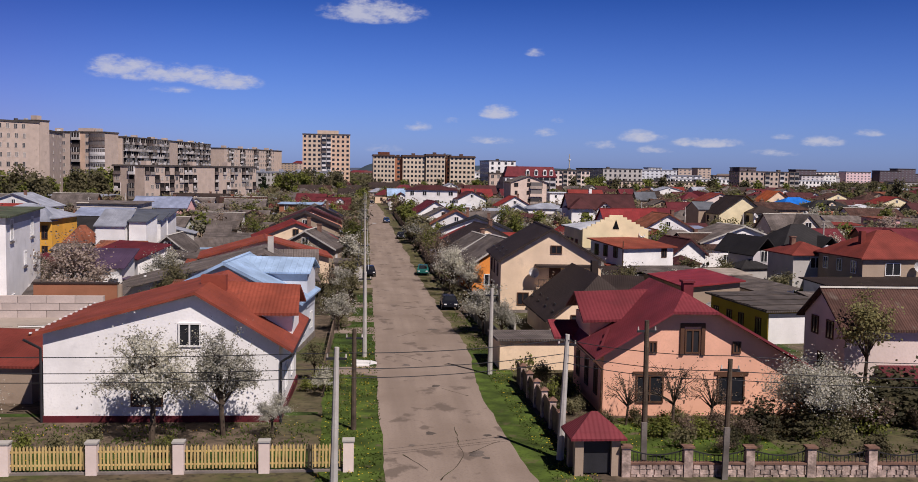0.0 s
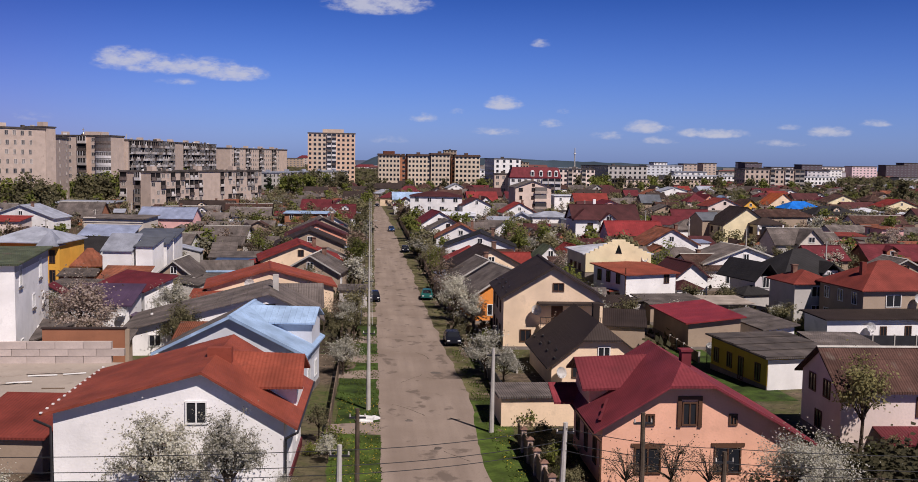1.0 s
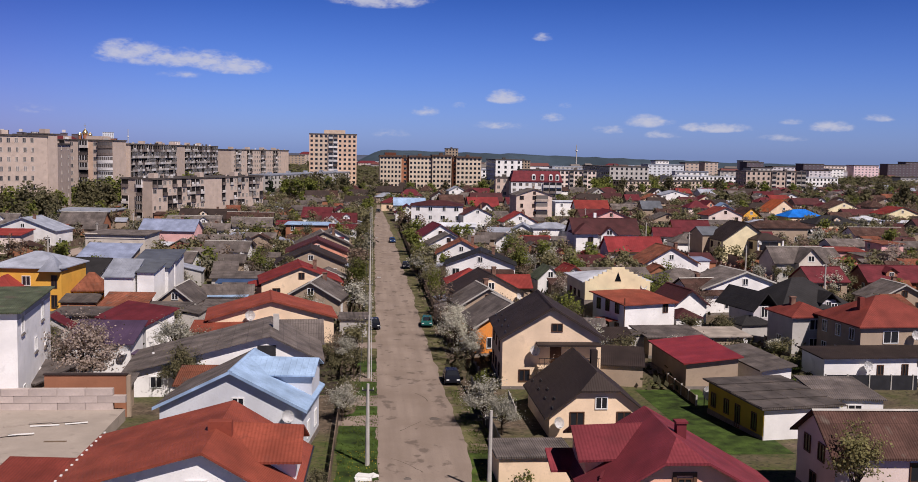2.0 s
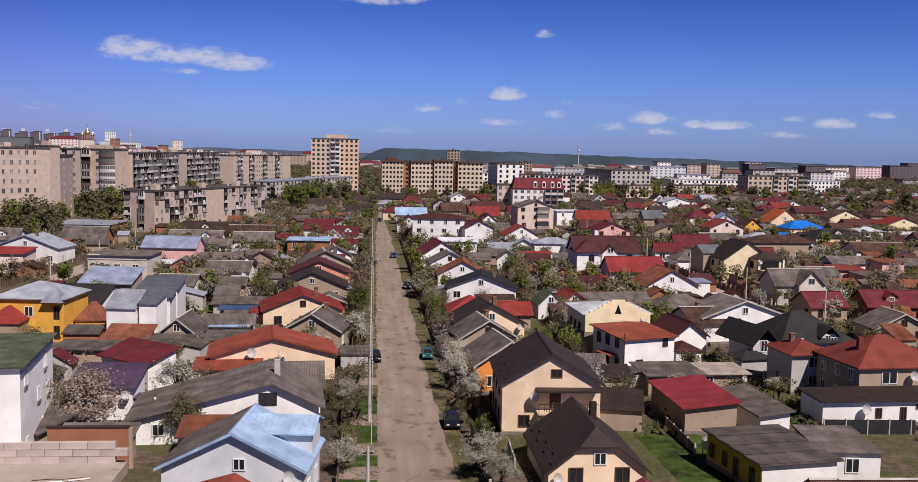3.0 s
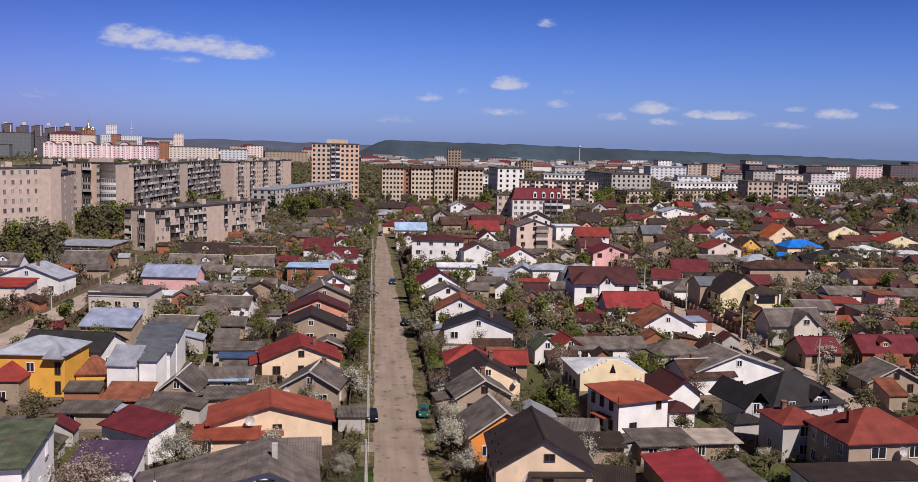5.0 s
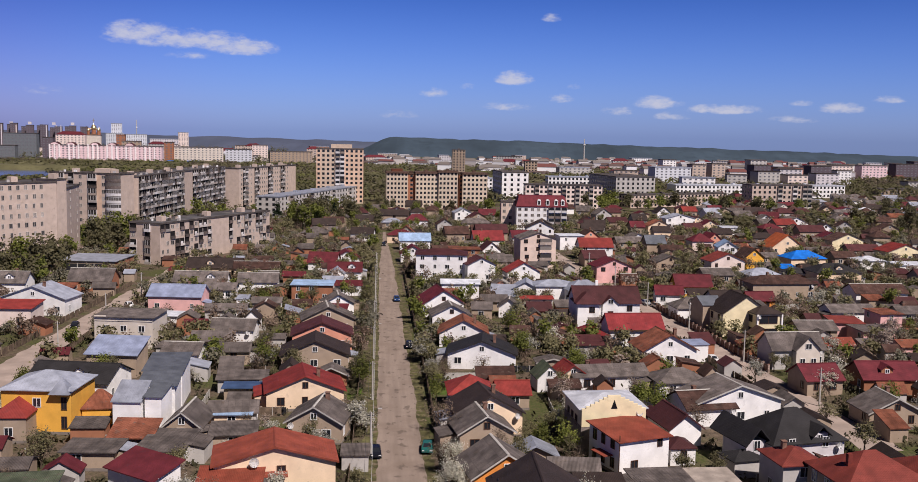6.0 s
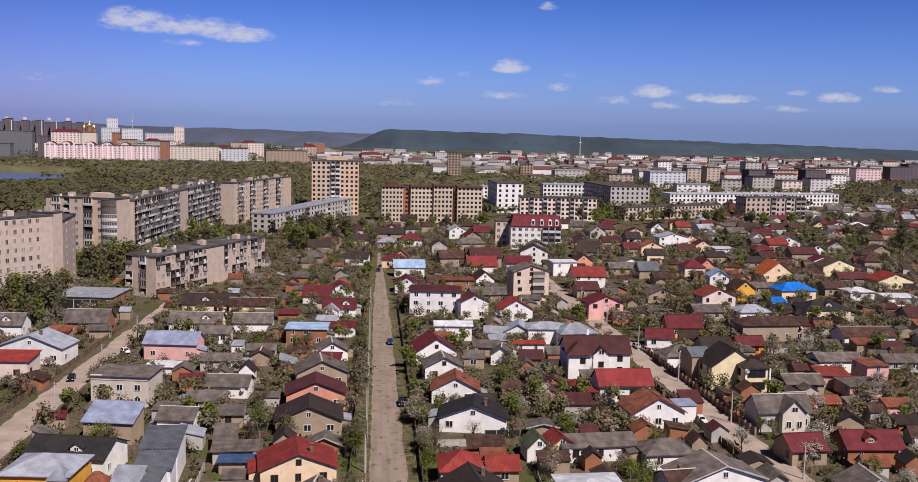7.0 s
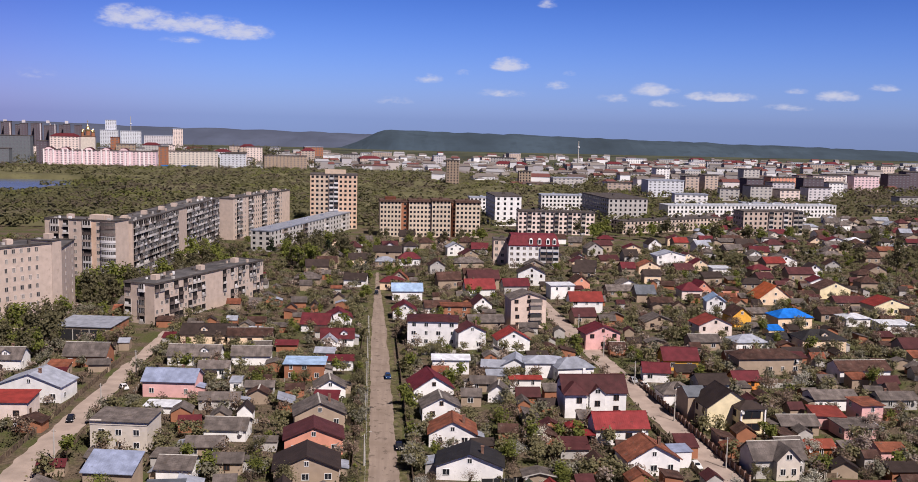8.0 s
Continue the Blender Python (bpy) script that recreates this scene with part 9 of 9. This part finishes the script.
def woods(name, spots, leaf_mat, label, seed, size=7.0, leaves=15):
    """A wood seen from afar: one mass of many small leaf clumps on uneven crowns."""
    r = random.Random(seed)
    verts, faces = [], []
    for x, y, h in spots:
        z0 = ground_z(y)
        wide, tall = size * r.uniform(0.38, 0.6), h * 0.42
        for i in range(leaves if y < 1340 else leaves * 2 // 3):
            a, e = r.uniform(0, 6.2832), math.asin(r.uniform(-0.3, 1.0))
            n = Vector((math.cos(a) * math.cos(e), math.sin(a) * math.cos(e), math.sin(e)))
            p = Vector((x, y, z0 + h * 0.56)) + Vector((n.x * wide, n.y * wide, n.z * tall)) * r.uniform(0.75, 1.1)
            n = (n + Vector((r.gauss(0, 0.25), r.gauss(0, 0.25), r.gauss(0.75, 0.25)))).normalized()
            u = n.orthogonal().normalized()
            v, l, k = n.cross(u), size * 0.2 * r.uniform(0.6, 1.3), len(verts)
            for ca, sa in ((0.95, 0.3), (-0.3, 0.95), (-0.95, -0.3), (0.3, -0.95)):
                verts.append(p + u * (ca * l * r.uniform(0.6, 1)) + v * (sa * l * r.uniform(0.6, 1)))
            faces.append((k, k + 1, k + 2, k + 3))
    me = bpy.data.meshes.new(name)
    me.from_pydata(verts, [], faces)
    me.materials.append(MATS[leaf_mat])
    tagged(new(name, me), label, "woods", kind="stuff")


wr = random.Random(5)
spots = {"wood_leaf": [], "wood_green": [], "wood_brown": [], "wood_dark": []}
for k in range(23000):
    y = 500 + 1640 * wr.random() ** 1.2
    x = y * wr.uniform(-0.42, 0.62)
    dense = 0.5 + 0.9 * noise.noise((x * 0.006, y * 0.004, 3.0))
    if x < 0.02 * y and y < 1330:
        dense += 0.75
    if y < 640 and x < 0.35 * y:
        continue
    if x > 0.3 * y and y < 820:
        dense = min(dense, 0.22)
    elif x < 0.36 * y and 850 < y < 1400:
        dense += 0.35
    if not free(x, y, 3.0):
        continue
    if y > 1340:
        dense *= 0.4
    if wr.random() > dense or ((x + 415) / 112) ** 2 + ((y - 1028) / 120) ** 2 < 1:
        continue
    if -60 < x < 80 and 615 < y < 660:
        continue
    spots["wood_dark" if x > 0.36 * y and y < 950 else "wood_brown" if noise.noise((x * 0.012, y * 0.008, 7.0)) + wr.uniform(-.3, .3) > 0.2 else "wood_green" if noise.noise((x * 0.012, y * 0.008, 9.0)) + wr.uniform(-.3, .3) > 0.22 else "wood_leaf"].append((x, y, (wr.uniform(2.0, 3.4) if x < -225 - 0.3 * abs(y - 870) and 770 < y < 960 else wr.uniform(6.2, 8.8)) if y < 1340 else wr.uniform(5, 8)))
for k in range(900):
    u = wr.random()
    spots["wood_dark" if k % 3 else "wood_leaf"].append((-600 + 420 * u, wr.uniform(1840, 1980), wr.uniform(20, 30)))
    spots["wood_dark"].append((-560 + 480 * wr.random(), wr.uniform(1440, 1760), wr.uniform(9, 17)))
woods("woods", spots["wood_leaf"], "wood_leaf", "olive spring woods behind the apartment blocks", 1)
woods("woods", spots["wood_dark"], "wood_dark", "dark olive trees at the edge of the quarter", 4)
woods("woods", spots["wood_green"], "wood_green", "fresh green spring woods behind the apartment blocks", 2)
woods("woods", spots["wood_brown"], "wood_brown", "bare brown woods behind the apartment blocks", 3)


def understorey():
    """The scrub under the trees of the woods, as one uneven sheet."""
    step = 4.5
    bm = bmesh.new()
    cells = {}
    for j in range(152):
        y = 650 + j * step
        for i in range(-128, 60):
            x = i * step
            inside = -0.44 * y < x < (0.2 * y if y > 880 else 0.03 * y - 20) and not (x < -0.25 * y and 735 < y < 1095) and y < 1330 and not (-70 < x and y < 700)
            if inside:
                cells[i, j] = bm.verts.new((x + 2 * noise.noise((i * 0.7, j * 0.7, 1)), y, 4.6 + 1.3 * noise.noise((i * 0.23, j * 0.16, 5)) + 1.6 * noise.noise((i * 0.6, j * 0.6, 8)) + 1.2 * noise.noise((i * 1.3, j * 1.3, 4))))
    for (i, j), v in cells.items():
        if not all(k in cells for k in ((i - 1, j), (i + 1, j), (i, j - 1), (i, j + 1))):
            v.co.z = 0.0
    for (i, j), v in cells.items():
        q = [cells.get(k) for k in ((i, j), (i + 1, j), (i + 1, j + 1), (i, j + 1))]
        if all(q):
            bm.faces.new(q)
    for f in bm.faces:
        f.smooth = True
    tagged(new("woods", mesh_of(bm, "canopy", "woods")), "dark scrub under the trees of the far woods", "woods", kind="stuff")


mat("canopy", (0.125, 0.118, 0.06), 1.0, 0, 0.22, 0.02, 0.3, 1.0, tint=(0.10, 0.084, 0.056), tint_at=0.06)
understorey()

# ---- parked cars ----
def car(x, y, turn, paint, label):
    """A parked saloon: body, cabin glass, wheels, lamps, bumpers."""
    ob = empty("car", pose(x, y, ground_z(y) + 0.03, 0, 0, turn))
    tagged(ob, label, "car", "parked cars")
    bm = bmesh.new()
    side = [(-2.1, 0.35), (2.1, 0.35), (2.1, 0.72), (1.2, 0.88), (0.55, 1.38), (-1.0, 1.4), (-1.65, 0.95), (-2.1, 0.85)]
    a = [bm.verts.new((-0.8 if z < 1 else -0.62, -u, z)) for u, z in side]
    b = [bm.verts.new((0.8 if z < 1 else 0.62, -u, z)) for u, z in side]
    bm.faces.new(a)
    bm.faces.new(b[::-1])
    for i in range(len(side)):
        bm.faces.new((a[i], b[i], b[(i + 1) % 8], a[(i + 1) % 8]))
    bmesh.ops.recalc_face_normals(bm, faces=bm.faces)
    bmesh.ops.bevel(bm, geom=bm.edges[:], offset=0.06, segments=2, affect="EDGES")
    body = part("body", bm, paint, ob)
    for pts in (((-0.6, -1.16, 0.93), (0.6, -1.16, 0.93), (0.5, -0.62, 1.34), (-0.5, -0.62, 1.34)), ((0.6, 1.6, 1.0), (-0.6, 1.6, 1.0), (-0.5, 1.08, 1.36), (0.5, 1.08, 1.36))):
        bm = bmesh.new()
        off = Vector((0, -0.03 if pts[0][1] < 0 else 0.03, 0.03))
        uvl = bm.loops.layers.uv.new("uv")
        slab(bm, [tuple(Vector(q) + off) for q in pts], 0.02, uvl)
        part("windscreen", bm, "glass", ob)
    for sx in (-1, 1):
        bm = bmesh.new()
        v = [bm.verts.new((sx * (0.815 if z < 1 else 0.665), u, z)) for u, z in ((-0.95, 0.93), (1.35, 0.95), (0.95, 1.3), (-0.5, 1.3))]
        bm.faces.new(v if sx > 0 else v[::-1])
        bmesh.ops.solidify(bm, geom=bm.faces[:], thickness=0.015)
        part("side_window", bm, "glass", ob)
        for u in (-1.3, 1.3):
            bm = bmesh.new()
            bmesh.ops.create_cone(bm, cap_ends=True, segments=16, radius1=0.31, radius2=0.31, depth=0.2, matrix=pose(sx * 0.76, u, 0.3, 0, 90, 0))
            w = part("wheel", bm, "tyre", ob)
            bm = bmesh.new()
            bmesh.ops.create_cone(bm, cap_ends=True, segments=12, radius1=0.18, radius2=0.16, depth=0.03, matrix=pose(sx * 0.865, u, 0.3, 0, 90, 0))
            part("rim", bm, "dish_white", w)
        part("headlight", boxed(sx * 0.55 - 0.15, sx * 0.55 + 0.15, -2.13, -2.08, 0.62, 0.74), "dish_white", ob)
        part("tail_light", boxed(sx * 0.6 - 0.12, sx * 0.6 + 0.12, 2.08, 2.13, 0.66, 0.8), "roof_red", ob)
    return ob


mat("tyre", (0.02, 0.02, 0.02), 0.9, 0, 0.1)
for nm, c in (("paint_dark", (0.012, 0.013, 0.02)), ("paint_white", (0.7, 0.7, 0.7)), ("paint_green", (0.02, 0.11, 0.10)), ("paint_blue", (0.02, 0.05, 0.14)), ("paint_silver", (0.35, 0.36, 0.38))):
    mat(nm, c, 0.25, 0.0, 0.04, 1.0, 8.0, 0.02)
for x, y, turn, paint, words in ((-1.4, 139.5, 2, "dark", "dark saloon car parked at the street edge"), (6.3, 141.5, -4, "green", "teal green saloon car parked under a tree"), (6.9, 104, 0, "dark", "dark saloon car parked beside blossoming trees"),
                                 (3.8, 274, 3, "blue", "dark blue car parked in the street"), (5.6, 213, 0, "dark", "dark car parked on the grass verge"), (-72.6, 234, 8, "dark", "dark car parked on the side street"),
                                 (-67.0, 262, 30, "white", "white car parked on the side street"), (76.2, 265, 10, "white", "white car parked on the side street"), (74.5, 270, 4, "silver", "silver car parked on the side street"), (69.8, 199.5, 3, "white", "white car parked on the side street"),
                                 (0.6, 411, 0, "dark", "dark car at the far end of the street"), (58.2, 141, 12, "blue", "blue car parked in a yard"), (57.0, 146, 10, "white", "white van parked in a yard"), (63.5, 300, 20, "silver", "silver car parked on the side street"),
                                 (-54, 305, 80, "dark", "dark car parked on open ground")):
    car(x, y, turn, "paint_" + paint, words)
